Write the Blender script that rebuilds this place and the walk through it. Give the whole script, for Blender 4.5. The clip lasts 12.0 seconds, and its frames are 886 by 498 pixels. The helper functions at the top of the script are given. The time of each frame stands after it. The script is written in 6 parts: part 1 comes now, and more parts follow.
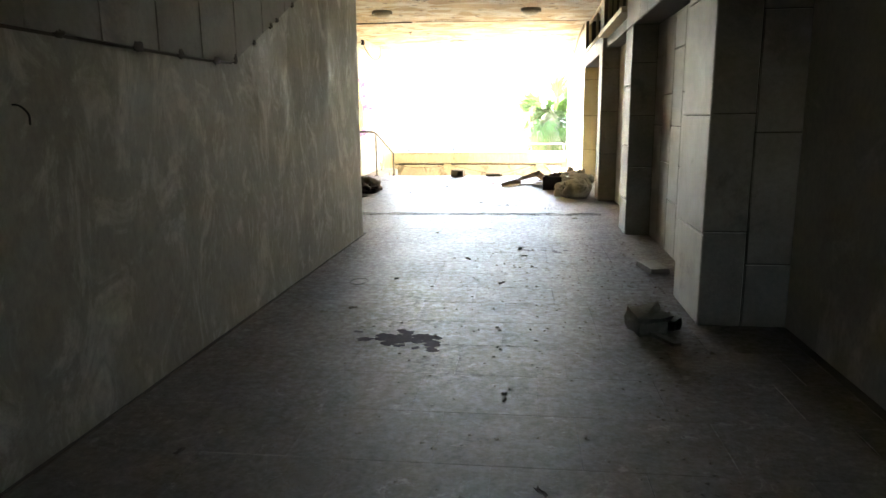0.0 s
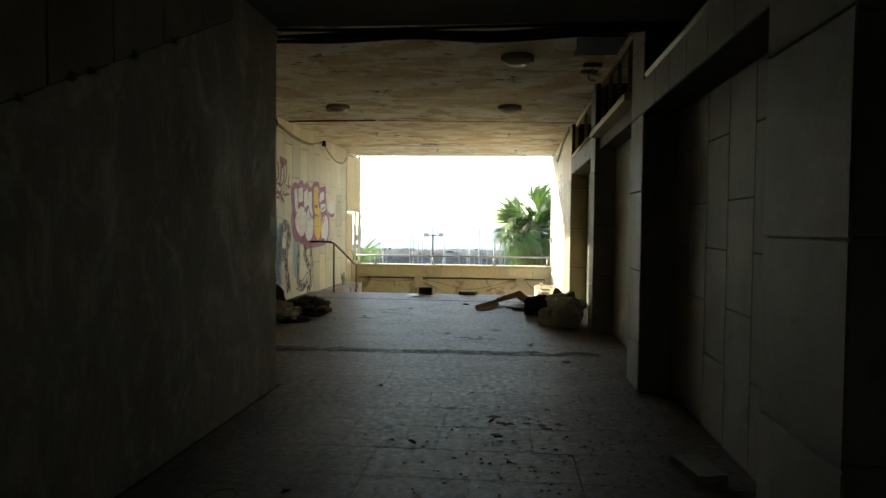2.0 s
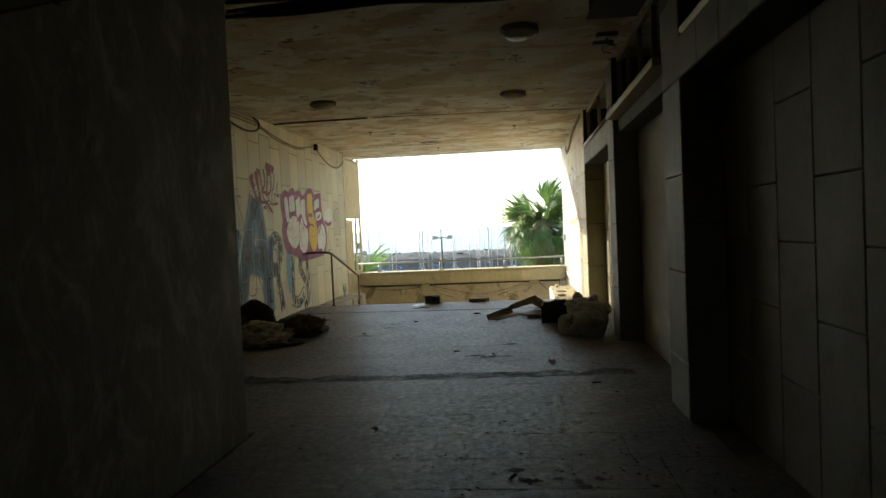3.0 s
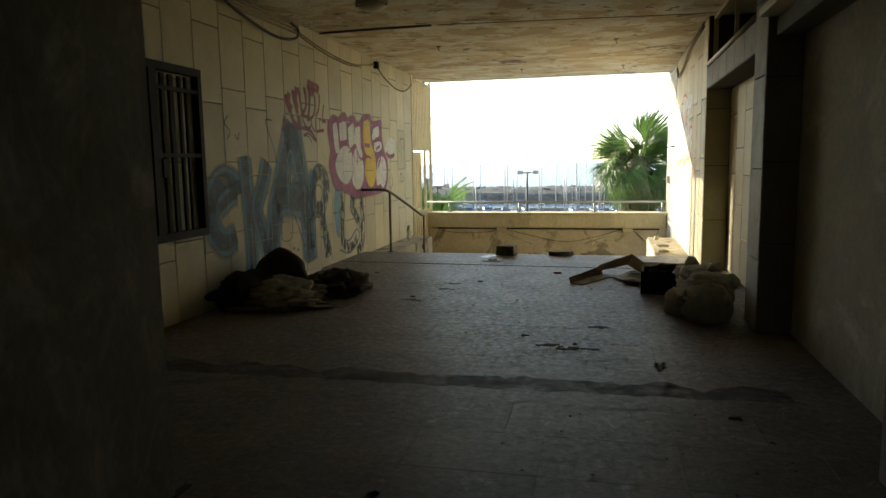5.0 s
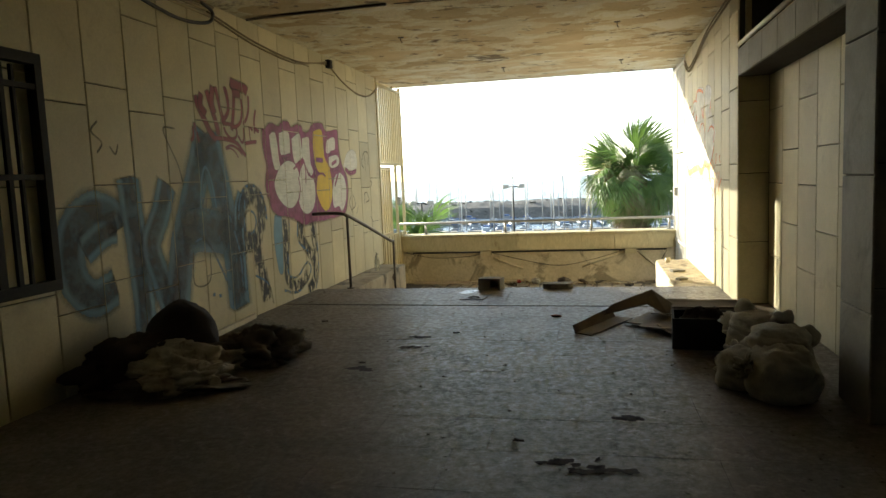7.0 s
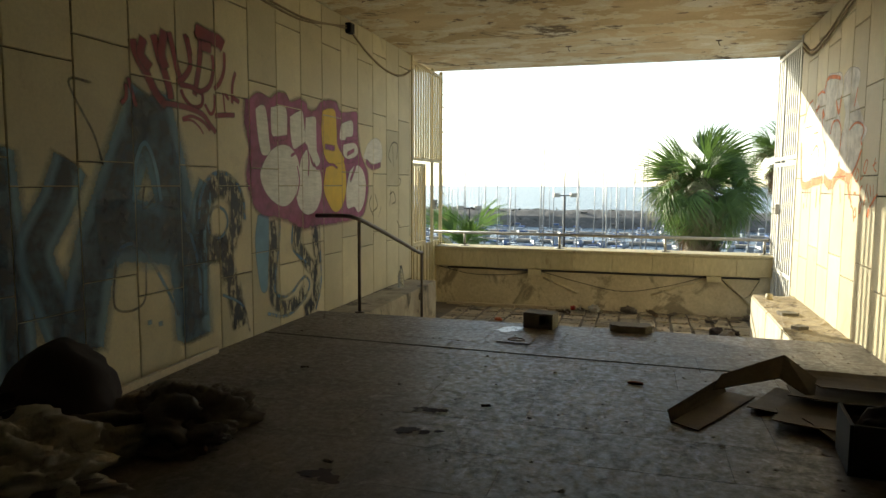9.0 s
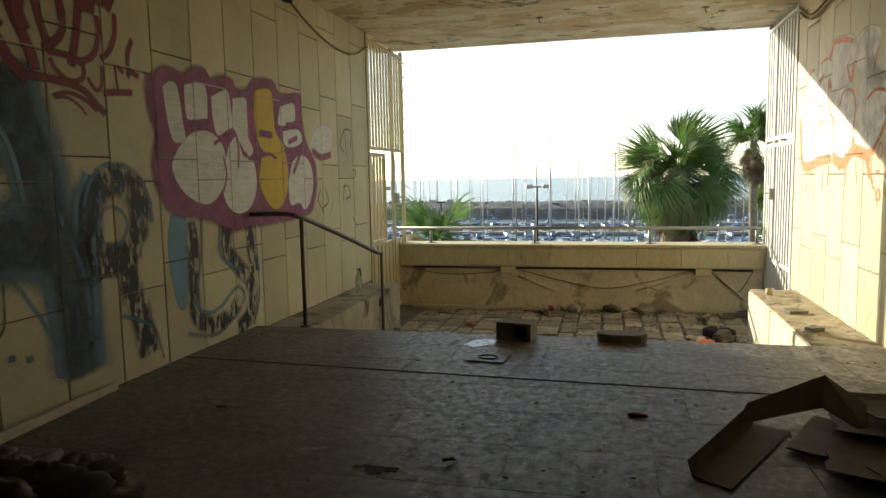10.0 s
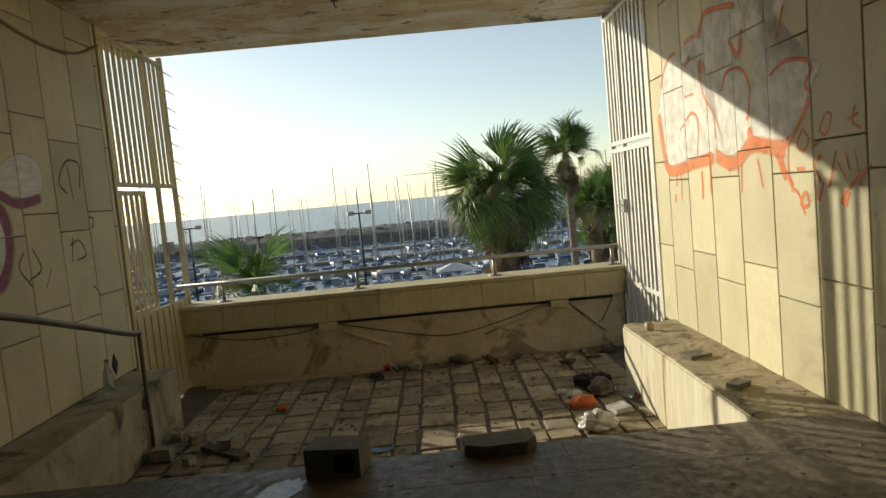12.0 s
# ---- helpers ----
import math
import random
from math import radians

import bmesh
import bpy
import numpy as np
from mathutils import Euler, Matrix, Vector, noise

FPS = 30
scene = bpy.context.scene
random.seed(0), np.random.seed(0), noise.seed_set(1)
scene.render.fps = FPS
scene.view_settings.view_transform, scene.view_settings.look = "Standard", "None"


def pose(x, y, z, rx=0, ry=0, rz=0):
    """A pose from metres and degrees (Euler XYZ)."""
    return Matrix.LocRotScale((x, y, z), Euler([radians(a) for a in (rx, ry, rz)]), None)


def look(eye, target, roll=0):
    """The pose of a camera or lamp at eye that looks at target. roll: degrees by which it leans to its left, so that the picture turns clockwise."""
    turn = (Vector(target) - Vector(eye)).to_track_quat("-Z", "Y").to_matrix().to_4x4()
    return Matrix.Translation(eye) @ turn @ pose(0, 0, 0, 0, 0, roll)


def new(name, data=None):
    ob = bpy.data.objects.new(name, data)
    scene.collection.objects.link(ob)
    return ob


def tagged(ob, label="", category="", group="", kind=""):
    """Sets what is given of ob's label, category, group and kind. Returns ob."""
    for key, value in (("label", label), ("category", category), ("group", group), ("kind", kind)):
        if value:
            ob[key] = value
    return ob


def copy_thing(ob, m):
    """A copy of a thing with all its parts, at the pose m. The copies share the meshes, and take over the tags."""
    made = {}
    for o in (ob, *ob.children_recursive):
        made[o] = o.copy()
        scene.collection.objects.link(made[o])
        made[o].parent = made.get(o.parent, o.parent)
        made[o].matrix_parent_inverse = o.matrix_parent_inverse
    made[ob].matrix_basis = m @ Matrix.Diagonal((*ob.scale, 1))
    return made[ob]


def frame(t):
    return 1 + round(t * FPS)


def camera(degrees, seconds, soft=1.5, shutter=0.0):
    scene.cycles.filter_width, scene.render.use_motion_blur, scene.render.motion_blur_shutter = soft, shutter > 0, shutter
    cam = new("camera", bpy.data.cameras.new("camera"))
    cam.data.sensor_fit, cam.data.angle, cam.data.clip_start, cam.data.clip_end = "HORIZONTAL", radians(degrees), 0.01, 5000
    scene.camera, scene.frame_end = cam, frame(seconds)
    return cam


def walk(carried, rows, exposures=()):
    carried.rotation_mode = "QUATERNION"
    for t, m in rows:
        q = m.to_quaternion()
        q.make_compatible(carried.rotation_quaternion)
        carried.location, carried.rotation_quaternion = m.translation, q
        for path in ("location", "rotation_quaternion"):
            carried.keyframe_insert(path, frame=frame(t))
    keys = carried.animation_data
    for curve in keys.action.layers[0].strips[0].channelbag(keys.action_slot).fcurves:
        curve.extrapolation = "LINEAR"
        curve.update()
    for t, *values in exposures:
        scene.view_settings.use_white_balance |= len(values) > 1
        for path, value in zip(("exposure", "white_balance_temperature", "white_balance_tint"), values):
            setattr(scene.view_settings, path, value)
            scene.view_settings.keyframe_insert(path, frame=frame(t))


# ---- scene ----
cam = camera(66.3, 12.0)
PATH = [
    (0, (0.769, -2.221, 1.307), (0.543, -0.271, 0.924), -0.5),
    (0.5, (0.83, -1.7, 1.323), (0.616, 0.264, 1.012), -1.0),
    (1, (0.808, -1.154, 1.332), (0.555, 0.823, 1.161), 1.0),
    (1.5, (0.843, -0.627, 1.318), (0.702, 1.367, 1.256), -0.9),
    (2, (0.826, -0.135, 1.333), (0.65, 1.856, 1.263), 0.6),
    (2.5, (0.752, 0.395, 1.364), (0.463, 2.373, 1.295), 0.1),
    (2.7, (0.775, 0.582, 1.35), (0.529, 2.566, 1.288), -1.4),
    (4.3, (0.864, 2.15, 1.343), (0.707, 4.136, 1.164), -3.8),
    (4.5, (0.823, 2.317, 1.346), (0.547, 4.287, 1.136), -3.6),
    (5, (0.749, 2.804, 1.388), (0.295, 4.736, 1.136), -0.9),
    (5.5, (0.732, 3.275, 1.348), (0.261, 5.209, 1.158), -2.4),
    (6, (0.674, 3.736, 1.357), (0.168, 5.662, 1.167), -0.8),
    (6.5, (0.589, 4.209, 1.383), (0.116, 6.142, 1.18), -0.8),
    (6.7, (0.571, 4.406, 1.382), (0.143, 6.349, 1.172), -2.1),
    (8.3, (0.363, 6.015, 1.333), (-0.06, 7.961, 1.149), -3.1),
    (8.5, (0.336, 6.194, 1.333), (-0.115, 8.133, 1.136), -2.5),
    (9, (0.213, 6.691, 1.31), (-0.34, 8.603, 1.119), 0.3),
    (9.5, (0.166, 7.189, 1.276), (-0.275, 9.131, 1.089), -1.9),
    (10, (0.077, 7.664, 1.263), (-0.402, 9.595, 1.055), -1.1),
    (10.5, (-0.029, 8.143, 1.3), (-0.432, 10.085, 1.042), -2.3),
    (11, (-0.006, 8.688, 1.311), (-0.229, 10.664, 1.104), -5.3),
    (11.5, (-0.053, 9.185, 1.301), (-0.207, 11.175, 1.172), -4.8),
    (12, (-0.062, 9.627, 1.298), (-0.037, 11.621, 1.137), -5.4),
]
EXPOSURES = [(0, 5.52, 6700, 15), (0.5, 5.18, 6800, 14), (1.0, 4.08, 6900, 11), (1.5, 3.05, 6900, 6), (2.5, 2.22, 6900, 5), (4.5, 2.0, 7150, 4), (6.5, 2.3, 7300, 4), (8.5, 1.78, 7350, 4),
             (9.5, 1.54, 7400, 4), (10.5, 1.42, 7450, 4), (11.5, 0.86, 7450, 3), (12, 0.62, 7600, 4)]
walk(cam, [(t, look(eye, target, roll)) for t, eye, target, roll in PATH], EXPOSURES)

# ---- light ----
SUN_WAY = Vector((1.0, -0.86, -0.376)).normalized()
sky_world = bpy.data.worlds.new("sky")
scene.world = sky_world
sky_world.use_nodes = True
_nt = sky_world.node_tree
_sky = _nt.nodes.new("ShaderNodeTexSky")
_sky.sky_type, _sky.sun_disc = "NISHITA", False
_sky.sun_elevation, _sky.sun_rotation = radians(15.9), radians(-49.3)
_sky.dust_density, _sky.air_density, _sky.ozone_density = 0.45, 0.85, 2.0
_nt.nodes["Background"].inputs["Strength"].default_value = 0.112
_haze = _nt.nodes.new("ShaderNodeHueSaturation")
_haze.inputs["Saturation"].default_value = 0.75
_nt.links.new(_sky.outputs[0], _haze.inputs["Color"])
_nt.links.new(_haze.outputs[0], _nt.nodes["Background"].inputs["Color"])
sun = new("sun", bpy.data.lights.new("sun", "SUN"))
sun.data.energy, sun.data.angle, sun.data.color = 3.0, radians(0.5), (1.0, 0.965, 0.88)
sun.matrix_world = look((-30, 30, 20), Vector((-30, 30, 20)) + SUN_WAY)


# ---- materials ----
def _mix(nt, fac, a, b, mode="MIX"):
    m = nt.nodes.new("ShaderNodeMix")
    m.data_type, m.blend_type, m.clamp_factor = "RGBA", mode, True
    for sock, v in ((m.inputs[0], fac), (m.inputs[6], a), (m.inputs[7], b)):
        if isinstance(v, bpy.types.NodeSocket):
            nt.links.new(v, sock)
        elif isinstance(v, tuple):
            sock.default_value = (*v[:3], 1)
        else:
            sock.default_value = v
    return m.outputs[2]


def _noise(nt, vec, scale, detail=4.0, rough=0.6, dist=0.0):
    n = nt.nodes.new("ShaderNodeTexNoise")
    n.inputs["Scale"].default_value, n.inputs["Detail"].default_value = scale, detail
    n.inputs["Roughness"].default_value, n.inputs["Distortion"].default_value = rough, dist
    nt.links.new(vec, n.inputs["Vector"])
    return n.outputs["Fac"]


def _span(nt, v, a, b, c=0.0, d=1.0):
    n = nt.nodes.new("ShaderNodeMapRange")
    n.inputs["From Min"].default_value, n.inputs["From Max"].default_value = a, b
    n.inputs["To Min"].default_value, n.inputs["To Max"].default_value = c, d
    nt.links.new(v, n.inputs["Value"])
    return n.outputs[0]


def surface(name, light, dark, rough=(0.7, 0.95), big=0.9, fine=28.0, bump=0.25, metal=0.0, rand=0.0,
            stain=None, stain_scale=0.6, stain_cut=(0.55, 0.68), stretch=(1, 1, 1), grain=0.14, bump_size=0.01, swirl=0.6):
    """A weathered surface: two colours mixed by a large and a fine noise, an optional stain with edges of its own."""
    m = bpy.data.materials.new(name)
    m.use_nodes = True
    nt = m.node_tree
    bsdf = nt.nodes["Principled BSDF"]
    geo = nt.nodes.new("ShaderNodeNewGeometry")
    mp = nt.nodes.new("ShaderNodeMapping")
    mp.inputs["Scale"].default_value = stretch
    nt.links.new(geo.outputs["Position"], mp.inputs["Vector"])
    vec = mp.outputs[0]
    n1, n2 = _noise(nt, vec, big, 5, 0.65, 0.4), _noise(nt, vec, fine, 6, 0.7)
    col = _mix(nt, _span(nt, n1, 0.3, 0.7), dark, light)
    if stain:
        s = _noise(nt, vec, stain_scale, 8, 0.7, swirl)
        col = _mix(nt, _span(nt, s, *stain_cut), col, stain)
    g = _span(nt, n2, 0.2, 0.8, 1 - 2 * grain, 1 + grain)
    cc = nt.nodes.new("ShaderNodeCombineColor")
    for i in range(3):
        nt.links.new(g, cc.inputs[i])
    col = _mix(nt, 1.0, col, cc.outputs[0], "MULTIPLY")
    if rand:
        info = nt.nodes.new("ShaderNodeObjectInfo")
        r = _span(nt, info.outputs["Random"], 0, 1, 1 - rand, 1 + rand * 0.5)
        c2 = nt.nodes.new("ShaderNodeCombineColor")
        for i in range(3):
            nt.links.new(r, c2.inputs[i])
        col = _mix(nt, 1.0, col, c2.outputs[0], "MULTIPLY")
    nt.links.new(col, bsdf.inputs["Base Color"])
    nt.links.new(_span(nt, n1 if bump < 0.1 else n2, 0.25, 0.75, *rough), bsdf.inputs["Roughness"])
    bsdf.inputs["Metallic"].default_value = metal
    if bump:
        b = nt.nodes.new("ShaderNodeBump")
        b.inputs["Strength"].default_value, b.inputs["Distance"].default_value = bump, bump_size
        nt.links.new(n2, b.inputs["Height"])
        nt.links.new(b.outputs[0], bsdf.inputs["Normal"])
    return m


def floor_material():
    """Dusty terrazzo: dull where the dust lies, slightly polished in worn patches."""
    m = surface("floor_dust", (0.24, 0.203, 0.16), (0.136, 0.114, 0.089), big=1.6, fine=40, bump=0.15, bump_size=0.0006, rand=0.05, grain=0.22,
                stain=(0.13, 0.108, 0.086), stain_scale=1.9, stain_cut=(0.55, 0.70))
    nt = m.node_tree
    bsdf = nt.nodes["Principled BSDF"]
    geo = nt.nodes.new("ShaderNodeNewGeometry")
    s = _noise(nt, geo.outputs["Position"], 18.0, 8, 0.76, 0.1)
    col = bsdf.inputs["Base Color"].links[0].from_socket
    scuff = _noise(nt, geo.outputs["Position"], 5.0, 10, 0.8, 1.2)
    col = _mix(nt, _span(nt, scuff, 0.57, 0.66, 0.0, 0.5), col, (0.42, 0.385, 0.34))
    grime = _noise(nt, geo.outputs["Position"], 3.3, 10, 0.75, 0.6)
    col = _mix(nt, _span(nt, grime, 0.60, 0.70, 0.0, 0.7), col, (0.12, 0.10, 0.085))
    nt.links.new(col, bsdf.inputs["Base Color"])
    nt.links.new(_span(nt, s, 0.40, 0.61, 0.35, 0.80), bsdf.inputs["Roughness"])
    return m


def ceiling_material():
    """Cream ceiling paint, peeling in layers, with ochre damp and dark mould."""
    m = bpy.data.materials.new("peeling_ceiling")
    m.use_nodes = True
    nt = m.node_tree
    bsdf = nt.nodes["Principled BSDF"]
    geo = nt.nodes.new("ShaderNodeNewGeometry")
    mp = nt.nodes.new("ShaderNodeMapping")
    mp.inputs["Scale"].default_value = (0.8, 1.1, 1.0)
    nt.links.new(geo.outputs["Position"], mp.inputs["Vector"])
    v = mp.outputs[0]
    damp, peel = _noise(nt, v, 0.9, 6, 0.6, 0.3), _noise(nt, v, 1.9, 10, 0.62, 0.3)
    chips, mould, fine = _noise(nt, v, 5.5, 5, 0.6, 0.3), _noise(nt, v, 1.1, 8, 0.75, 0.4), _noise(nt, v, 40, 4)
    col = _mix(nt, _span(nt, damp, 0.35, 0.65), (0.70, 0.58, 0.38), (0.50, 0.38, 0.21))
    col = _mix(nt, _span(nt, peel, 0.49, 0.50), col, (0.72, 0.66, 0.50))
    col = _mix(nt, _span(nt, peel, 0.58, 0.59), col, (0.80, 0.77, 0.67))
    col = _mix(nt, _span(nt, chips, 0.635, 0.65), col, (0.22, 0.17, 0.12))
    col = _mix(nt, _span(nt, mould, 0.59, 0.64), col, (0.15, 0.11, 0.07))
    g = _span(nt, fine, 0.2, 0.8, 0.85, 1.1)
    cc = nt.nodes.new("ShaderNodeCombineColor")
    for i in range(3):
        nt.links.new(g, cc.inputs[i])
    nt.links.new(_mix(nt, 1.0, col, cc.outputs[0], "MULTIPLY"), bsdf.inputs["Base Color"])
    bsdf.inputs["Roughness"].default_value = 0.85
    b = nt.nodes.new("ShaderNodeBump")
    b.inputs["Strength"].default_value, b.inputs["Distance"].default_value = 0.8, 0.012
    nt.links.new(_span(nt, peel, 0.53, 0.57), b.inputs["Height"])
    nt.links.new(b.outputs[0], bsdf.inputs["Normal"])
    return m


def spray_material(name, color, cover=0.95, worn=0.0, chips=0.0, streaks=0.0):
    """Spray paint: soft at the edge of the stroke, thin where worn, missing in the joints of the slabs."""
    m = bpy.data.materials.new(name)
    m.use_nodes = True
    nt = m.node_tree
    bsdf = nt.nodes["Principled BSDF"]
    geo = nt.nodes.new("ShaderNodeNewGeometry")
    att = nt.nodes.new("ShaderNodeAttribute")
    att.attribute_name = "cover"
    fine, big = _noise(nt, geo.outputs["Position"], 60, 3), _noise(nt, geo.outputs["Position"], 9, 5)
    edge = nt.nodes.new("ShaderNodeMath")
    edge.operation = "MULTIPLY_ADD"
    nt.links.new(fine, edge.inputs[0])
    edge.inputs[1].default_value = 0.45
    nt.links.new(att.outputs["Fac"], edge.inputs[2])
    a = _span(nt, edge.outputs[0], 0.22, 1.05, 0.0, cover)
    if worn:
        w = nt.nodes.new("ShaderNodeMath")
        w.operation = "MULTIPLY"
        nt.links.new(a, w.inputs[0])
        nt.links.new(_span(nt, big, 0.38, 0.58, 1 - worn, 1.0), w.inputs[1])
        a = w.outputs[0]
    for amount, stretch, scale, cut in ((chips, (1, 1, 0.35), 16, (0.44, 0.50)), (streaks, (1, 0.12, 1), 45, (0.42, 0.60))):
        if amount:
            mp = nt.nodes.new("ShaderNodeMapping")
            mp.inputs["Scale"].default_value = stretch
            nt.links.new(geo.outputs["Position"], mp.inputs["Vector"])
            w = nt.nodes.new("ShaderNodeMath")
            w.operation = "MULTIPLY"
            nt.links.new(a, w.inputs[0])
            nt.links.new(_span(nt, _noise(nt, mp.outputs[0], scale, 6, 0.7), *cut, 1 - amount, 1.0), w.inputs[1])
            a = w.outputs[0]
    nt.links.new(a, bsdf.inputs["Alpha"])
    nt.links.new(_mix(nt, _span(nt, big, 0.3, 0.7), tuple(c * 0.8 for c in color), color), bsdf.inputs["Base Color"])
    bsdf.inputs["Roughness"].default_value = 0.6
    return m


def leaf_material(name, a, b):
    m = surface(name, a, b, rough=(0.35, 0.55), big=1.5, fine=12, bump=0.0, rand=0.35)
    nt = m.node_tree
    bsdf, out = nt.nodes["Principled BSDF"], nt.nodes["Material Output"]
    thin, mix = nt.nodes.new("ShaderNodeBsdfTranslucent"), nt.nodes.new("ShaderNodeMixShader")
    nt.links.new(bsdf.inputs["Base Color"].links[0].from_socket, thin.inputs["Color"])
    mix.inputs[0].default_value = 0.36
    nt.links.new(bsdf.outputs[0], mix.inputs[1])
    nt.links.new(thin.outputs[0], mix.inputs[2])
    nt.links.new(mix.outputs[0], out.inputs["Surface"])
    return m


CLAD = surface("cream_stone_slab", (0.67, 0.60, 0.395), (0.55, 0.485, 0.305), rough=(0.45, 0.75), big=1.9, fine=45, bump=0.1, bump_size=0.004, rand=0.16, grain=0.08,
               stain=(0.45, 0.37, 0.235), stain_scale=2.0, stain_cut=(0.58, 0.74))
CLAD_GREY = surface("grey_limestone_slab", (0.33, 0.308, 0.258), (0.21, 0.195, 0.162), rough=(0.5, 0.85), big=1.8, fine=30, bump=0.3, rand=0.12,
                    stain=(0.19, 0.175, 0.15), stain_scale=2.2, stain_cut=(0.56, 0.66))
MORTAR = surface("dark_joint", (0.10, 0.085, 0.06), (0.05, 0.045, 0.035), bump=0.3)


def trowelled_material():
    """Cement render smoothed with a steel trowel: glossier in short upright swirls."""
    # Pale mottling: lighter render, plus the swirls' sheen put into the colour.
    m = surface("cement_render", (0.44, 0.415, 0.33), (0.32, 0.30, 0.24), rough=(0.6, 0.9), big=1.3, fine=30, bump=0.15, bump_size=0.004, stretch=(1, 1, 0.6),
                stain=(0.64, 0.62, 0.52), stain_scale=3.0, stain_cut=(0.50, 0.66), swirl=1.5)
    nt = m.node_tree
    bsdf = nt.nodes["Principled BSDF"]
    geo, mp = nt.nodes.new("ShaderNodeNewGeometry"), nt.nodes.new("ShaderNodeMapping")
    mp.inputs["Scale"].default_value = (1, 1, 0.45)
    nt.links.new(geo.outputs["Position"], mp.inputs["Vector"])
    swirl = _noise(nt, mp.outputs[0], 4.2, 6, 0.6, 1.1)
    nt.links.new(_span(nt, swirl, 0.40, 0.66, 0.9, 0.46), bsdf.inputs["Roughness"])
    wave = nt.nodes.new("ShaderNodeBump")
    wave.inputs["Strength"].default_value, wave.inputs["Distance"].default_value = 0.25, 0.006
    nt.links.new(swirl, wave.inputs["Height"])
    nt.links.new(bsdf.inputs["Normal"].links[0].from_socket, wave.inputs["Normal"])
    nt.links.new(wave.outputs[0], bsdf.inputs["Normal"])
    return m


CEMENT = trowelled_material()
PLASTER = surface("grey_plaster", (0.50, 0.47, 0.39), (0.36, 0.335, 0.28), big=1.2, fine=22, bump=0.2,
                  stain=(0.58, 0.55, 0.47), stain_scale=1.0, stain_cut=(0.52, 0.6))
RENDER_OLD = surface("flaking_render", (0.70, 0.61, 0.43), (0.50, 0.42, 0.28), big=1.6, fine=24, bump=0.4,
                     stain=(0.30, 0.25, 0.17), stain_scale=1.7, stain_cut=(0.54, 0.62))
MOULDY = surface("mould_stained_concrete", (0.50, 0.44, 0.32), (0.30, 0.255, 0.18), big=2.6, fine=22, bump=0.4,
                 stain=(0.085, 0.075, 0.055), stain_scale=2.8, stain_cut=(0.53, 0.64), stretch=(1, 1, 0.7))
STREAKED = surface("rust_streaked_render", (0.74, 0.69, 0.54), (0.60, 0.53, 0.37), big=2.2, fine=24, bump=0.35,
                   stain=(0.34, 0.20, 0.10), stain_scale=4.5, stain_cut=(0.57, 0.66), stretch=(1, 1, 0.12))
SCREED = surface("chipped_ochre_screed", (0.50, 0.42, 0.28), (0.30, 0.235, 0.145), big=5.0, fine=26, bump=0.8, bump_size=0.02,
                 stain=(0.17, 0.13, 0.085), stain_scale=6.0, stain_cut=(0.54, 0.62))
COPING = surface("cream_coping", (0.62, 0.545, 0.345), (0.47, 0.40, 0.24), big=2.2, fine=26, bump=0.2, rand=0.1,
                 stain=(0.30, 0.21, 0.12), stain_scale=3.0, stain_cut=(0.64, 0.72), stretch=(1, 1, 0.4))
CONCRETE = surface("rough_concrete", (0.42, 0.39, 0.33), (0.26, 0.24, 0.20), big=3.0, fine=20, bump=0.45,
                   stain=(0.17, 0.15, 0.12), stain_scale=2.5, stain_cut=(0.58, 0.68))
# One mottled dark grey for the low ceiling and a lintel beam.
DARK_SOFFIT = surface("dark_grey_soffit", (0.22, 0.21, 0.18), (0.12, 0.115, 0.10), big=1.4, fine=18, bump=0.3)
FLOOR = floor_material()
CEILING = ceiling_material()
PAVER = surface("worn_paving", (0.50, 0.42, 0.29), (0.31, 0.25, 0.165), big=5.0, fine=30, bump=0.6, rand=0.35, grain=0.22,
                stain=(0.16, 0.125, 0.085), stain_scale=3.2, stain_cut=(0.52, 0.66))
DIRT = surface("dirt", (0.20, 0.165, 0.125), (0.11, 0.09, 0.065), big=4, fine=40, bump=0.6)
BLACK_STEEL = surface("black_painted_steel", (0.018, 0.017, 0.016), (0.009, 0.008, 0.008), rough=(0.65, 0.9), big=6, fine=50, bump=0.1)
CREAM_STEEL = surface("cream_painted_steel", (0.66, 0.56, 0.33), (0.52, 0.42, 0.22), rough=(0.4, 0.65), big=5, fine=50, bump=0.08,
                      stain=(0.30, 0.17, 0.08), stain_scale=7, stain_cut=(0.66, 0.72))
WHITE_STEEL = surface("white_painted_steel", (0.80, 0.78, 0.72), (0.66, 0.64, 0.58), rough=(0.4, 0.65), big=5, fine=50, bump=0.08,
                      stain=(0.40, 0.26, 0.15), stain_scale=8, stain_cut=(0.68, 0.74))
GALV = surface("weathered_pipe", (0.42, 0.40, 0.36), (0.26, 0.245, 0.22), rough=(0.35, 0.6), metal=0.7, big=5, fine=60, bump=0.05)
RUSTY = surface("brown_steel_rail", (0.20, 0.165, 0.13), (0.10, 0.08, 0.065), rough=(0.4, 0.65), metal=0.5, big=6, fine=60, bump=0.1)
RUBBER = surface("black_cable", (0.035, 0.033, 0.03), (0.02, 0.019, 0.018), rough=(0.5, 0.7), bump=0.05)
OLD_CABLE = surface("painted_cable", (0.36, 0.29, 0.18), (0.22, 0.17, 0.10), bump=0.1)
CARD = surface("brown_cardboard", (0.19, 0.14, 0.088), (0.115, 0.083, 0.052), rough=(0.75, 0.9), big=3, fine=60, bump=0.06, stretch=(1, 1, 1), rand=0.15)
BLACK_PLASTIC = surface("black_plastic", (0.02, 0.019, 0.018), (0.012, 0.011, 0.011), rough=(0.75, 0.9), bump=0.05)
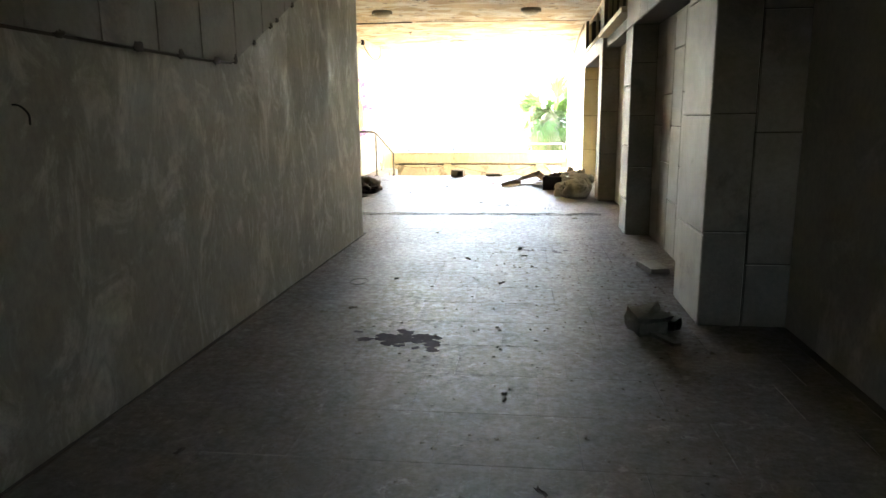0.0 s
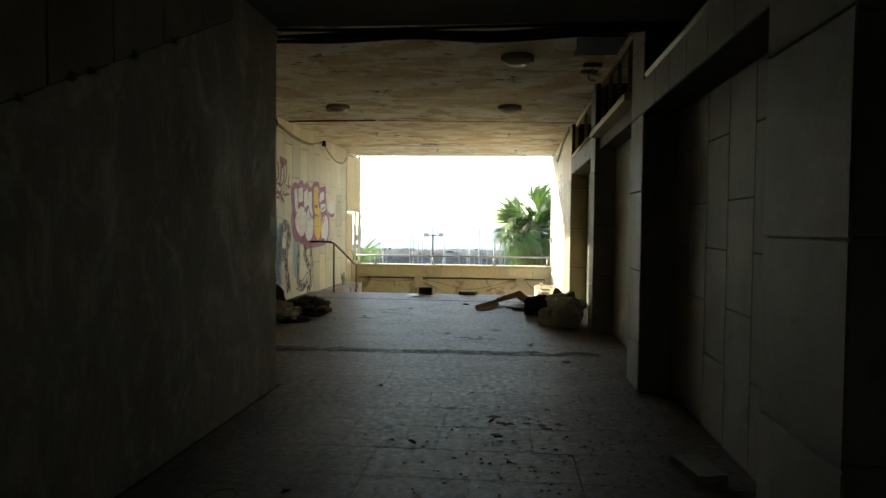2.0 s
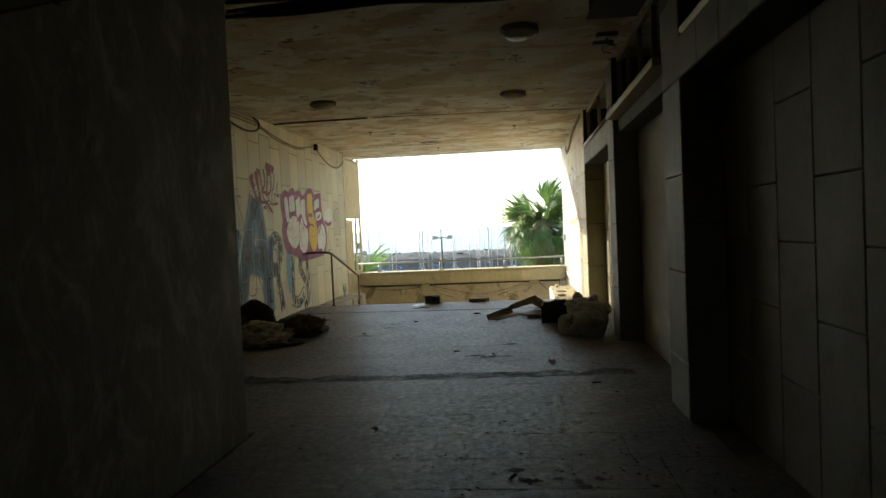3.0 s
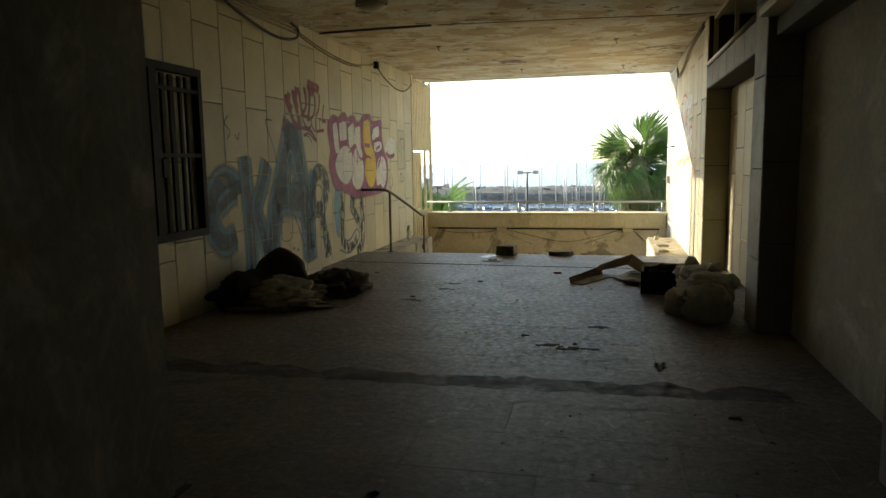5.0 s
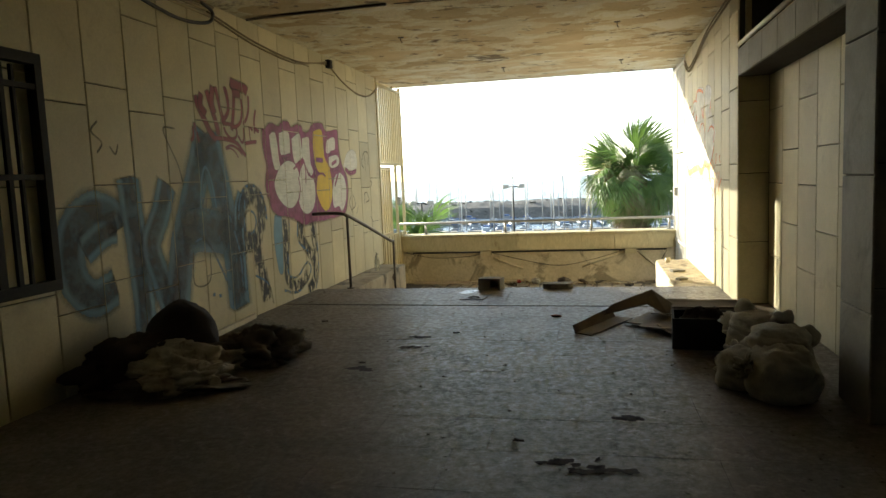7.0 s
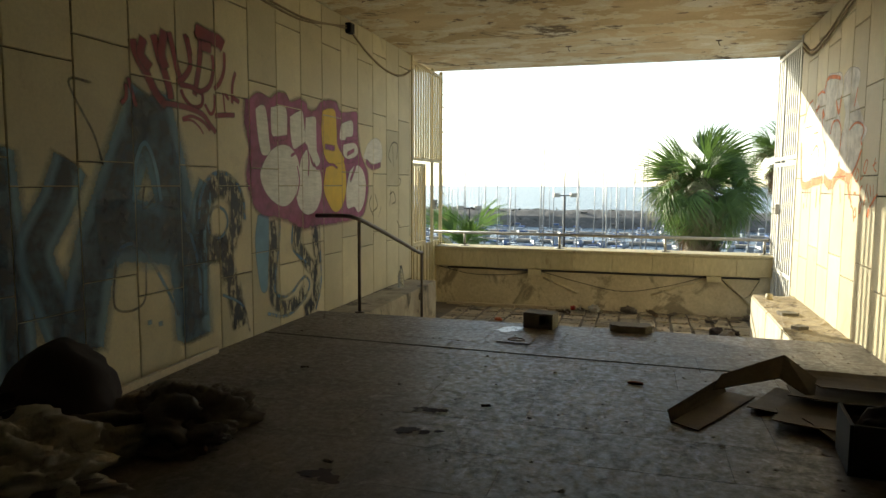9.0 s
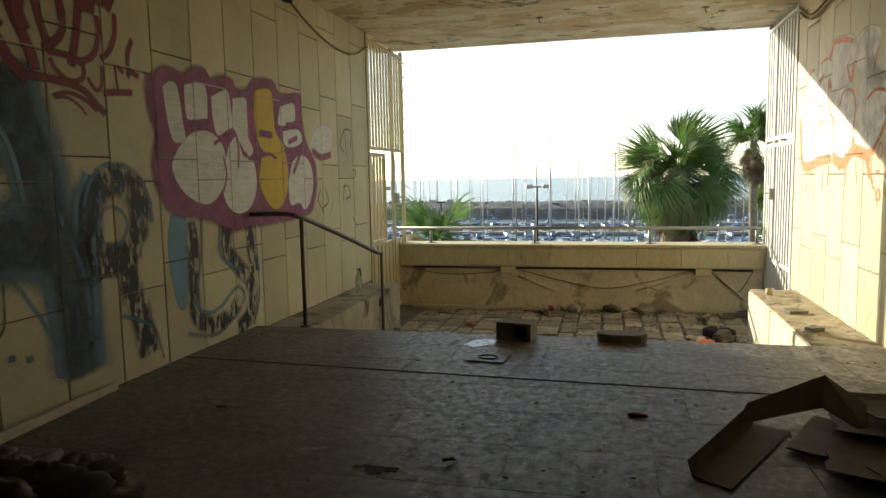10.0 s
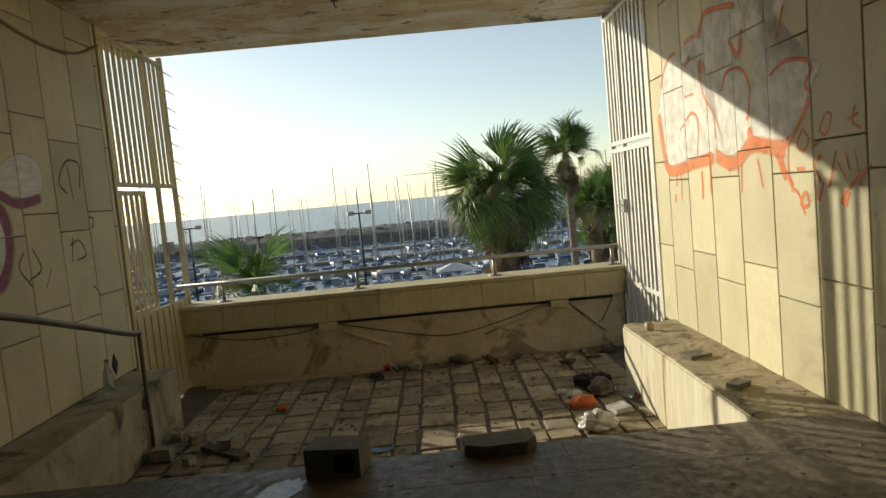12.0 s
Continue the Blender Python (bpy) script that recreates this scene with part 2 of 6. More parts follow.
SACKING = surface("woven_sack", (0.56, 0.53, 0.46), (0.40, 0.37, 0.31), rough=(0.8, 0.95), big=5, fine=120, bump=0.3, rand=0.15, stain=(0.30, 0.27, 0.22), stain_scale=4)
CLOTH = surface("dirty_cloth", (0.64, 0.60, 0.52), (0.36, 0.33, 0.27), rough=(0.85, 1.0), big=6, fine=90, bump=0.3, rand=0.2, stain=(0.2, 0.17, 0.13), stain_scale=7)
DARK_CLOTH = surface("dark_brown_fleece", (0.05, 0.033, 0.028), (0.028, 0.019, 0.017), rough=(0.9, 1.0), big=8, fine=120, bump=0.5)
RAG = surface("brown_rag", (0.20, 0.165, 0.125), (0.07, 0.055, 0.045), rough=(0.6, 0.9), big=9, fine=70, bump=0.4, rand=0.3)
BLOCK = surface("grey_concrete_block", (0.24, 0.215, 0.165), (0.14, 0.125, 0.095), big=7, fine=70, bump=0.6)
WOOD = surface("weathered_wood", (0.60, 0.51, 0.38), (0.42, 0.34, 0.24), big=6, fine=30, bump=0.3, stretch=(1, 6, 6))
LAMP_BODY = surface("grey_lamp_base", (0.42, 0.38, 0.31), (0.28, 0.25, 0.20), bump=0.05)
LAMP_GLASS = surface("dusty_opal_glass", (0.62, 0.55, 0.42), (0.46, 0.40, 0.30), rough=(0.3, 0.5), bump=0.0)
VOID = surface("unlit_interior", (0.06, 0.055, 0.05), (0.03, 0.028, 0.025), bump=0.0)
PIPE_CREAM = surface("cream_plastic_pipe", (0.66, 0.58, 0.42), (0.52, 0.45, 0.31), rough=(0.4, 0.6), bump=0.03)
WINDOW_FRAME = surface("old_wood_frame", (0.44, 0.36, 0.23), (0.28, 0.22, 0.14), bump=0.15, stretch=(1, 5, 5))


# ---- mesh helpers ----
def to_mesh(bm, name, material):
    me = bpy.data.meshes.new(name)
    bm.normal_update()
    bm.to_mesh(me)
    bm.free()
    if material:
        me.materials.append(material)
    return me


def part(name, bm, material, parent=None, label=""):
    """Links a bmesh, or a mesh that is shared, as one object under its thing."""
    me = to_mesh(bm, name, material) if isinstance(bm, bmesh.types.BMesh) else bm
    ob = new(name, me)
    if parent:
        ob.parent = parent
    return tagged(ob, label)


def thing(name, label, category, m=None, group="", kind=""):
    ob = new(name)
    ob.empty_display_size = 0.1
    if m is not None:
        ob.matrix_world = m
    return tagged(ob, label, category, group, kind)


def structure(name, bm, material, label="", category=""):
    return tagged(part(name, bm, material), label, category, kind="structure")


def box(bm, x0, x1, y0, y1, z0, z1, m=None):
    vs = [bm.verts.new((x, y, z)) for z in (z0, z1) for x, y in ((x0, y0), (x1, y0), (x1, y1), (x0, y1))]
    for f in ((3, 2, 1, 0), (4, 5, 6, 7), (0, 1, 5, 4), (1, 2, 6, 5), (2, 3, 7, 6), (3, 0, 4, 7)):
        bm.faces.new([vs[i] for i in f])
    if m is not None:
        bmesh.ops.transform(bm, matrix=m, verts=vs)
    return vs


def boxed(x0, x1, y0, y1, z0, z1, bevel=0.0):
    bm = bmesh.new()
    box(bm, x0, x1, y0, y1, z0, z1)
    if bevel:
        bmesh.ops.bevel(bm, geom=bm.edges[:], offset=bevel, segments=2, affect="EDGES", profile=0.6)
    return bm


def prism(bm, outline, z0, z1):
    """An upright prism on an outline of (x, y), anticlockwise."""
    lo, hi = [bm.verts.new((x, y, z0)) for x, y in outline], [bm.verts.new((x, y, z1)) for x, y in outline]
    bm.faces.new(lo[::-1]), bm.faces.new(hi)
    n = len(outline)
    for i in range(n):
        bm.faces.new((lo[i], lo[(i + 1) % n], hi[(i + 1) % n], hi[i]))


def spline(pts, steps=8):
    pts = [Vector(p) for p in pts]
    if len(pts) < 3:
        return [pts[0].lerp(pts[1], k / steps) for k in range(steps + 1)]
    out = []
    ext = [2 * pts[0] - pts[1], *pts, 2 * pts[-1] - pts[-2]]
    for i in range(1, len(ext) - 2):
        a, b, c, d = ext[i - 1:i + 3]
        for k in range(steps):
            t = k / steps
            out.append(0.5 * (2 * b + (c - a) * t + (2 * a - 5 * b + 4 * c - d) * t * t + (3 * b - a - 3 * c + d) * t ** 3))
    return out + [pts[-1]]


def tube(bm, pts, r, sides=8, steps=6, smooth=True):
    """A round bar along a smoothed path; r is one radius or one for each end."""
    path = spline(pts, steps) if smooth else [Vector(p) for p in pts]
    r0, r1 = r if isinstance(r, tuple) else (r, r)
    rings, n = [], len(path)
    for i, p in enumerate(path):
        way = (path[min(i + 1, n - 1)] - path[max(i - 1, 0)]).normalized()
        side = way.cross(Vector((0, 0, 1)) if abs(way.z) < 0.9 else Vector((0, 1, 0))).normalized()
        up = side.cross(way)
        rr = r0 + (r1 - r0) * i / max(n - 1, 1)
        rings.append([bm.verts.new(p + rr * (math.cos(a) * side + math.sin(a) * up)) for a in (2 * math.pi * k / sides for k in range(sides))])
    for a, b in zip(rings, rings[1:]):
        for k in range(sides):
            bm.faces.new((a[k], a[(k + 1) % sides], b[(k + 1) % sides], b[k])).smooth = True
    bm.faces.new(rings[0][::-1]), bm.faces.new(rings[-1])


def piped(pts, r, sides=8, steps=6, smooth=True):
    bm = bmesh.new()
    tube(bm, pts, r, sides, steps, smooth)
    return bm


def lathe(profile, sides=20):
    """A turned shape from (radius, z) rows."""
    bm = bmesh.new()
    rings = [[bm.verts.new((r * math.cos(2 * math.pi * k / sides), r * math.sin(2 * math.pi * k / sides), z)) for k in range(sides)] for r, z in profile]
    for a, b in zip(rings, rings[1:]):
        for k in range(sides):
            bm.faces.new((a[k], a[(k + 1) % sides], b[(k + 1) % sides], b[k])).smooth = True
    bm.faces.new(rings[0][::-1]), bm.faces.new(rings[-1])
    return bm


def lump(rx, ry, rz, amp=0.15, freq=2.5, seed=0, rows=14, cols=20, power=1.0, flat=True):
    """A soft uneven body that rests on z = 0."""
    bm = bmesh.new()
    grid, off = [], Vector((seed * 7.3, seed * 3.1, seed * 1.7))
    for i in range(rows + 1):
        a, ring = math.pi * i / rows, []
        for k in range(cols):
            b = 2 * math.pi * k / cols
            d = Vector((math.sin(a) * math.cos(b), math.sin(a) * math.sin(b), math.cos(a)))
            d = Vector([math.copysign(abs(c) ** power, c) for c in d])
            f = 1 + amp * noise.noise(d * freq + off) + amp * (0.25 - 0.7 * abs(noise.noise(d * freq * 2.1 + off))) + 0.3 * amp * (0.2 - abs(noise.noise(d * freq * 5 + off)))
            z = d.z * f * rz
            if flat and z < -0.6 * rz:
                z = -0.6 * rz
            ring.append(bm.verts.new((d.x * f * rx, d.y * f * ry, z + 0.6 * rz)))
        grid.append(ring)
    for a, b in zip(grid, grid[1:]):
        for k in range(cols):
            bm.faces.new((a[k], b[k], b[(k + 1) % cols], a[(k + 1) % cols])).smooth = True
    bmesh.ops.remove_doubles(bm, verts=bm.verts[:], dist=1e-5)
    return bm


def slab_mesh(name, w, h, d, material, ch=0.006):
    """A slab whose face looks along +x of its own, w along y, h along z, with chamfered face edges; its back lies at x = 0."""
    bm = bmesh.new()
    ring = lambda x, e: [bm.verts.new((x, y, z)) for y, z in ((e, e), (w - e, e), (w - e, h - e), (e, h - e))]
    a, b, c = ring(0, 0), ring(d - ch, 0), ring(d, ch)
    for p, q in ((a, b), (b, c)):
        for i in range(4):
            bm.faces.new((p[i], p[(i + 1) % 4], q[(i + 1) % 4], q[i]))
    bm.faces.new(c)
    return to_mesh(bm, name, material)


# ---- large structure ----
# The walk leads along +y; the cream wall stands at x = -2.94, the pillared wall near x = 1.9 to 2.06.
SIDE = pose(1.86, 0, 0, 0, 0, -0.66)


def side_box(bm, n0, n1, u0, u1, z0, z1):
    """A block of the pillared wall: n into the wall, u along it."""
    return box(bm, n0, n1, u0, u1, z0, z1, SIDE)


bm = bmesh.new()
box(bm, -3.3, 2.9, -8.0, 12.98, -0.3, -0.006)
floor = structure("floor", bm, FLOOR, "dusty grey terrazzo tile floor with debris and stains", "floor")

bm = bmesh.new()
for k in range(3):
    box(bm, -2.52, 1.56, 12.98 + 0.3 * k, 13.28 + 0.3 * k, -0.7, -0.15 - 0.15 * k)
steps = structure("steps", bm, CONCRETE, "worn concrete steps down to the sunken terrace", "steps")

structure("terrace_floor", boxed(-3.3, 2.6, 13.3, 17.7, -0.9, -0.615), DIRT, "sunken terrace floor of worn paving with dirt joints", "floor")

bm = bmesh.new()
prism(bm, [(-3.3, -8.0), (-1.13, -8.0), (-1.0, 5.2), (-3.3, 5.2)], -0.05, 3.3)
wall_stair = structure("wall_stair", bm, CEMENT, "mottled grey cement render stair wall", "wall")

# A row of thin dark blocks of uneven width lines the wall foot.
bm = bmesh.new()
rng = random.Random(51)
for k in range(60):
    y = -2.2 + 0.125 * k
    x = -1.13 + 0.13 * (y + 8) / 13.2
    box(bm, x - 0.02, x + rng.uniform(0.006, 0.022), y, y + 0.125, 0.0, 0.004 + rng.uniform(0, 0.004))
structure("wall_seam", bm, MORTAR, "dark uneven seam along the foot of the stair wall", "seam")

wall_west = structure("wall_west", boxed(-3.25, -2.955, 5.2, 15.94, -0.4, 3.3), MORTAR, "wall clad in cream stone slabs with graffiti", "wall")

bm = bmesh.new()
side_box(bm, 0.53, 0.85, -8.0, 2.4, -0.05, 3.3)
wall_near = structure("wall_near", bm, PLASTER, "bare grey render wall in deep shade", "wall")

bm = bmesh.new()
side_box(bm, 0.012, 0.85, 2.052, 2.748, -0.05, 3.12)
side_box(bm, 0.012, 0.85, 5.412, 5.918, -0.05, 3.12)
side_box(bm, 0.012, 0.85, 8.532, 8.968, -0.05, 3.12)
side_box(bm, 0.275, 0.85, 2.748, 5.412, -0.05, 2.5)
side_box(bm, 0.27, 0.85, 5.918, 8.532, -0.05, 2.5)
side_box(bm, 0.30, 0.85, 8.968, 11.912, -0.05, 2.5)
side_box(bm, 0.65, 0.85, 2.748, 11.912, 2.5, 3.12)
side_box(bm, 0.012, 0.85, 11.912, 15.89, -0.4, 3.12)
for u0, u1 in ((2.748, 5.412), (8.968, 11.912)):
    side_box(bm, 0.012, 0.65, u0, u1, 2.24, 2.5)
wall_east = structure("wall_east", bm, MORTAR, "pillared wall clad in limestone slabs with blocked doorways", "wall")

bm = bmesh.new()
side_box(bm, 0.26, 0.275, 5.925, 8.525, 0.0, 2.44)
structure("plaster_niche", bm, PLASTER, "smoothly patched grey plaster at the back of a doorway", "wall")

bm = bmesh.new()
box(bm, -3.3, 2.9, 5.2, 17.43, 3.12, 3.5)
ceiling = structure("ceiling", bm, CEILING, "cream ceiling with peeling ochre paint and mould", "ceiling")
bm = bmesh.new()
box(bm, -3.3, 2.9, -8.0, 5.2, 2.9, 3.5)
structure("ceiling_near", bm, DARK_SOFFIT, "low dark grey ceiling of the passage", "ceiling")
# Unseen end wall, added; its opening lets light in from behind.
bm = boxed(-3.3, 0.0, -8.3, -8.0, -0.3, 3.5)
box(bm, 0.95, 2.9, -8.3, -8.0, -0.3, 3.5)
box(bm, 0.0, 0.95, -8.3, -8.0, 1.75, 3.5)
box(bm, 0.0, 0.95, -8.3, -8.0, -0.3, 1.08)
structure("wall_back", bm, CEMENT, "unseen render end wall added with an opening for light", "wall")

# parapet
structure("parapet", boxed(-3.2, 2.3, 17.24, 17.5, -0.9, 0.0), RENDER_OLD, "parapet wall of flaking stained render", "parapet")
bm = bmesh.new()
box(bm, -3.2, 2.3, 17.16, 17.58, 0.0, 0.27)
coping = structure("parapet_coping", bm, COPING, "cream stone band and coping along the parapet", "parapet")
bm = boxed(-3.25, 2.35, 17.13, 17.6, 0.274, 0.315, 0.006)
structure("coping_top", bm, COPING, "cream coping slab on the parapet", "parapet")

# ledges beside the steps
structure("ledge_west", boxed(-2.95, -2.52, 12.985, 15.8, -0.65, -0.05, 0.012), MOULDY, "low mould-stained concrete ledge beside the steps", "ledge")
bm = bmesh.new()
side_box(bm, -0.48, 0.01, 12.985, 15.64, -0.65, -0.035)
bmesh.ops.bevel(bm, geom=bm.edges[:], offset=0.012, segments=2, affect="EDGES")
ledge_east = structure("ledge_east", bm, STREAKED, "low cream rendered ledge with rust streaks and a chipped top", "ledge")

# the building under and over the passage
structure("building_base", boxed(-3.3, 2.9, -8.3, 17.5, -8.0, -0.95), CONCRETE, "plain concrete base of the building", "building")
structure("roof_slab", boxed(-3.5, 3.1, -8.3, 17.43, 3.51, 3.8), CONCRETE, "flat concrete roof slab", "roof")

# ---- outdoors: ground, water, distance ----
structure("ground", boxed(-700, 700, -300, 80, -11, -8.0), surface("promenade", (0.27, 0.255, 0.23), (0.19, 0.18, 0.165), big=0.2, fine=3, bump=0.1,
          stain=(0.20, 0.20, 0.19), stain_scale=0.05, stain_cut=(0.5, 0.52)), "pale paved harbour promenade", "ground")


def water_material():
    m = surface("sea_water", (0.07, 0.13, 0.19), (0.05, 0.105, 0.16), rough=(0.22, 0.34), big=0.01, fine=0.4, bump=0.35, bump_size=0.3)
    return m


bm = bmesh.new()
vs = [bm.verts.new((x, y, -10.0)) for x, y in ((-4500, 79), (4500, 79), (4500, 4700), (-4500, 4700))]
bm.faces.new(vs)
structure("water", bm, water_material(), "hazy blue sea to the horizon", "sea")


# ---- doorways, transoms and rails of the pillared wall ----
def transom(name, u0, u1, z0, z1, mullions, material, label, depth=0.05, face=0.06):
    ob = thing(name, label, "window", SIDE, kind="structure")
    t = 0.045
    for n, a in (("window_frame", (u0, u1, z0, z0 + t)), ("window_frame", (u0, u1, z1 - t, z1)),
                 ("window_frame", (u0, u0 + t, z0 + t, z1 - t)), ("window_frame", (u1 - t, u1, z0 + t, z1 - t))):
        part(n, boxed(face, face + depth, *a, 0.004), material, ob)
    for k in range(mullions):
        u = u0 + (u1 - u0) * (k + 1) / (mullions + 1)
        part("mullion", boxed(face + 0.005, face + depth - 0.005, u - 0.02, u + 0.02, z0 + t, z1 - t, 0.003), material, ob)
    return ob


transom("window_1", 2.76, 5.40, 2.51, 3.11, 1, BLACK_STEEL, "open transom above a blocked doorway, its glass gone", 0.04, 0.25)
transom("window_2", 5.93, 8.52, 2.51, 3.11, 3, WINDOW_FRAME, "open wooden transom with upright bars above a doorway")
transom("window_3", 8.98, 11.90, 2.51, 3.11, 1, CREAM_STEEL, "cream framed transom above a blocked doorway, dark inside")
ob = thing("door_lintel", "pale painted lintel ledge above a plastered doorway", "lintel", SIDE, kind="structure")
part("ledge", boxed(-0.07, 0.26, 5.93, 8.52, 2.44, 2.505, 0.008), PIPE_CREAM, ob)
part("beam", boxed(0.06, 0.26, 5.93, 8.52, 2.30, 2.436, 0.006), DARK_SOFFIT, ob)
ob = thing("transom_rail", "pale tubular rail along the foot of a transom", "rail", SIDE)
part("tube", piped([(0.03, 2.76, 2.545), (0.03, 5.40, 2.545)], 0.028, 10, 1, False), PIPE_CREAM, ob)
ob = thing("transom_rail", "pale tubular rail along the foot of a transom", "rail", SIDE)
part("tube", piped([(0.0, 8.98, 2.54), (0.0, 11.9, 2.54)], 0.022, 10, 1, False), PIPE_CREAM, ob)

# ---- stone panels on the stair wall ----
PANEL_Y = [0.16 + 0.46 * k for k in range(-14, 11)]
panel_foot = lambda y: 1.64 if y < 1.95 else 1.65 + (y - 1.95) * 0.447
for y0, y1 in zip(PANEL_Y, PANEL_Y[1:]):
    y0, y1 = y0 + 0.006, min(y1 - 0.006, 4.7)
    if y1 - y0 < 0.05:
        continue
    cuts = [y0] + ([1.95] if y0 < 1.95 < y1 else []) + [y1]
    bm = bmesh.new()
    front, back = [], []
    outline = [(y, panel_foot(y)) for y in cuts] + [(y1, 2.895), (y0, 2.895)]
    if outline[-2][1] - outline[-3][1] < 0.03:
        continue
    wall_x = lambda y: -1.0 - 0.00985 * (5.2 - y)
    back = [bm.verts.new((wall_x(y) - 0.01, y, z)) for y, z in outline]
    front = [bm.verts.new((wall_x(y) + 0.022, y, z)) for y, z in outline]
    bm.faces.new(front)
    for i in range(len(outline)):
        j = (i + 1) % len(outline)
        bm.faces.new((back[i], back[j], front[j], front[i]))
    bmesh.ops.recalc_face_normals(bm, faces=bm.faces[:])
    part("panel", bm, CLAD_GREY, wall_stair)
    # Dark joint backing; 14 mm below the panels it draws their shadow line.
    bm = bmesh.new()
    bm.faces.new([bm.verts.new((wall_x(y) + 0.004, y + (0.006 if y == y1 else -0.006 if y == y0 else 0), z - (0.014 if z < 2.8 else 0))) for y, z in outline])
    part("joint_shadow_backing", bm, MORTAR, wall_stair)
rng = random.Random(88)
for y in (0.35, 0.9, 1.3, 1.72, 1.98, 2.3, 2.62, 2.75, 3.1, 3.5):
    bm = lump(0.012, rng.uniform(0.02, 0.045), rng.uniform(0.012, 0.03), 0.5, 2.4, int(y * 100), 8, 12, flat=False)
    part("nick", bm, MORTAR, wall_stair).matrix_local = pose(-1.0 - 0.00985 * (5.2 - y) + 0.018, y, panel_foot(y) - 0.012)
ob = thing("wall_bracket", "small bent iron hook in the stair wall", "hook")
part("hook", piped([(-1.08, 0.08, 1.36), (-1.03, 0.08, 1.36), (-1.025, 0.12, 1.33), (-1.03, 0.13, 1.29)], 0.004, 6), BLACK_STEEL, ob)

# ---- window grille on the cream wall ----
ob = thing("window_grille", "black steel security grille with upright bars over a wall opening", "grille")
Y0, Y1, Z0, Z1 = 7.34, 8.53, 0.75, 2.27
for a in ((Y0, Y1, Z0, Z0 + 0.07), (Y0, Y1, Z1 - 0.07, Z1), (Y0, Y0 + 0.06, Z0 + 0.07, Z1 - 0.07), (Y1 - 0.06, Y1, Z0 + 0.07, Z1 - 0.07)):
    part("frame_bar", boxed(-2.935, -2.86, *a, 0.004), BLACK_STEEL, ob)
part("centre_post", boxed(-2.93, -2.85, 7.76, 7.86, Z0 + 0.07, Z1 - 0.07, 0.004), BLACK_STEEL, ob)
for k, y in enumerate((7.44, 7.51, 7.58, 7.70, 7.97, 8.09, 8.22, 8.31)):
    w = (0.012, 0.016, 0.012, 0.014, 0.022, 0.03, 0.018, 0.012)[k]
    part("bar", boxed(-2.90, -2.875, y - w, y + w, Z0 + 0.07, Z1 - 0.09, 0.003), BLACK_STEEL, ob)
    if k in (4, 5):
        part("spear_point", lathe([(0.011, 0), (0.02, 0.02), (0.001, 0.07)], 8), BLACK_STEEL, ob).matrix_local = pose(-2.887, y, Z1 - 0.16)
for z in (1.49, 2.06):
    part("cross_bar", boxed(-2.91, -2.868, Y0 + 0.06, Y1 - 0.06, z - 0.018, z + 0.018, 0.003), BLACK_STEEL, ob)
part("lock_box", boxed(-2.92, -2.84, 7.865, 7.945, 1.30, 1.46, 0.005), BLACK_STEEL, ob)


# ---- side gates of the terrace ----
def gate(name, label, x, flip, material, y0, y1, pitch, wide, spikes, leaf=9.0, kick=0.0, low=None):
    ob = thing(name, label, "gate")
    s, full = -1 if flip else 1, y1
    X = lambda a, b: (min(x + s * a, x + s * b), max(x + s * a, x + s * b))
    for y in (y0, y1 - 0.05):
        part("stile", boxed(*X(-0.025, 0.025), y, y + 0.05, -0.61, 3.115, 0.004), material, ob)
    part("middle_stile", boxed(*X(-0.022, 0.022), y0 + 0.66 * (y1 - y0), y0 + 0.66 * (y1 - y0) + 0.045, -0.61, 3.1, 0.004), material, ob)
    for z in (3.03, 1.67, 1.59, kick + 0.15, -0.56):
        y1 = min(y1, y0 + leaf + 0.1) if z in (1.59, kick + 0.15) else full
        part("rail", boxed(*X(-0.02, 0.02), y0 + 0.052, y1 - 0.052, z - 0.022, z + 0.022, 0.003), material, ob)
    y1 = full
    n = int((y1 - y0 - 0.1) / pitch)
    for k in range(n):
        y = y0 + 0.05 + (k + 0.6) * (y1 - y0 - 0.1) / n
        for z0, z1 in ((1.694, 3.006), (kick + 0.175 if low is None else low, 1.566)):
            if z1 < 2 and y > y0 + leaf:
                continue
            part("slat", boxed(*X(-0.01, 0.01), y - wide / 2, y + wide / 2, z0, z1), material, ob)
    part("lock", boxed(*X(0.022, 0.07), y0 + 0.64 * (y1 - y0), y0 + 0.72 * (y1 - y0), 0.92, 1.06, 0.006), GALV, ob)
    part("door_handle", piped([(x + s * 0.07, y0 + 0.66 * (y1 - y0), 1.0), (x + s * 0.12, y0 + 0.66 * (y1 - y0), 1.0), (x + s * 0.12, y0 + 0.58 * (y1 - y0), 1.0)], 0.009, 6, 4), GALV, ob)
    if kick:
        part("leaf_stile", boxed(*X(-0.022, 0.022), y0 + leaf, y0 + leaf + 0.045, kick + 0.175, 1.566, 0.004), material, ob)
        sheet_bm = boxed(*X(-0.006, 0.006), y0 + 0.05, y1 - 0.05, -0.6, kick + 0.12, 0.003)
        panel = part("kick_plate", sheet_bm, material, ob, "dented cream kick plate")
        for k in range(9):
            y = y0 + 0.12 + 0.16 * k
            part("rib", boxed(*X(0.006, 0.02), y - 0.012, y + 0.012, -0.58, kick + 0.1, 0.003), material, panel)
    if spikes:
        for k in range(13):
            z = 2.98 - 0.2 * k
            part("spike", piped([(x, y1, z), (x + 0.11, y1 + 0.03, z - 0.08)], (0.008, 0.003), 5, 1, False), material, ob)
    return ob


gate("gate_1", "cream painted steel slatted side gate with spikes", -2.955, False, CREAM_STEEL, 15.95, 17.50, 0.118, 0.05, True, 0.62, 0.28)
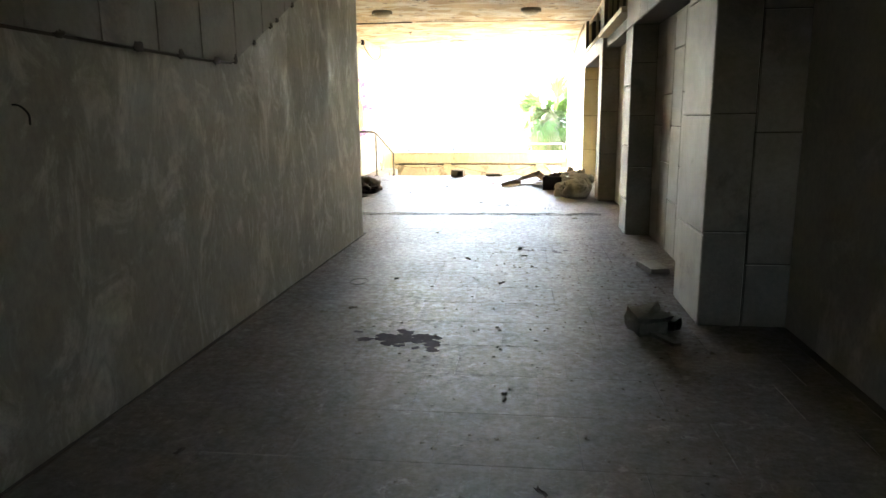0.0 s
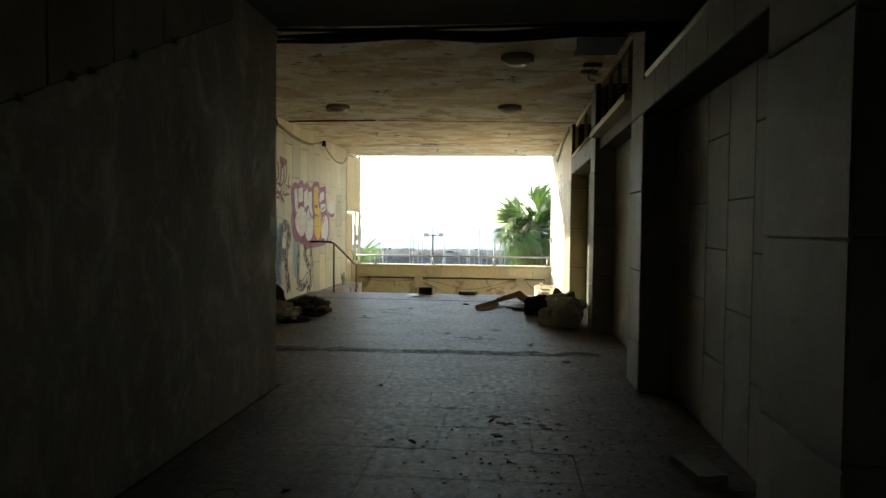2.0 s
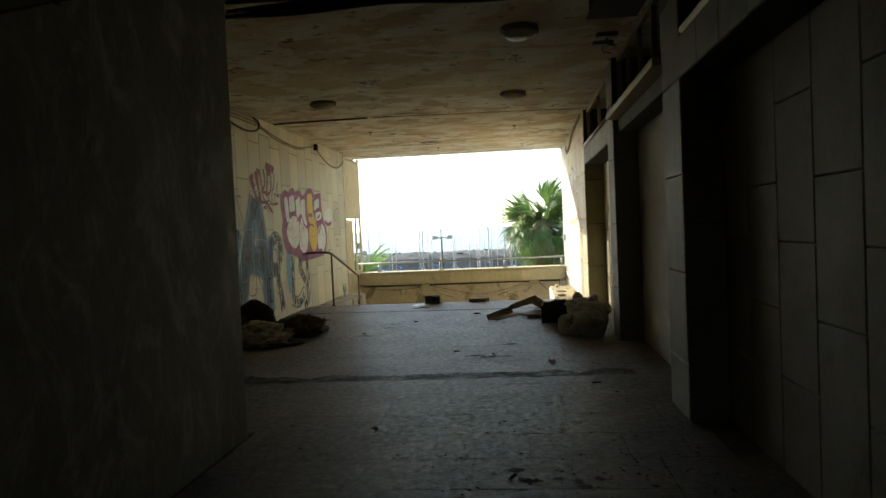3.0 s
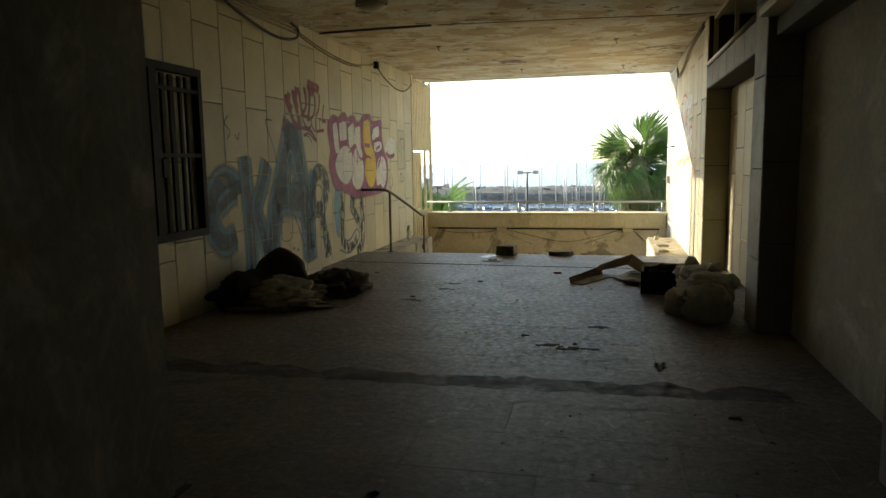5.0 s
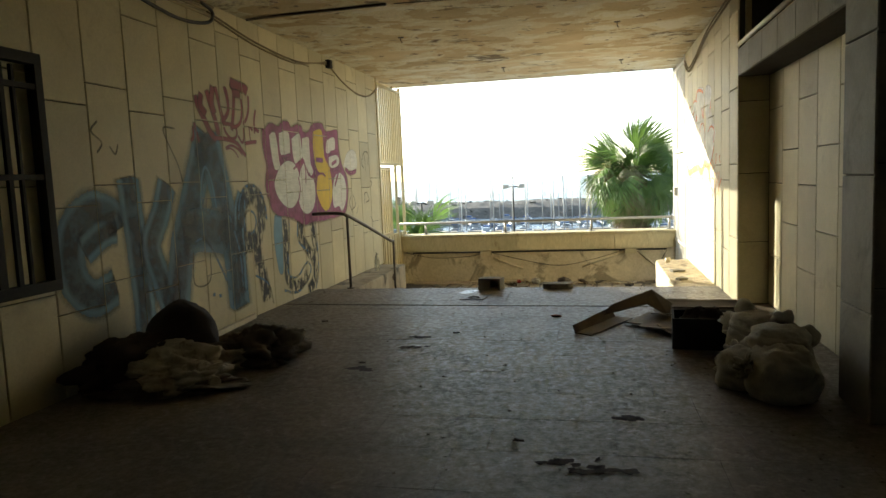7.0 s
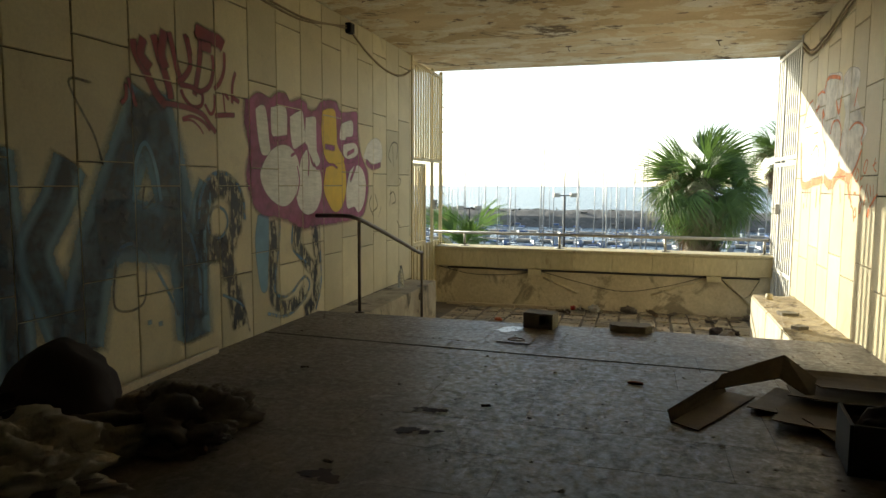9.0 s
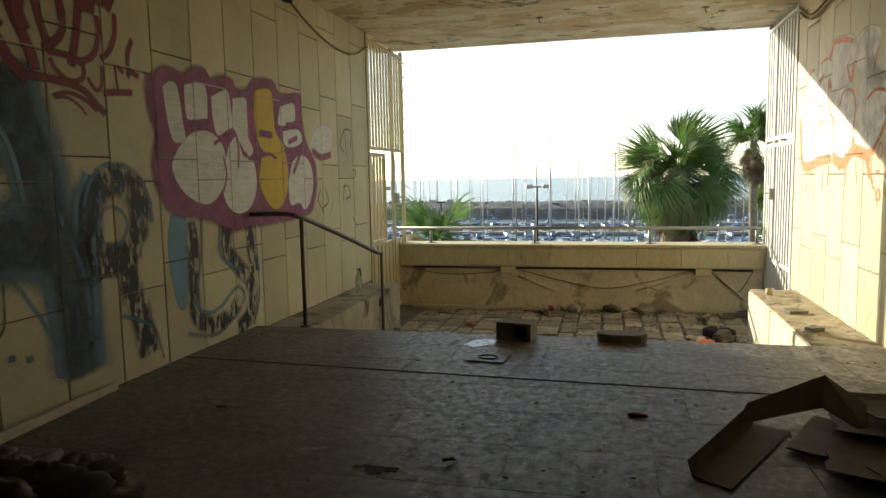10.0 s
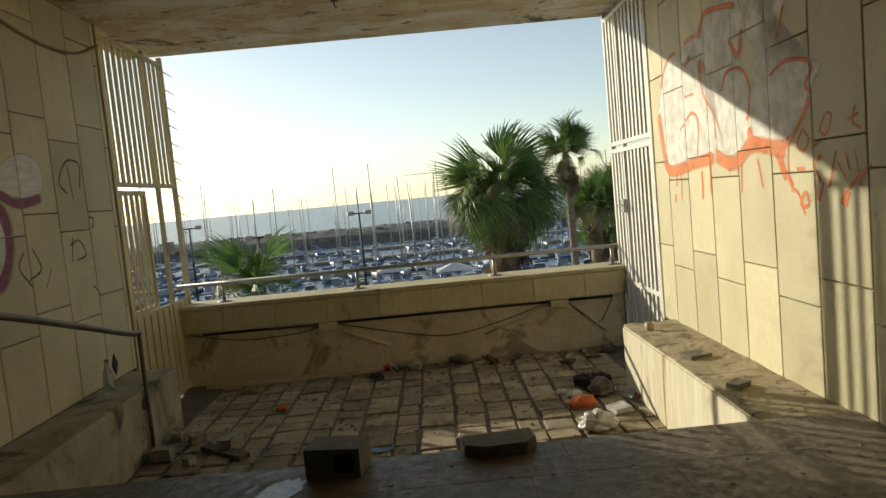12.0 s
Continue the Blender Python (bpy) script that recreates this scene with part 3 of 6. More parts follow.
gate("gate_2", "white painted steel slatted side gate, closed", 2.055, True, WHITE_STEEL, 15.90, 17.34, 0.112, 0.05, False, low=-0.535)

# ---- stair handrail ----
ob = thing("handrail", "brown steel pipe handrail beside the terrace steps", "handrail")
part("rail", piped([(-2.93, 12.93, 0.985), (-2.62, 12.95, 0.985), (-2.5, 13.02, 0.95), (-2.5, 13.5, 0.83), (-2.5, 14.2, 0.64), (-2.5, 14.9, 0.445), (-2.5, 15.08, 0.415)], 0.022, 10), RUSTY, ob)
part("post", piped([(-2.5, 13.02, 0.0), (-2.5, 13.02, 0.94)], 0.018, 8, 1, False), RUSTY, ob)
part("post", piped([(-2.49, 15.05, -0.615), (-2.49, 15.05, 0.42)], 0.018, 8, 1, False), RUSTY, ob)
part("wall_bracket", piped([(-2.525, 15.05, -0.16), (-2.49, 15.05, -0.16)], 0.018, 8, 1, False), RUSTY, ob)
part("bracket_plate", lathe([(0.05, 0.0), (0.05, 0.01), (0.03, 0.016)], 14), RUSTY, ob).matrix_local = pose(-2.519, 15.05, -0.16, 0, 90, 0)
part("floor_flange", lathe([(0.05, 0.0), (0.05, 0.008), (0.02, 0.012)], 14), RUSTY, ob).matrix_local = pose(-2.5, 13.02, 0.0)

# ---- parapet rail ----
ob = thing("parapet_rail", "weathered steel pipe rail on short posts", "rail")
part("rail", piped([(-3.02, 17.34, 0.53), (2.02, 17.34, 0.53)], 0.024, 10, 1, False), GALV, ob)
for x in (-2.5, -0.97, 0.60, 1.96):
    part("post", piped([(x, 17.34, 0.315), (x, 17.34, 0.52)], 0.02, 8, 1, False), GALV, ob)
    part("base_plate", lathe([(0.075, 0), (0.075, 0.008), (0.022, 0.014)], 16), GALV, ob).matrix_local = pose(x, 17.34, 0.315)

# cables along the parapet
for n, pts in enumerate(([(-2.9, -0.02), (-2.3, -0.13), (-1.6, -0.1), (-1.35, -0.02)], [(-1.3, -0.03), (-0.6, -0.2), (0.0, -0.3), (0.6, -0.2), (1.2, -0.02)],
                         [(1.35, -0.02), (1.6, -0.25), (1.75, -0.3), (1.9, -0.05)])):
    ob = thing("cable", "slack dusty cable hanging along the parapet", "cable", group="parapet cables")
    part("wire", piped([(x, 17.232, z) for x, z in pts], 0.005, 6), RUBBER, ob)
ob = thing("conduit", "dark conduit under the parapet band", "conduit")
part("pipe", piped([(-2.75, 17.225, -0.03), (1.9, 17.225, -0.03)], 0.014, 6, 1, False), RUBBER, ob)
for a, b in (((1.2, -0.06), (0.42, -0.33)), ((1.44, -0.08), (1.8, -0.41)), ((-1.2, -0.14), (-0.66, -0.35))):
    ob = thing("drain_pipe", "thin dusty drain pipe slanting down the parapet", "pipe", group="parapet drain pipes")
    part("pipe", piped([(a[0], 17.226, a[1]), (b[0], 17.226, b[1])], 0.016, 8, 1, False), RENDER_OLD, ob)
for x in (-1.33, 1.28):
    ob = thing("drain_block", "pale stone outlet block under the parapet band", "outlet", pose(x, 17.15, -0.09), group="parapet outlets")
    part("block", boxed(-0.1, 0.1, -0.02, 0.09, 0.0, 0.085, 0.006), COPING, ob)


# ---- ceiling lamps, hooks and cables ----
def ceiling_lamp(x, y):
    ob = thing("ceiling_lamp", "dusty round ceiling lamp, unlit, on the peeling ceiling", "lamp", pose(x, y, 3.12), "ceiling lamps")
    part("base", lathe([(0.17, 0.0), (0.175, -0.03), (0.15, -0.045)], 24), LAMP_BODY, ob)
    part("glass", lathe([(0.15, -0.046), (0.135, -0.075), (0.09, -0.1), (0.03, -0.11)], 24), LAMP_GLASS, ob)
    part("clip", boxed(0.15, 0.18, -0.012, 0.012, -0.055, -0.01, 0.003), GALV, ob)
    part("clip", boxed(-0.18, -0.15, -0.012, 0.012, -0.055, -0.01, 0.003), GALV, ob)
    return ob


lamp = ceiling_lamp(-1.68, 9.98)
for x, y in ((0.90, 10.1), (0.95, 7.1)):
    copy_thing(lamp, pose(x, y, 3.12, 0, 0, 17))
for x, y in ((-1.66, 12.98), (0.92, 13.15), (-0.75, 15.9), (1.1, 16.0), (0.92, 8.1)):
    ob = thing("ceiling_hook", "small rusty iron fixing in the ceiling", "hook", pose(x, y, 3.12), "ceiling hooks")
    part("plate", boxed(-0.035, 0.035, -0.012, 0.012, -0.012, 0.0), RUSTY, ob)
    part("pin", piped([(0, 0, -0.01), (0.0, 0.0, -0.05), (0.02, 0, -0.07)], 0.006, 5, 3), RUSTY, ob)
ob = thing("ceiling_pipe", "thin rusty conduit on the ceiling", "conduit")
part("pipe", piped([(-2.9, 11.42, 3.10), (-2.5, 11.4, 3.105), (-1.37, 11.38, 3.108)], 0.014, 6, 3), RUSTY, ob)
ob = thing("ceiling_joint", "dark crooked joint across the peeling ceiling", "joint")
part("strip", piped([(-1.3, 11.42, 3.121), (-0.4, 11.5, 3.121), (0.5, 11.58, 3.121), (1.2, 11.66, 3.121), (2.0, 11.72, 3.121)], 0.009, 5, 4), RUSTY, ob)

for k, (dz, y1) in enumerate(((0.0, 10.72), (0.045, 10.65), (0.09, 10.78))):
    ob = thing("wall_conduit", "cream painted conduit pipe under the ceiling", "conduit", group="wall conduits")
    part("pipe", piped([(-2.91, 5.25, 2.99 + dz), (-2.91, y1, 2.99 + dz)], 0.017, 8, 1, False), OLD_CABLE, ob)
ob = thing("cable_loop", "thick black cable looped under the ceiling", "cable")
part("wire", piped([(-2.9, 8.9, 3.06), (-2.88, 9.4, 2.93), (-2.87, 10.1, 2.84), (-2.87, 10.6, 2.90), (-2.88, 10.72, 3.02), (-2.9, 10.55, 3.08)], 0.016, 8), RUBBER, ob)
for dz, sag in ((0.0, 0.16), (0.03, 0.10)):
    ob = thing("wall_cable", "painted cable sagging along the cream wall to a junction box", "cable", group="wall cables")
    part("wire", piped([(-2.925, 10.7, 3.0 + dz), (-2.925, 11.6, 2.98 - sag * 0.6), (-2.925, 12.6, 2.93 - sag * 0.5), (-2.925, 13.3, 2.95), (-2.925, 13.72, 3.0 + dz)], 0.010, 6), OLD_CABLE, ob)
ob = thing("wall_cable", "slack cable hanging from a junction box to the gate", "cable", group="wall cables")
part("wire", piped([(-2.925, 13.78, 3.0), (-2.925, 14.3, 2.84), (-2.925, 14.9, 2.74), (-2.925, 15.5, 2.76), (-2.925, 15.95, 2.92)], 0.012, 6), OLD_CABLE, ob)
ob = thing("junction_box", "small black junction box on the cream wall", "box", pose(-2.94, 13.75, 3.0))
part("case", boxed(0, 0.06, -0.05, 0.05, -0.05, 0.06, 0.006), BLACK_PLASTIC, ob)
part("lid", boxed(0.061, 0.07, -0.045, 0.045, -0.045, 0.055, 0.003), BLACK_PLASTIC, ob)
for dz in (0.0, 0.05):
    ob = thing("wall_cable", "painted cables drooping along the pillared wall", "cable", group="wall cables")
    part("wire", piped([(1.985, 12.2, 3.1 - dz), (1.99, 13.6, 3.02 - dz), (2.0, 14.6, 2.86 - dz), (2.01, 15.3, 2.82 - dz), (2.03, 15.85, 3.0 - dz)], 0.012, 6), OLD_CABLE, ob)
# bundle under the step of the ceiling
for k in range(5):
    z, y = 2.885 - 0.022 * k, 5.22 + 0.02 * (k % 3)
    ob = thing("cable_bundle", "black cables strung across the passage under the ceiling step", "cable", group="passage cables")
    part("wire", piped([(-1.0, y, z - 0.03 * (k % 2)), (-0.5, y, z - 0.01), (0.1, y + 0.02, z + 0.005 * k), (0.7, y, z - 0.02 * (k % 3)), (1.3, y, z + 0.01), (1.9, y + 0.03, z + 0.06)], 0.014, 6), RUBBER, ob)
ob = thing("ceiling_box", "dark square sheet metal box under the ceiling", "box", pose(1.68, 6.2, 3.118))
part("case", boxed(-0.18, 0.18, -0.3, 0.3, -0.13, 0.0, 0.006), BLACK_PLASTIC, ob)
part("flange", boxed(-0.2, 0.2, -0.32, 0.32, -0.145, -0.131, 0.003), BLACK_STEEL, ob)
for y in (7.5, 7.8):
    ob = thing("ceiling_bracket", "small metal bracket at the head of the wall", "bracket", pose(1.78, y, 3.118), "ceiling brackets")
    part("plate", boxed(-0.1, 0.1, -0.05, 0.05, -0.04, 0.0, 0.004), GALV, ob)
    part("arm", piped([(0.0, 0, -0.04), (0.0, 0, -0.10), (0.08, 0, -0.12)], 0.012, 6, 3), GALV, ob)


# ---- graffiti ----
def joints_off(m, zoff, yoff, width, row, off):
    """Lets the joints of the cladding show through a coat of paint."""
    nt = m.node_tree
    bsdf = nt.nodes["Principled BSDF"]
    geo, sep, com = nt.nodes.new("ShaderNodeNewGeometry"), nt.nodes.new("ShaderNodeSeparateXYZ"), nt.nodes.new("ShaderNodeCombineXYZ")
    nt.links.new(geo.outputs["Position"], sep.inputs[0])
    nt.links.new(_span(nt, sep.outputs[2], 0, 10, zoff, zoff + 10), com.inputs[0])
    nt.links.new(_span(nt, sep.outputs[1], 0, 100, yoff, yoff + 100), com.inputs[1])
    br = nt.nodes.new("ShaderNodeTexBrick")
    br.offset, br.offset_frequency, br.squash = off, 2, 1.0
    br.inputs["Scale"].default_value, br.inputs["Mortar Size"].default_value = 1.0, 0.0045
    br.inputs["Mortar Smooth"].default_value = 0.1
    br.inputs["Brick Width"].default_value, br.inputs["Row Height"].default_value = width, row
    nt.links.new(com.outputs[0], br.inputs["Vector"])
    mul = nt.nodes.new("ShaderNodeMath")
    mul.operation = "MULTIPLY"
    nt.links.new(bsdf.inputs["Alpha"].links[0].from_socket, mul.inputs[0])
    nt.links.new(_span(nt, br.outputs["Fac"], 0, 1, 1, 0), mul.inputs[1])
    nt.links.new(mul.outputs[0], bsdf.inputs["Alpha"])
    return m


west = lambda m: joints_off(m, -0.56, -2.61, 0.725, 0.457, 0.793)
east = lambda m: joints_off(m, -0.485, 2.76, 0.745, 0.4575, 0.7785)
BLUE, CHAR = west(spray_material("blue_spray", (0.19, 0.37, 0.52), 0.88)), west(spray_material("charcoal_spray", (0.04, 0.05, 0.06), 0.85, 0.45))
RED, MAGENTA = west(spray_material("red_spray", (0.24, 0.014, 0.03), 0.93)), west(spray_material("magenta_spray", (0.34, 0.06, 0.175), 0.93, 0.28))
WHITE, YELLOW = west(spray_material("white_roller_paint", (0.86, 0.84, 0.78), 0.97, streaks=0.16)), west(spray_material("yellow_paint", (0.74, 0.49, 0.008), 0.98))
BLUE_LINE = west(spray_material("blue_spray_line", (0.15, 0.31, 0.50), 0.62, 0.6))
CHIPPED = west(spray_material("chipped_black", (0.018, 0.018, 0.018), 0.93, chips=1.0))
PENCIL = west(spray_material("black_marker", (0.10, 0.09, 0.07), 0.8, 0.4))
WHITE_E, ORANGE = east(spray_material("white_spray", (0.80, 0.77, 0.71), 0.92, 0.25)), east(spray_material("orange_spray", (0.85, 0.20, 0.03), 0.85, 0.35))
west_at = lambda y, z, lift: Vector((-2.94 + lift, y, z))
east_at = lambda y, z, lift: SIDE @ Vector((-0.003 - lift, y, z))

COATS = [0]


def stroke(parent, pts, width, material, at=west_at, lift=0.006, name="stroke"):
    """A stroke of paint, soft at both edges and rounded at the ends."""
    COATS[0] += 1
    lift = 0.4 * (lift + 0.00025 * (COATS[0] % 12))
    path = spline([(y, z, 0) for y, z in pts], 7)
    bm = bmesh.new()
    lay = bm.verts.layers.float.new("cover")
    rows, n = [], len(path)
    for i, p in enumerate(path):
        way = (path[min(i + 1, n - 1)] - path[max(i - 1, 0)]).normalized()
        side = Vector((-way.y, way.x, 0))
        row = []
        for s, c in ((-0.5, 0.0), (-0.22, 1.0), (0.22, 1.0), (0.5, 0.0)):
            v = bm.verts.new(at(*(p + side * s * width)[:2], lift))
            v[lay] = c if 0 < i < n - 1 else 0.0
            row.append(v)
        rows.append(row)
    for a, b in zip(rows, rows[1:]):
        for k in range(3):
            bm.faces.new((a[k], a[k + 1], b[k + 1], b[k]))
    return part(name, bm, material, parent)


def fill(parent, pts, material, at=west_at, lift=0.004, soft=0.03, name="fill"):
    """A filled shape of paint with a soft rim."""
    COATS[0] += 1
    lift = 0.4 * (lift + 0.00025 * (COATS[0] % 12))
    ring = spline([(y, z, 0) for y, z in (*pts, pts[0])], 5)[:-1]
    bm = bmesh.new()
    lay = bm.verts.layers.float.new("cover")
    mid = sum(ring, Vector()) / len(ring)
    inner = [bm.verts.new(at(p.x, p.y, lift)) for p in ring]
    outer = [bm.verts.new(at(*(p + (p - mid).normalized() * soft)[:2], lift)) for p in ring]
    for v in inner:
        v[lay] = 1.0
    face = bm.faces.new(inner)
    for i in range(len(ring)):
        j = (i + 1) % len(ring)
        bm.faces.new((inner[i], inner[j], outer[j], outer[i]))
    bmesh.ops.triangulate(bm, faces=[face])
    return part(name, bm, material, parent)


ob = thing("graffiti", "large faded blue and charcoal graffiti letters on the cream wall", "graffiti")
LETTERS = [
    ([(9.21, 1.08), (9.15, 1.2), (8.96, 1.25), (8.78, 1.15), (8.71, 0.97), (8.74, 0.75), (8.91, 0.62), (9.15, 0.67)], 0.19),
    ([(8.83, 0.96), (9.04, 1.07), (9.2, 1.1)], 0.12),
    ([(9.37, 1.5), (9.4, 1.2), (9.43, 0.8), (9.45, 0.45), (9.44, 0.12)], 0.17),
    ([(9.88, 1.44), (9.76, 1.19), (9.6, 0.93), (9.68, 0.67), (9.85, 0.2)], 0.16),
    ([(10.54, 1.9), (10.37, 1.54), (10.18, 1.17), (10.02, 0.85), (9.88, 0.3)], 0.27),
    ([(10.54, 1.9), (10.68, 1.5), (10.78, 1.15), (10.9, 0.7), (10.95, 0.12)], 0.32),
    ([(10.05, 0.97), (10.32, 1.0), (10.8, 0.92)], 0.34),
    ([(11.0, 0.3), (11.02, 0.7), (11.06, 1.1), (11.16, 1.3)], 0.12),
]
for pts, w in LETTERS:
    stroke(ob, pts, w * 1.2 + 0.14, BLUE, lift=0.002)
for pts, w in LETTERS:
    stroke(ob, pts, w * 1.12, CHAR, lift=0.0055)
stroke(ob, [(10.36, 1.16), (10.4, 1.44), (10.49, 1.57), (10.58, 1.42), (10.63, 1.16)], 0.045, BLUE, lift=0.007)
# letters on the cream wall: chipped black, blue outlines
for y, z in ((10.47, 0.37), (10.58, 0.34)):
    stroke(ob, [(y, z + 0.02), (y, z - 0.02)], 0.06, BLUE_LINE, lift=0.007, name="dot")
for pts, wide in (([(11.08, 0.93), (11.11, 1.17), (11.3, 1.29), (11.51, 1.19), (11.51, 0.97), (11.38, 0.81), (11.18, 0.81)], 0.162),
            ([(11.2, 0.8), (11.35, 0.74), (11.42, 0.55), (11.5, 0.33), (11.54, 0.1)], 0.167),
            ([(11.08, 0.97), (11.12, 0.78), (11.17, 0.69)], 0.139),
            ([(12.11, 0.99), (12.1, 0.74), (12.08, 0.46), (12.1, 0.26), (12.3, 0.15), (12.51, 0.18), (12.71, 0.28)], 0.113),
            ([(12.55, 0.93), (12.55, 0.74), (12.69, 0.58), (12.86, 0.44), (12.93, 0.3), (12.86, 0.13), (12.66, 0.02)], 0.13),
            ([(12.91, 0.92), (12.93, 0.7), (12.99, 0.47)], 0.117),):
    stroke(ob, pts, wide * 1.5, CHIPPED, lift=0.004, name="chipped_coat")
for pts in ([(11.85, 1.02), (12.01, 1.04), (12.02, 0.84), (12.0, 0.57), (11.98, 0.38), (11.89, 0.38), (11.84, 0.55), (11.81, 0.82)],):
    fill(ob, pts, BLUE, lift=0.003, soft=0.02)
for pts, wide in (([(10.47, 1.56), (10.55, 1.48), (10.58, 1.35), (10.6, 1.19), (10.53, 1.13), (10.43, 1.17), (10.35, 1.21), (10.4, 1.38), (10.47, 1.56)], 0.019),
            ([(10.19, 0.84), (10.25, 0.9), (10.36, 0.91), (10.47, 0.83), (10.59, 0.67), (10.71, 0.48), (10.78, 0.35)], 0.025),
            ([(10.76, 1.6), (10.82, 1.33), (10.86, 1.1), (10.93, 0.94), (11.0, 0.75), (11.03, 0.54), (11.02, 0.33)], 0.032),
            ([(11.03, 0.99), (11.07, 1.21), (11.18, 1.35), (11.36, 1.39), (11.53, 1.32), (11.63, 1.17), (11.65, 0.99)], 0.032),
            ([(11.28, 1.13), (11.37, 1.08), (11.4, 0.99), (11.34, 0.9), (11.24, 0.88), (11.16, 0.94), (11.15, 1.03), (11.21, 1.11), (11.28, 1.13)], 0.024),):
    stroke(ob, pts, wide * 1.5, BLUE_LINE, lift=0.007)
for pts, wide in (([(12.22, 1.0), (12.2, 0.77), (12.14, 0.55), (12.11, 0.34), (12.25, 0.26), (12.43, 0.28), (12.58, 0.36), (12.71, 0.39), (12.78, 0.3), (12.68, 0.18), (12.45, 0.09), (12.23, 0.08), (11.96, 0.16)], 0.029),
            ([(12.46, 0.93), (12.44, 0.72), (12.56, 0.61), (12.8, 0.49)], 0.03),
            ([(13.01, 0.9), (13.03, 0.58), (13.03, 0.25), (12.9, 0.01)], 0.026),
            ([(11.28, 0.44), (11.59, 0.29), (11.69, 0.04)], 0.022),):
    stroke(ob, pts, wide * 1.5, BLUE_LINE, lift=0.007)

ob = thing("graffiti", "dark red spray-painted tag on the cream wall", "graffiti")
for pts, wide in (([(10.4, 2.23), (10.44, 2.13), (10.53, 2.02), (10.62, 1.9), (10.72, 1.83)], 0.06),
            ([(10.51, 2.26), (10.48, 2.14), (10.57, 2.06)], 0.066),
            ([(10.6, 2.3), (10.65, 2.17), (10.7, 2.07), (10.75, 1.95), (10.76, 1.88)], 0.058),
            ([(10.72, 2.35), (10.68, 2.19), (10.72, 2.08)], 0.07),
            ([(10.76, 2.35), (10.8, 2.23), (10.84, 2.1), (10.88, 2.03)], 0.045),
            ([(10.93, 2.37), (10.97, 2.26), (10.98, 2.14), (10.89, 2.04), (10.82, 2.01)], 0.04),
            ([(10.96, 2.36), (11.0, 2.22)], 0.027),
            ([(11.05, 2.42), (11.11, 2.34), (11.09, 2.18), (11.05, 2.03), (11.02, 1.94)], 0.046),
            ([(11.04, 2.42), (11.21, 2.4), (11.34, 2.39), (11.4, 2.36)], 0.09),
            ([(11.11, 2.32), (11.25, 2.32)], 0.07),):
    stroke(ob, pts, wide * 1.6, RED, lift=0.01)
for pts, wide in (([(11.25, 2.28), (11.26, 2.17), (11.21, 2.04), (11.09, 1.98), (10.99, 2.0), (10.85, 2.0)], 0.032),
            ([(11.41, 2.33), (11.4, 2.19), (11.34, 2.08), (11.26, 2.02)], 0.03),
            ([(10.87, 1.97), (10.91, 1.91), (11.0, 1.86), (11.1, 1.88), (11.12, 1.95), (11.07, 2.0)], 0.026),
            ([(11.14, 1.9), (11.21, 1.83), (11.26, 1.87), (11.27, 1.99)], 0.022),
            ([(10.65, 1.85), (10.9, 1.85), (11.1, 1.82), (11.2, 1.75), (11.28, 1.69)], 0.036),
            ([(10.87, 1.76), (10.99, 1.79), (11.12, 1.76), (11.21, 1.7)], 0.021),
            ([(10.88, 1.75), (10.98, 1.76), (11.07, 1.72), (11.12, 1.67)], 0.014),
            ([(11.26, 1.82), (11.41, 1.84), (11.54, 1.85)], 0.032),
            ([(11.38, 2.02), (11.4, 1.85)], 0.016),):
    stroke(ob, pts, wide * 1.6, RED, lift=0.01)
for pts, wide in (([(11.56, 2.2), (11.51, 2.08), (11.5, 1.93)], 0.028),
            ([(11.4, 2.01), (11.46, 1.96)], 0.024),
            ([(11.5, 1.99), (11.61, 1.96)], 0.032),
            ([(10.35, 1.98), (10.39, 1.87), (10.42, 1.79)], 0.027),
            ([(10.28, 1.8), (10.33, 1.85), (10.33, 1.94)], 0.024),):
    stroke(ob, pts, wide * 1.6, RED, lift=0.01)

ob = thing("graffiti", "bubble letters in white and yellow with a magenta outline", "graffiti")
OUTLINE = [(11.71, 1.99), (11.79, 2.0), (11.9, 2.06), (12.01, 2.06), (12.12, 2.04), (12.25, 2.1), (12.4, 2.1), (12.47, 2.04), (12.64, 2.08), (12.77, 2.05), (12.8, 2.0), (12.95, 2.02), (13.05, 2.1), (13.22, 2.15), (13.42, 2.15), (13.51, 2.07), (13.69, 2.08), (13.96, 2.11), (13.98, 1.98), (14.02, 1.8), (14.1, 1.62)]
OUTLINE += [(14.28, 1.44), (14.28, 1.19), (14.15, 0.97), (13.88, 0.92), (13.54, 0.91), (13.18, 0.91), (12.85, 0.91), (12.65, 0.9), (12.42, 0.98), (12.13, 1.03), (11.9, 1.07), (11.77, 1.21), (11.72, 1.38), (11.74, 1.5), (11.78, 1.59), (11.73, 1.71), (11.7, 1.84)]
fill(ob, OUTLINE, MAGENTA, lift=0.005, soft=0.07, name="outline_coat")
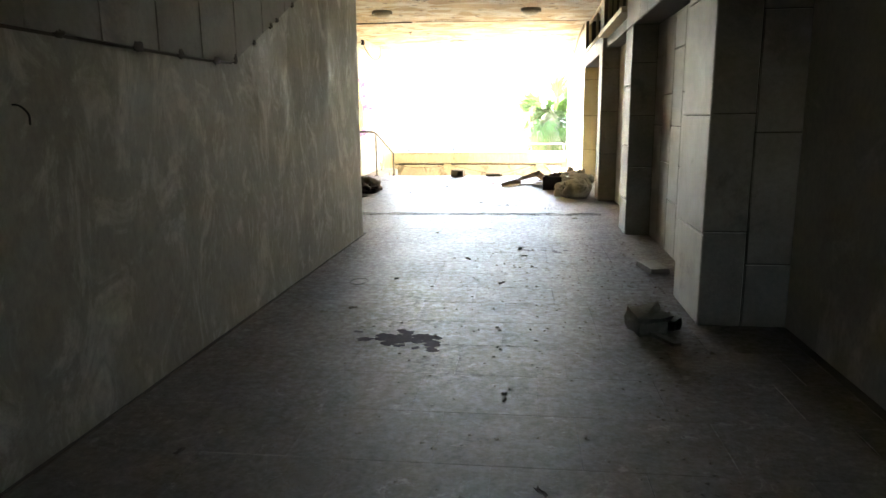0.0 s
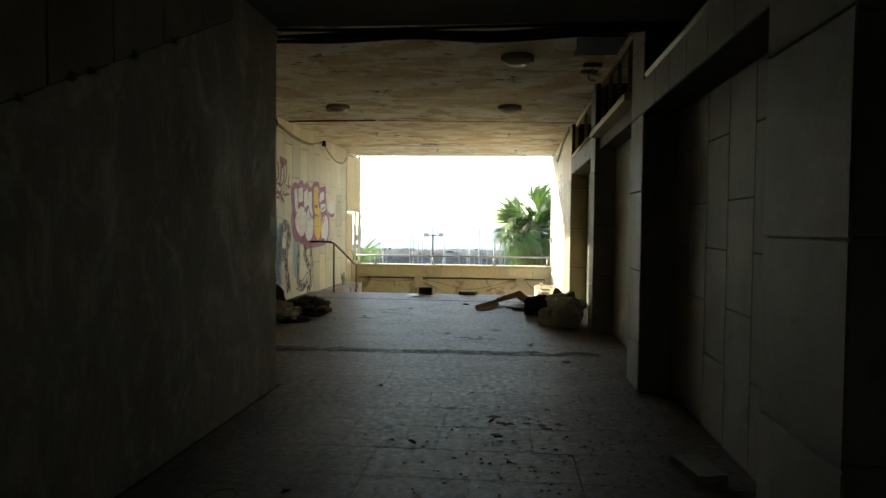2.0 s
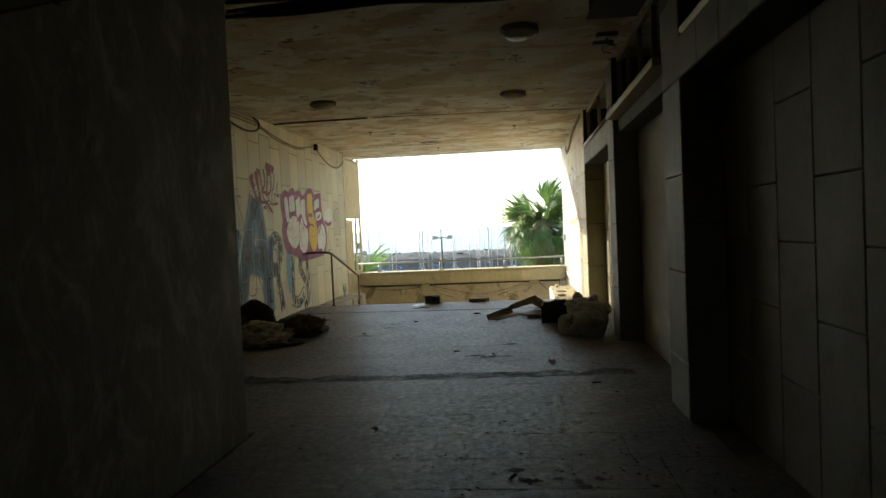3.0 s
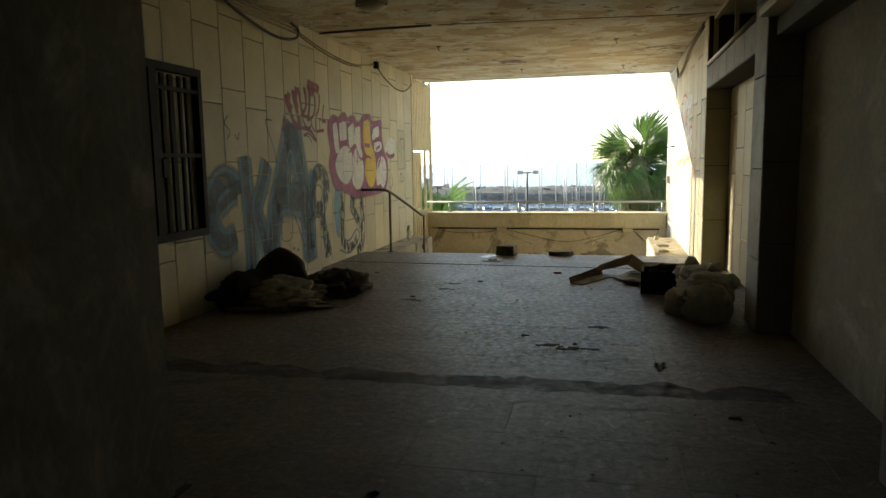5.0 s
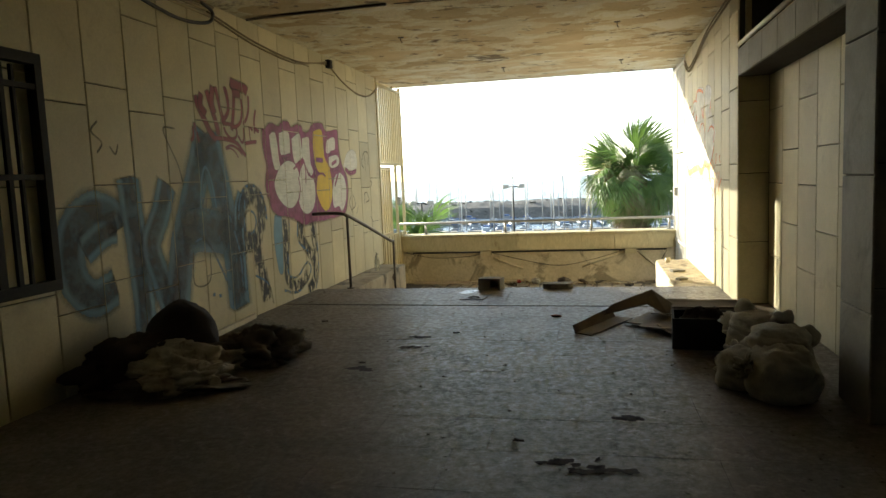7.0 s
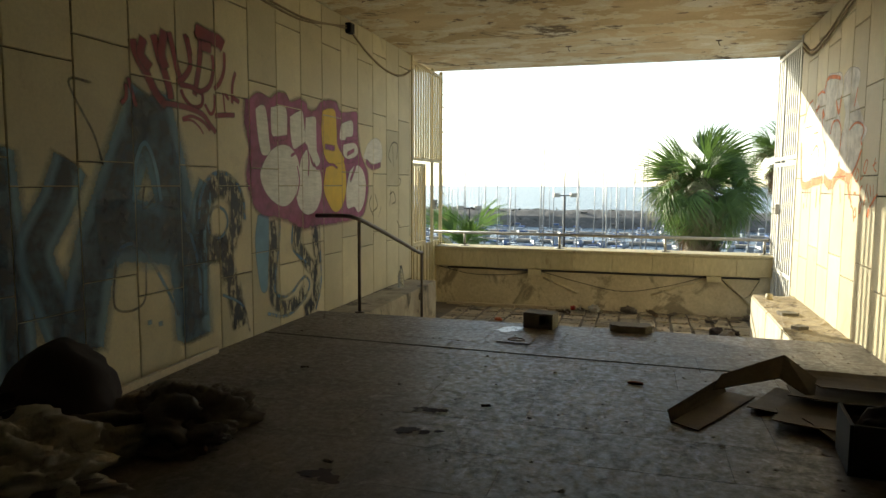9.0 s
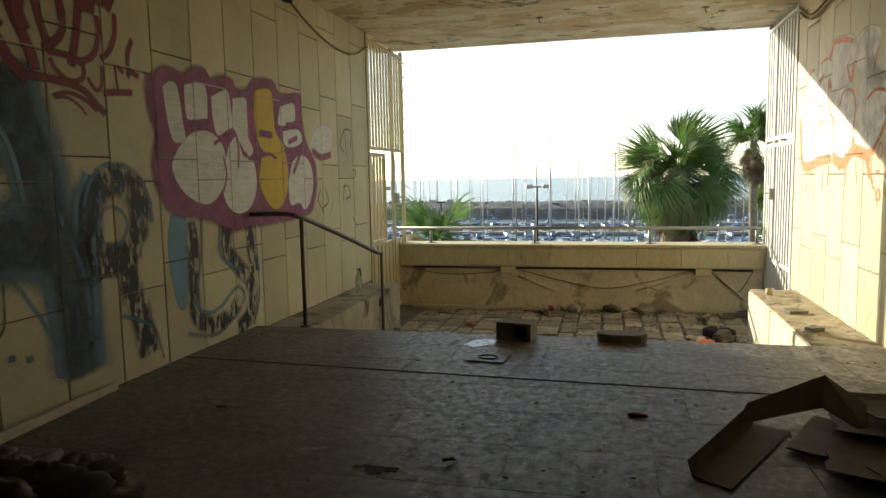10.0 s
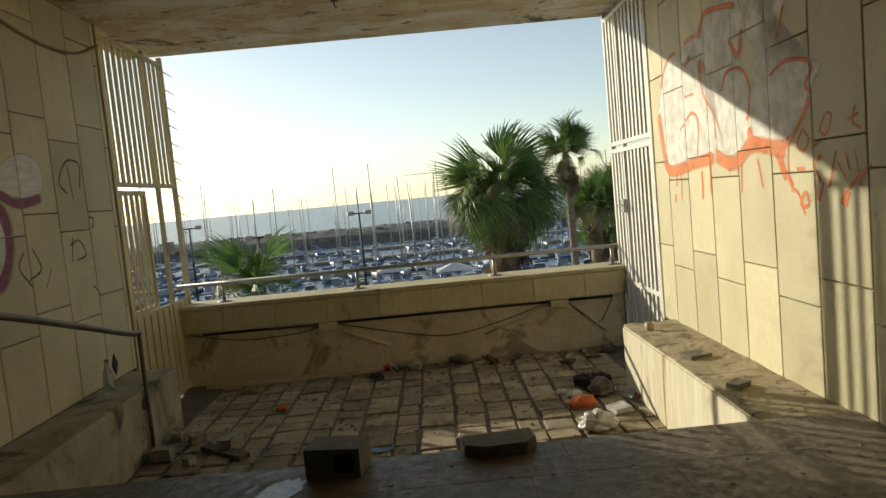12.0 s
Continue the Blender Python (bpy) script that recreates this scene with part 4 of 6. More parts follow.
for pts in ([(11.85, 1.93), (11.93, 1.97), (12.0, 1.96), (12.03, 1.86), (12.05, 1.71), (12.07, 1.58), (11.95, 1.56), (11.9, 1.64), (11.87, 1.79)],
            [(12.1, 1.97), (12.35, 2.0), (12.37, 1.78), (12.34, 1.75), (12.13, 1.73), (12.1, 1.85)],
            [(11.99, 1.51), (12.11, 1.6), (12.28, 1.65), (12.45, 1.63), (12.58, 1.52), (12.59, 1.35), (12.52, 1.21), (12.39, 1.12), (12.24, 1.11), (12.06, 1.18), (11.94, 1.29), (11.91, 1.4)],
            [(12.44, 1.92), (12.59, 1.98), (12.68, 1.99), (12.71, 1.85), (12.73, 1.73), (12.63, 1.68), (12.5, 1.64), (12.45, 1.76)],
            [(12.75, 1.94), (12.95, 1.96), (12.96, 1.84), (12.96, 1.66), (13.04, 1.54), (12.94, 1.48), (12.85, 1.58), (12.74, 1.69)],):
    fill(ob, pts, WHITE, lift=0.008, soft=0.012, name="letter_fill")
for pts in ([(12.65, 1.55), (12.78, 1.63), (12.87, 1.48), (13.02, 1.45), (13.07, 1.32), (13.05, 1.17), (12.93, 1.04), (12.74, 1.01), (12.59, 1.09), (12.54, 1.23), (12.59, 1.4)],
            [(13.57, 1.95), (13.84, 2.01), (13.88, 1.91), (13.83, 1.83), (13.65, 1.79), (13.53, 1.8)],
            [(13.62, 1.73), (13.94, 1.76), (14.0, 1.65), (13.78, 1.59), (13.63, 1.62)],
            [(13.78, 1.44), (13.95, 1.51), (14.14, 1.47), (14.24, 1.31), (14.19, 1.1), (14.03, 0.98), (13.9, 1.05), (13.72, 1.04), (13.69, 1.23)],
            [(14.17, 1.61), (14.33, 1.78), (14.56, 1.86), (14.74, 1.81), (14.78, 1.64), (14.65, 1.53), (14.41, 1.57)],):
    fill(ob, pts, WHITE, lift=0.008, soft=0.012, name="letter_fill")
for pts in ([(13.11, 2.04), (13.26, 2.08), (13.41, 2.07), (13.44, 1.88), (13.46, 1.72), (13.63, 1.58), (13.49, 1.53), (13.25, 1.53), (13.13, 1.64), (13.09, 1.85)],
            [(13.19, 1.48), (13.37, 1.5), (13.59, 1.56), (13.67, 1.43), (13.67, 1.23), (13.56, 1.06), (13.39, 1.01), (13.23, 1.11), (13.13, 1.27)],):
    fill(ob, pts, YELLOW, lift=0.009, soft=0.012, name="letter_fill")
for pts, wide in (([(12.43, 1.56), (12.59, 1.62), (12.74, 1.68), (12.8, 1.55), (12.78, 1.37)], 0.025),
            ([(12.9, 1.52), (12.97, 1.46), (13.09, 1.47)], 0.025),
            ([(13.08, 1.46), (13.31, 1.51), (13.47, 1.47)], 0.027),
            ([(13.65, 1.79), (14.02, 1.83)], 0.048),
            ([(13.7, 1.63), (13.92, 1.69)], 0.042),
            ([(14.24, 1.58), (14.45, 1.51), (14.75, 1.55)], 0.063),
            ([(12.04, 1.93), (12.07, 1.77)], 0.02),
            ([(12.09, 1.75), (12.1, 1.64)], 0.027),
            ([(13.14, 1.69), (13.41, 1.68)], 0.055),
            ([(13.69, 1.55), (13.96, 1.56), (13.78, 1.32)], 0.042),
            ([(12.12, 1.7), (12.38, 1.73)], 0.04),
            ([(12.56, 1.48), (12.6, 1.33), (12.54, 1.18)], 0.02),
            ([(13.1, 1.38), (13.1, 1.22)], 0.025),):
    stroke(ob, pts, wide * 1.4, MAGENTA, lift=0.011)

ob = thing("graffiti", "small black marker scribbles on the cream wall", "graffiti")
for pts in ([(9.1, 1.9), (9.02, 1.82), (9.12, 1.74), (9.06, 1.66)], [(9.2, 1.72), (9.26, 1.66), (9.3, 1.74)], [(10.06, 1.9), (9.88, 1.88), (10.05, 1.6), (10.12, 1.4)], [(10.19, 0.83), (10.17, 0.52), (10.42, 0.51), (10.46, 0.78)], [(10.47, 1.3), (10.45, 1.14), (10.56, 1.2)]):
    stroke(ob, pts, 0.022, PENCIL, lift=0.004)
for pts, wide in (([(15.07, 1.77), (15.19, 1.85), (15.36, 1.82), (15.32, 1.62)], 0.014),
            ([(15.07, 1.77), (15.02, 1.66), (15.12, 1.58)], 0.014),
            ([(15.17, 1.81), (15.2, 1.52)], 0.011),
            ([(15.05, 1.17), (15.2, 1.2), (15.28, 1.08), (15.12, 1.04)], 0.014),
            ([(15.11, 1.24), (15.05, 1.02)], 0.011),
            ([(14.44, 1.17), (14.36, 1.06), (14.49, 0.91)], 0.012),
            ([(14.54, 1.19), (14.62, 1.03), (14.45, 0.96)], 0.014),
            ([(15.4, 1.39), (15.48, 1.36), (15.43, 1.28)], 0.015),
            ([(15.33, 0.82), (15.44, 0.72)], 0.014),
            ([(14.76, 1.03), (14.65, 0.88)], 0.009),):
    stroke(ob, pts, wide * 1.6, PENCIL, lift=0.004)

ob = thing("graffiti", "white and orange graffiti with drips on the sunlit wall", "graffiti")
for pts in ([(15.48, 2.14), (15.26, 2.26), (15.08, 2.13), (14.71, 1.97), (14.49, 1.81), (14.5, 1.49), (14.64, 1.39), (15.49, 1.36), (15.67, 1.81)],
            [(15.09, 2.16), (14.93, 2.28), (14.66, 2.28), (14.55, 2.42), (14.29, 2.4), (14.08, 2.37), (14.0, 2.24), (14.07, 2.04), (13.99, 1.81), (14.02, 1.49), (14.21, 1.39), (14.46, 1.44), (14.48, 1.81), (14.71, 1.97)],
            [(13.96, 2.33), (13.73, 2.37), (13.45, 2.28), (13.56, 2.06), (13.64, 1.89), (13.43, 1.87), (13.23, 1.82), (13.16, 1.77), (13.28, 1.67), (13.34, 1.55), (13.5, 1.45), (13.67, 1.43), (13.88, 1.46), (13.97, 1.58), (13.91, 1.8), (13.79, 1.91), (13.94, 2.12)],):
    fill(ob, pts, WHITE_E, east_at, 0.002, 0.02)
for pts, wide in (([(15.69, 1.83), (15.63, 1.55), (15.5, 1.32), (14.93, 1.35), (14.54, 1.38)], 0.069),
            ([(14.54, 1.39), (14.22, 1.32), (13.96, 1.42), (13.69, 1.39), (13.54, 1.37)], 0.072),
            ([(13.98, 1.54), (13.93, 1.45), (13.74, 1.39)], 0.051),
            ([(13.57, 1.37), (13.39, 1.49), (13.25, 1.63)], 0.027),
            ([(14.7, 2.29), (14.58, 2.4), (14.3, 2.38), (14.07, 2.33)], 0.03),
            ([(14.21, 2.15), (14.08, 2.01), (14.01, 2.17)], 0.033),
            ([(14.37, 1.82), (14.27, 1.93), (14.07, 1.93), (13.95, 1.82), (13.96, 1.66), (14.01, 1.58)], 0.018),
            ([(13.69, 1.81), (13.51, 1.86), (13.32, 1.84), (13.23, 1.78), (13.3, 1.7), (13.25, 1.65)], 0.017),
            ([(13.57, 2.0), (13.48, 2.18)], 0.018),
            ([(15.0, 2.28), (14.82, 2.3), (14.65, 2.27)], 0.02),):
    stroke(ob, pts, wide * 1.7, ORANGE, east_at, 0.0055)
for pts, wide in (([(14.74, 2.05), (14.67, 1.84), (14.52, 1.69), (14.5, 1.49)], 0.019),
            ([(15.07, 1.69), (14.92, 1.74), (14.81, 1.66), (14.86, 1.4)], 0.017),
            ([(15.2, 1.63), (15.09, 1.67), (15.09, 1.6)], 0.012),
            ([(15.07, 1.88), (14.85, 1.88)], 0.012),
            ([(14.73, 2.1), (14.64, 2.01)], 0.052),
            ([(15.62, 2.02), (15.41, 2.22), (15.18, 2.26)], 0.019),
            ([(15.03, 2.11), (14.88, 2.17)], 0.032),):
    stroke(ob, pts, wide * 1.7, ORANGE, east_at, 0.0055)
for pts, wide in (([(15.32, 1.3), (15.36, 1.17)], 0.02),
            ([(15.39, 1.11), (15.4, 1.04)], 0.03),
            ([(15.23, 1.3), (15.25, 1.05)], 0.018),
            ([(14.79, 1.3), (14.8, 1.06)], 0.028),
            ([(14.63, 1.34), (14.64, 1.1)], 0.024),
            ([(14.12, 1.33), (14.13, 1.11)], 0.018),
            ([(13.89, 1.34), (13.83, 1.14)], 0.017),
            ([(14.31, 1.34), (14.3, 1.26)], 0.032),
            ([(13.66, 1.36), (13.55, 1.19)], 0.024),):
    stroke(ob, pts, wide * 1.7, ORANGE, east_at, 0.0055, "drip")
for pts, wide in (([(13.5, 1.44), (13.52, 1.27), (13.49, 1.15)], 0.015),
            ([(13.35, 1.47), (13.41, 1.38), (13.34, 1.35), (13.29, 1.41), (13.35, 1.47)], 0.013),
            ([(13.25, 1.36), (13.16, 1.4)], 0.012),
            ([(13.12, 1.53), (13.18, 1.45), (13.12, 1.42), (13.07, 1.51), (13.12, 1.53)], 0.012),
            ([(12.87, 1.54), (12.9, 1.46), (12.83, 1.42)], 0.011),
            ([(12.94, 1.47), (12.84, 1.5)], 0.012),
            ([(13.43, 1.25), (13.34, 1.25)], 0.018),
            ([(13.17, 1.32), (13.25, 1.26), (13.18, 1.17)], 0.015),
            ([(13.04, 1.34), (13.12, 1.13)], 0.015),
            ([(13.04, 1.28), (12.96, 1.17)], 0.01),
            ([(12.97, 1.32), (12.93, 1.22)], 0.015),
            ([(12.89, 1.34), (12.85, 1.14)], 0.01),
            ([(12.76, 1.25), (12.85, 1.2), (12.96, 1.13)], 0.019),
            ([(12.96, 1.13), (13.0, 1.05)], 0.039),):
    stroke(ob, pts, wide * 1.7, ORANGE, east_at, 0.0055)
for pts, wide in (([(13.5, 1.14), (13.42, 1.11), (13.36, 0.99)], 0.018),
            ([(13.35, 1.13), (13.4, 1.05), (13.32, 1.05), (13.34, 1.13)], 0.017),
            ([(13.25, 1.19), (13.22, 1.08), (13.16, 1.18)], 0.013),
            ([(13.61, 1.38), (13.56, 1.25), (13.47, 1.15)], 0.027),):
    stroke(ob, pts, wide * 1.7, ORANGE, east_at, 0.0055)


# ---- loose things in the passage ----
def sack(x, y, z, rx, ry, rz, turn, seed, tilt=0):
    ob = thing("sack", "full grey-beige woven sack slumped on the floor", "sack", pose(x, y, z, tilt, 0, turn), "rubble sacks")
    part("body", lump(rx * 0.9, ry * 0.9, rz * 0.95, 0.14, 2.0, seed, 44, 60, 0.8), SACKING, ob)
    bm = lump(0.07, 0.06, 0.07, 0.5, 4, seed + 5, 8, 12)
    neck = part("tied_neck", bm, SACKING, ob)
    neck.matrix_local = pose(rx * 0.75, 0, rz * 1.1, 0, 50, 0)
    return ob


for a in ((1.66, 9.0, 0, 0.26, 0.22, 0.20, 80, 1), (1.50, 9.22, 0, 0.22, 0.17, 0.15, 60, 2), (1.72, 9.42, 0, 0.24, 0.22, 0.20, 10, 3), (1.68, 9.68, 0.0, 0.22, 0.2, 0.22, 140, 4),
          (1.70, 9.22, 0.22, 0.24, 0.19, 0.10, 70, 6), (1.66, 9.62, 0.24, 0.22, 0.17, 0.09, 100, 8)):
    sack(*a)

for x, y, z, a, b, c, turn, seed in ((1.50, 9.02, 0.10, 0.13, 0.10, 0.10, 40, 61), (1.62, 9.84, 0.10, 0.15, 0.12, 0.12, 100, 63), (1.52, 9.46, 0.0, 0.16, 0.10, 0.13, 10, 65)):
    ob = thing("plastic_bag", "crumpled dirty white plastic bag among sacks", "bag", pose(x, y, z, 0, 0, turn), "bags on the sacks")
    part("film", lump(a * 0.75, b * 0.75, c * 0.8, 0.75, 3.4, seed, 36, 50), CLOTH, ob)

ob = thing("crate", "black plastic crate with an open top", "crate", pose(1.43, 10.20, 0, 0, 0, -6) @ Matrix.Diagonal((1.2, 1.15, 1.2, 1)))
part("base", boxed(-0.2, 0.2, -0.14, 0.14, 0.0, 0.012), BLACK_PLASTIC, ob)
for a in ((-0.2, 0.2, -0.155, -0.14), (-0.2, 0.2, 0.14, 0.155), (-0.215, -0.2, -0.155, 0.155), (0.2, 0.215, -0.155, 0.155)):
    part("side_panel", boxed(*a, 0.0, 0.20, 0.003), BLACK_PLASTIC, ob)


ob = thing("rag", "dark rags filling a black plastic crate", "rag", pose(1.43, 10.20, 0.015, 0, 0, -6))
part("fold", lump(0.21, 0.15, 0.17, 0.35, 2.4, 57, 26, 36), DARK_CLOTH, ob)


def sheet(w, l, t, bend=0.0, seed=0, cut=0.03):
    """A limp sheet of card, w by l, curled by bend, its edges uneven."""
    bm = bmesh.new()
    nx, ny = 6, 9
    top, low = [], []
    for j in range(ny + 1):
        for i in range(nx + 1):
            u, v = i / nx - 0.5, j / ny - 0.5
            e = cut * noise.noise((u * 5, v * 5, seed)) if i in (0, nx) or j in (0, ny) else 0
            z = bend * (2 * u) ** 2 + 0.6 * bend * v + 0.006 * noise.noise((u * 3, v * 3, seed + 9)) + 0.008
            top.append(bm.verts.new((u * w + e, v * l + e, z + t)))
            low.append(bm.verts.new((u * w + e, v * l + e, z)))
    idx = lambda i, j: j * (nx + 1) + i
    for j in range(ny):
        for i in range(nx):
            q = (idx(i, j), idx(i + 1, j), idx(i + 1, j + 1), idx(i, j + 1))
            bm.faces.new([top[k] for k in q]), bm.faces.new([low[k] for k in q[::-1]])
    rim = [idx(i, 0) for i in range(nx)] + [idx(nx, j) for j in range(ny)] + [idx(i, ny) for i in range(nx, 0, -1)] + [idx(0, j) for j in range(ny, 0, -1)]
    for a, b in zip(rim, rim[1:] + rim[:1]):
        bm.faces.new((low[a], low[b], top[b], top[a]))
    return bm


for k, (x, y, w, l, turn, bend, z) in enumerate(((1.30, 10.95, 0.52, 0.75, 62, 0.01, 0.0), (1.42, 10.72, 0.5, 0.85, 74, 0.012, 0.024), (1.52, 11.12, 0.45, 0.8, 80, 0.02, 0.05),
                                                 (1.36, 10.45, 0.34, 0.6, 20, 0.03, 0.0), (1.6, 11.25, 0.4, 0.65, 95, 0.03, 0.085))):
    ob = thing("cardboard_sheet", "flattened torn brown cardboard sheet in a heap", "cardboard", pose(x, y, z, 0, 0, turn), "cardboard heap")
    part("card", sheet(w, l, 0.006, bend, k), CARD, ob)

ob = thing("cardboard_channel", "bent strip of brown cardboard folded into an arch", "cardboard")


def flap(corners, t=0.006):
    bm = bmesh.new()
    a = [bm.verts.new(c) for c in corners]
    n = (a[1].co - a[0].co).cross(a[3].co - a[0].co).normalized() * t
    b = [bm.verts.new(v.co + n) for v in a]
    bm.faces.new(a[::-1]), bm.faces.new(b)
    for i in range(len(a)):
        bm.faces.new((a[i], a[(i + 1) % len(a)], b[(i + 1) % len(a)], b[i]))
    bmesh.ops.recalc_face_normals(bm, faces=bm.faces[:])
    return bm


part("flat_flap", flap([(0.42, 10.54, 0.004), (0.55, 10.44, 0.004), (0.93, 11.14, 0.006), (0.78, 11.22, 0.006)]), CARD, ob)
part("lip", flap([(0.42, 10.54, 0.0), (0.40, 10.56, 0.07), (0.74, 11.18, 0.11), (0.78, 11.22, 0.0)]), CARD, ob)
part("raised_flap", flap([(0.66, 11.05, 0.06), (0.74, 11.18, 0.13), (1.12, 11.32, 0.25), (1.06, 11.12, 0.15)]), CARD, ob)
part("folded_end", flap([(1.06, 11.12, 0.15), (1.12, 11.32, 0.25), (1.30, 11.28, 0.12), (1.24, 11.05, 0.05)]), CARD, ob)

# heap by the cream wall
ob = thing("cushion", "round dark brown fleece cushion in a heap of rags", "cushion", pose(-2.56, 9.36, 0.02))
part("body", lump(0.28, 0.26, 0.30, 0.16, 1.6, 11, 18, 26), DARK_CLOTH, ob)
ob = thing("bedding", "dirty white crumpled bedding lying on the floor", "bedding", pose(-2.42, 8.95, 0.0, 0, 0, 20))
part("fold", lump(0.33, 0.24, 0.15, 0.5, 2.2, 21, 44, 60), CLOTH, ob)
p2 = part("fold", lump(0.26, 0.13, 0.10, 0.6, 2.6, 23, 30, 44), CLOTH, ob)
p2.matrix_local = pose(0.18, -0.22, 0, 0, 0, 30)
ob = thing("bedding", "rumpled pale blanket roll beside a cushion", "bedding", pose(-2.2, 9.18, 0.0, 0, 0, 55))
part("fold", lump(0.30, 0.09, 0.10, 0.5, 2.6, 25, 30, 44), CLOTH, ob)
ob = thing("blanket", "dark crumpled blanket against the cream wall", "blanket", pose(-2.68, 8.95, 0.0, 0, 0, 75))
part("fold", lump(0.42, 0.2, 0.2, 0.5, 2.2, 31, 32, 46), DARK_CLOTH, ob)
for k, (x, y, a, b, c, turn) in enumerate(((-2.06, 9.48, 0.26, 0.14, 0.13, 30), (-1.95, 9.66, 0.2, 0.09, 0.14, 60), (-2.2, 9.6, 0.22, 0.16, 0.12, 100), (-1.93, 9.45, 0.16, 0.1, 0.07, 10), (-2.3, 8.72, 0.34, 0.14, 0.05, 15))):
    ob = thing("rag", "crumpled brown rag on the floor", "rag", pose(x, y, 0, 0, 0, turn), "rag heap")
    part("fold", lump(a * 1.1, b * 1.1, c, 0.85, 1.9, 40 + k, 40, 56), RAG, ob)
ob = thing("tin", "small pale tin lying on its side", "tin", pose(-2.03, 8.84, 0.045, 90, 0, 60))
part("can", lathe([(0.04, -0.06), (0.045, -0.06), (0.045, 0.06), (0.04, 0.06)], 16), CLOTH, ob)
ob = thing("baseboard_strip", "loose pale skirting strip lying along the cream wall", "strip", pose(-2.86, 10.6, 0, 0, 0, 3))
part("board", boxed(-0.015, 0.015, -0.55, 0.55, 0.0, 0.05, 0.004), PIPE_CREAM, ob)


# ---- rubble ----
def chunk(name, label, x, y, z, sx, sy, sz, turn, seed, material=CONCRETE, category="rubble", tilt=0, group=""):
    bm = boxed(-sx / 2, sx / 2, -sy / 2, sy / 2, 0, sz)
    bmesh.ops.subdivide_edges(bm, edges=bm.edges[:], cuts=2, use_grid_fill=True)
    for v in bm.verts:
        q = v.co * (3.0 / max(sx, sy)) + Vector((seed * 3.3, seed, 0))
        v.co += noise.noise_vector(q) * 0.16 * min(sx, sy, sz * 1.6)
    low = min(v.co.z for v in bm.verts)
    for v in bm.verts:
        v.co.z -= low
    ob = thing(name, label, category, pose(x, y, z, tilt, 0, turn), group)
    part("piece", bm, material, ob)
    return ob


chunk("rubble_block", "broken dark lump of concrete lying on the floor", 1.54, 1.90, 0.0, 0.20, 0.17, 0.13, 20, 1, BLOCK, tilt=14)
chunk("rubble_block", "broken corner of concrete by a pillar", 1.70, 1.95, 0.0, 0.15, 0.10, 0.07, 60, 2, BLOCK)
chunk("stone_offcut", "pale thin stone offcut on the floor", 1.62, 1.72, 0.0, 0.24, 0.05, 0.02, 115, 3, CLAD_GREY)
chunk("stone_offcut", "thin slab of stone lying by a doorway", 1.9, 3.62, 0.0, 0.16, 0.34, 0.045, 10, 4, CLAD_GREY)
ob = thing("concrete_slab", "flat concrete block with clipped corners on the edge of the floor", "block", pose(0.17, 12.93, 0, 0, 0, 6))
bm = bmesh.new()
prism(bm, [(-0.18, -0.04), (-0.09, -0.10), (0.12, -0.10), (0.18, -0.04), (0.18, 0.09), (-0.18, 0.09)], 0.0, 0.062)
bmesh.ops.bevel(bm, geom=bm.edges[:], offset=0.005, segments=2, affect="EDGES")
part("piece", bm, BLOCK, ob)
ob = thing("concrete_block", "grey hollow concrete block lying on its side", "block", pose(-0.63, 12.87, 0, 0, 0, -10) @ Matrix.Diagonal((0.92, 0.92, 0.9, 1)))
bm = bmesh.new()
XS, ZS = (-0.15, -0.115, -0.02, 0.015, 0.115, 0.15), (0.0, 0.028, 0.128, 0.156)
solid = {(i, k) for i in range(5) for k in range(3)} - {(3, 1)}
for i, k in solid:
    x0, x1, z0, z1 = XS[i], XS[i + 1], ZS[k], ZS[k + 1]
    quads = [((x0, -0.1, z0), (x1, -0.1, z0), (x1, -0.1, z1), (x0, -0.1, z1)), ((x0, 0.1, z0), (x0, 0.1, z1), (x1, 0.1, z1), (x1, 0.1, z0))]
    for (di, dk), q in (((-1, 0), ((x0, -0.1, z0), (x0, -0.1, z1), (x0, 0.1, z1), (x0, 0.1, z0))), ((1, 0), ((x1, -0.1, z0), (x1, 0.1, z0), (x1, 0.1, z1), (x1, -0.1, z1))),
                        ((0, -1), ((x0, -0.1, z0), (x0, 0.1, z0), (x1, 0.1, z0), (x1, -0.1, z0))), ((0, 1), ((x0, -0.1, z1), (x1, -0.1, z1), (x1, 0.1, z1), (x0, 0.1, z1)))):
        if (i + di, k + dk) not in solid:
            quads.append(q)
    for q in quads:
        bm.faces.new([bm.verts.new(p) for p in q])
bmesh.ops.remove_doubles(bm, verts=bm.verts[:], dist=1e-5)
part("shell", bm, BLOCK, ob)
part("web", boxed(0.016, 0.114, 0.07, 0.095, 0.029, 0.127), BLOCK, ob)
ob = thing("floor_hatch", "small square access cover with a ring in the floor", "hatch", pose(-0.75, 12.25, 0.003, 0, 0, -4))
part("plate", boxed(-0.14, 0.14, -0.11, 0.11, 0.0, 0.006, 0.002), FLOOR, ob)
part("ring", piped([(0.07 * math.cos(a), 0.05 * math.sin(a), 0.008) for a in [k * math.pi / 6 for k in range(13)]], 0.005, 5, 3), RUSTY, ob)
ob = thing("floor_strip", "dark expansion joint across the floor", "joint", kind="structure")
bm = bmesh.new()
prism(bm, [(-2.93, 11.90), (-0.55, 11.80), (1.95, 11.72), (1.95, 11.735), (-0.55, 11.82), (-2.93, 11.925)], 0.0005, 0.0035)
part("strip", bm, MORTAR, ob)
# A thin see-through dark strip with wavy edges crosses the floor.
ob = thing("floor_gutter", "thin dark band with a wavy edge across the floor", "gutter", kind="structure")
bm = bmesh.new()
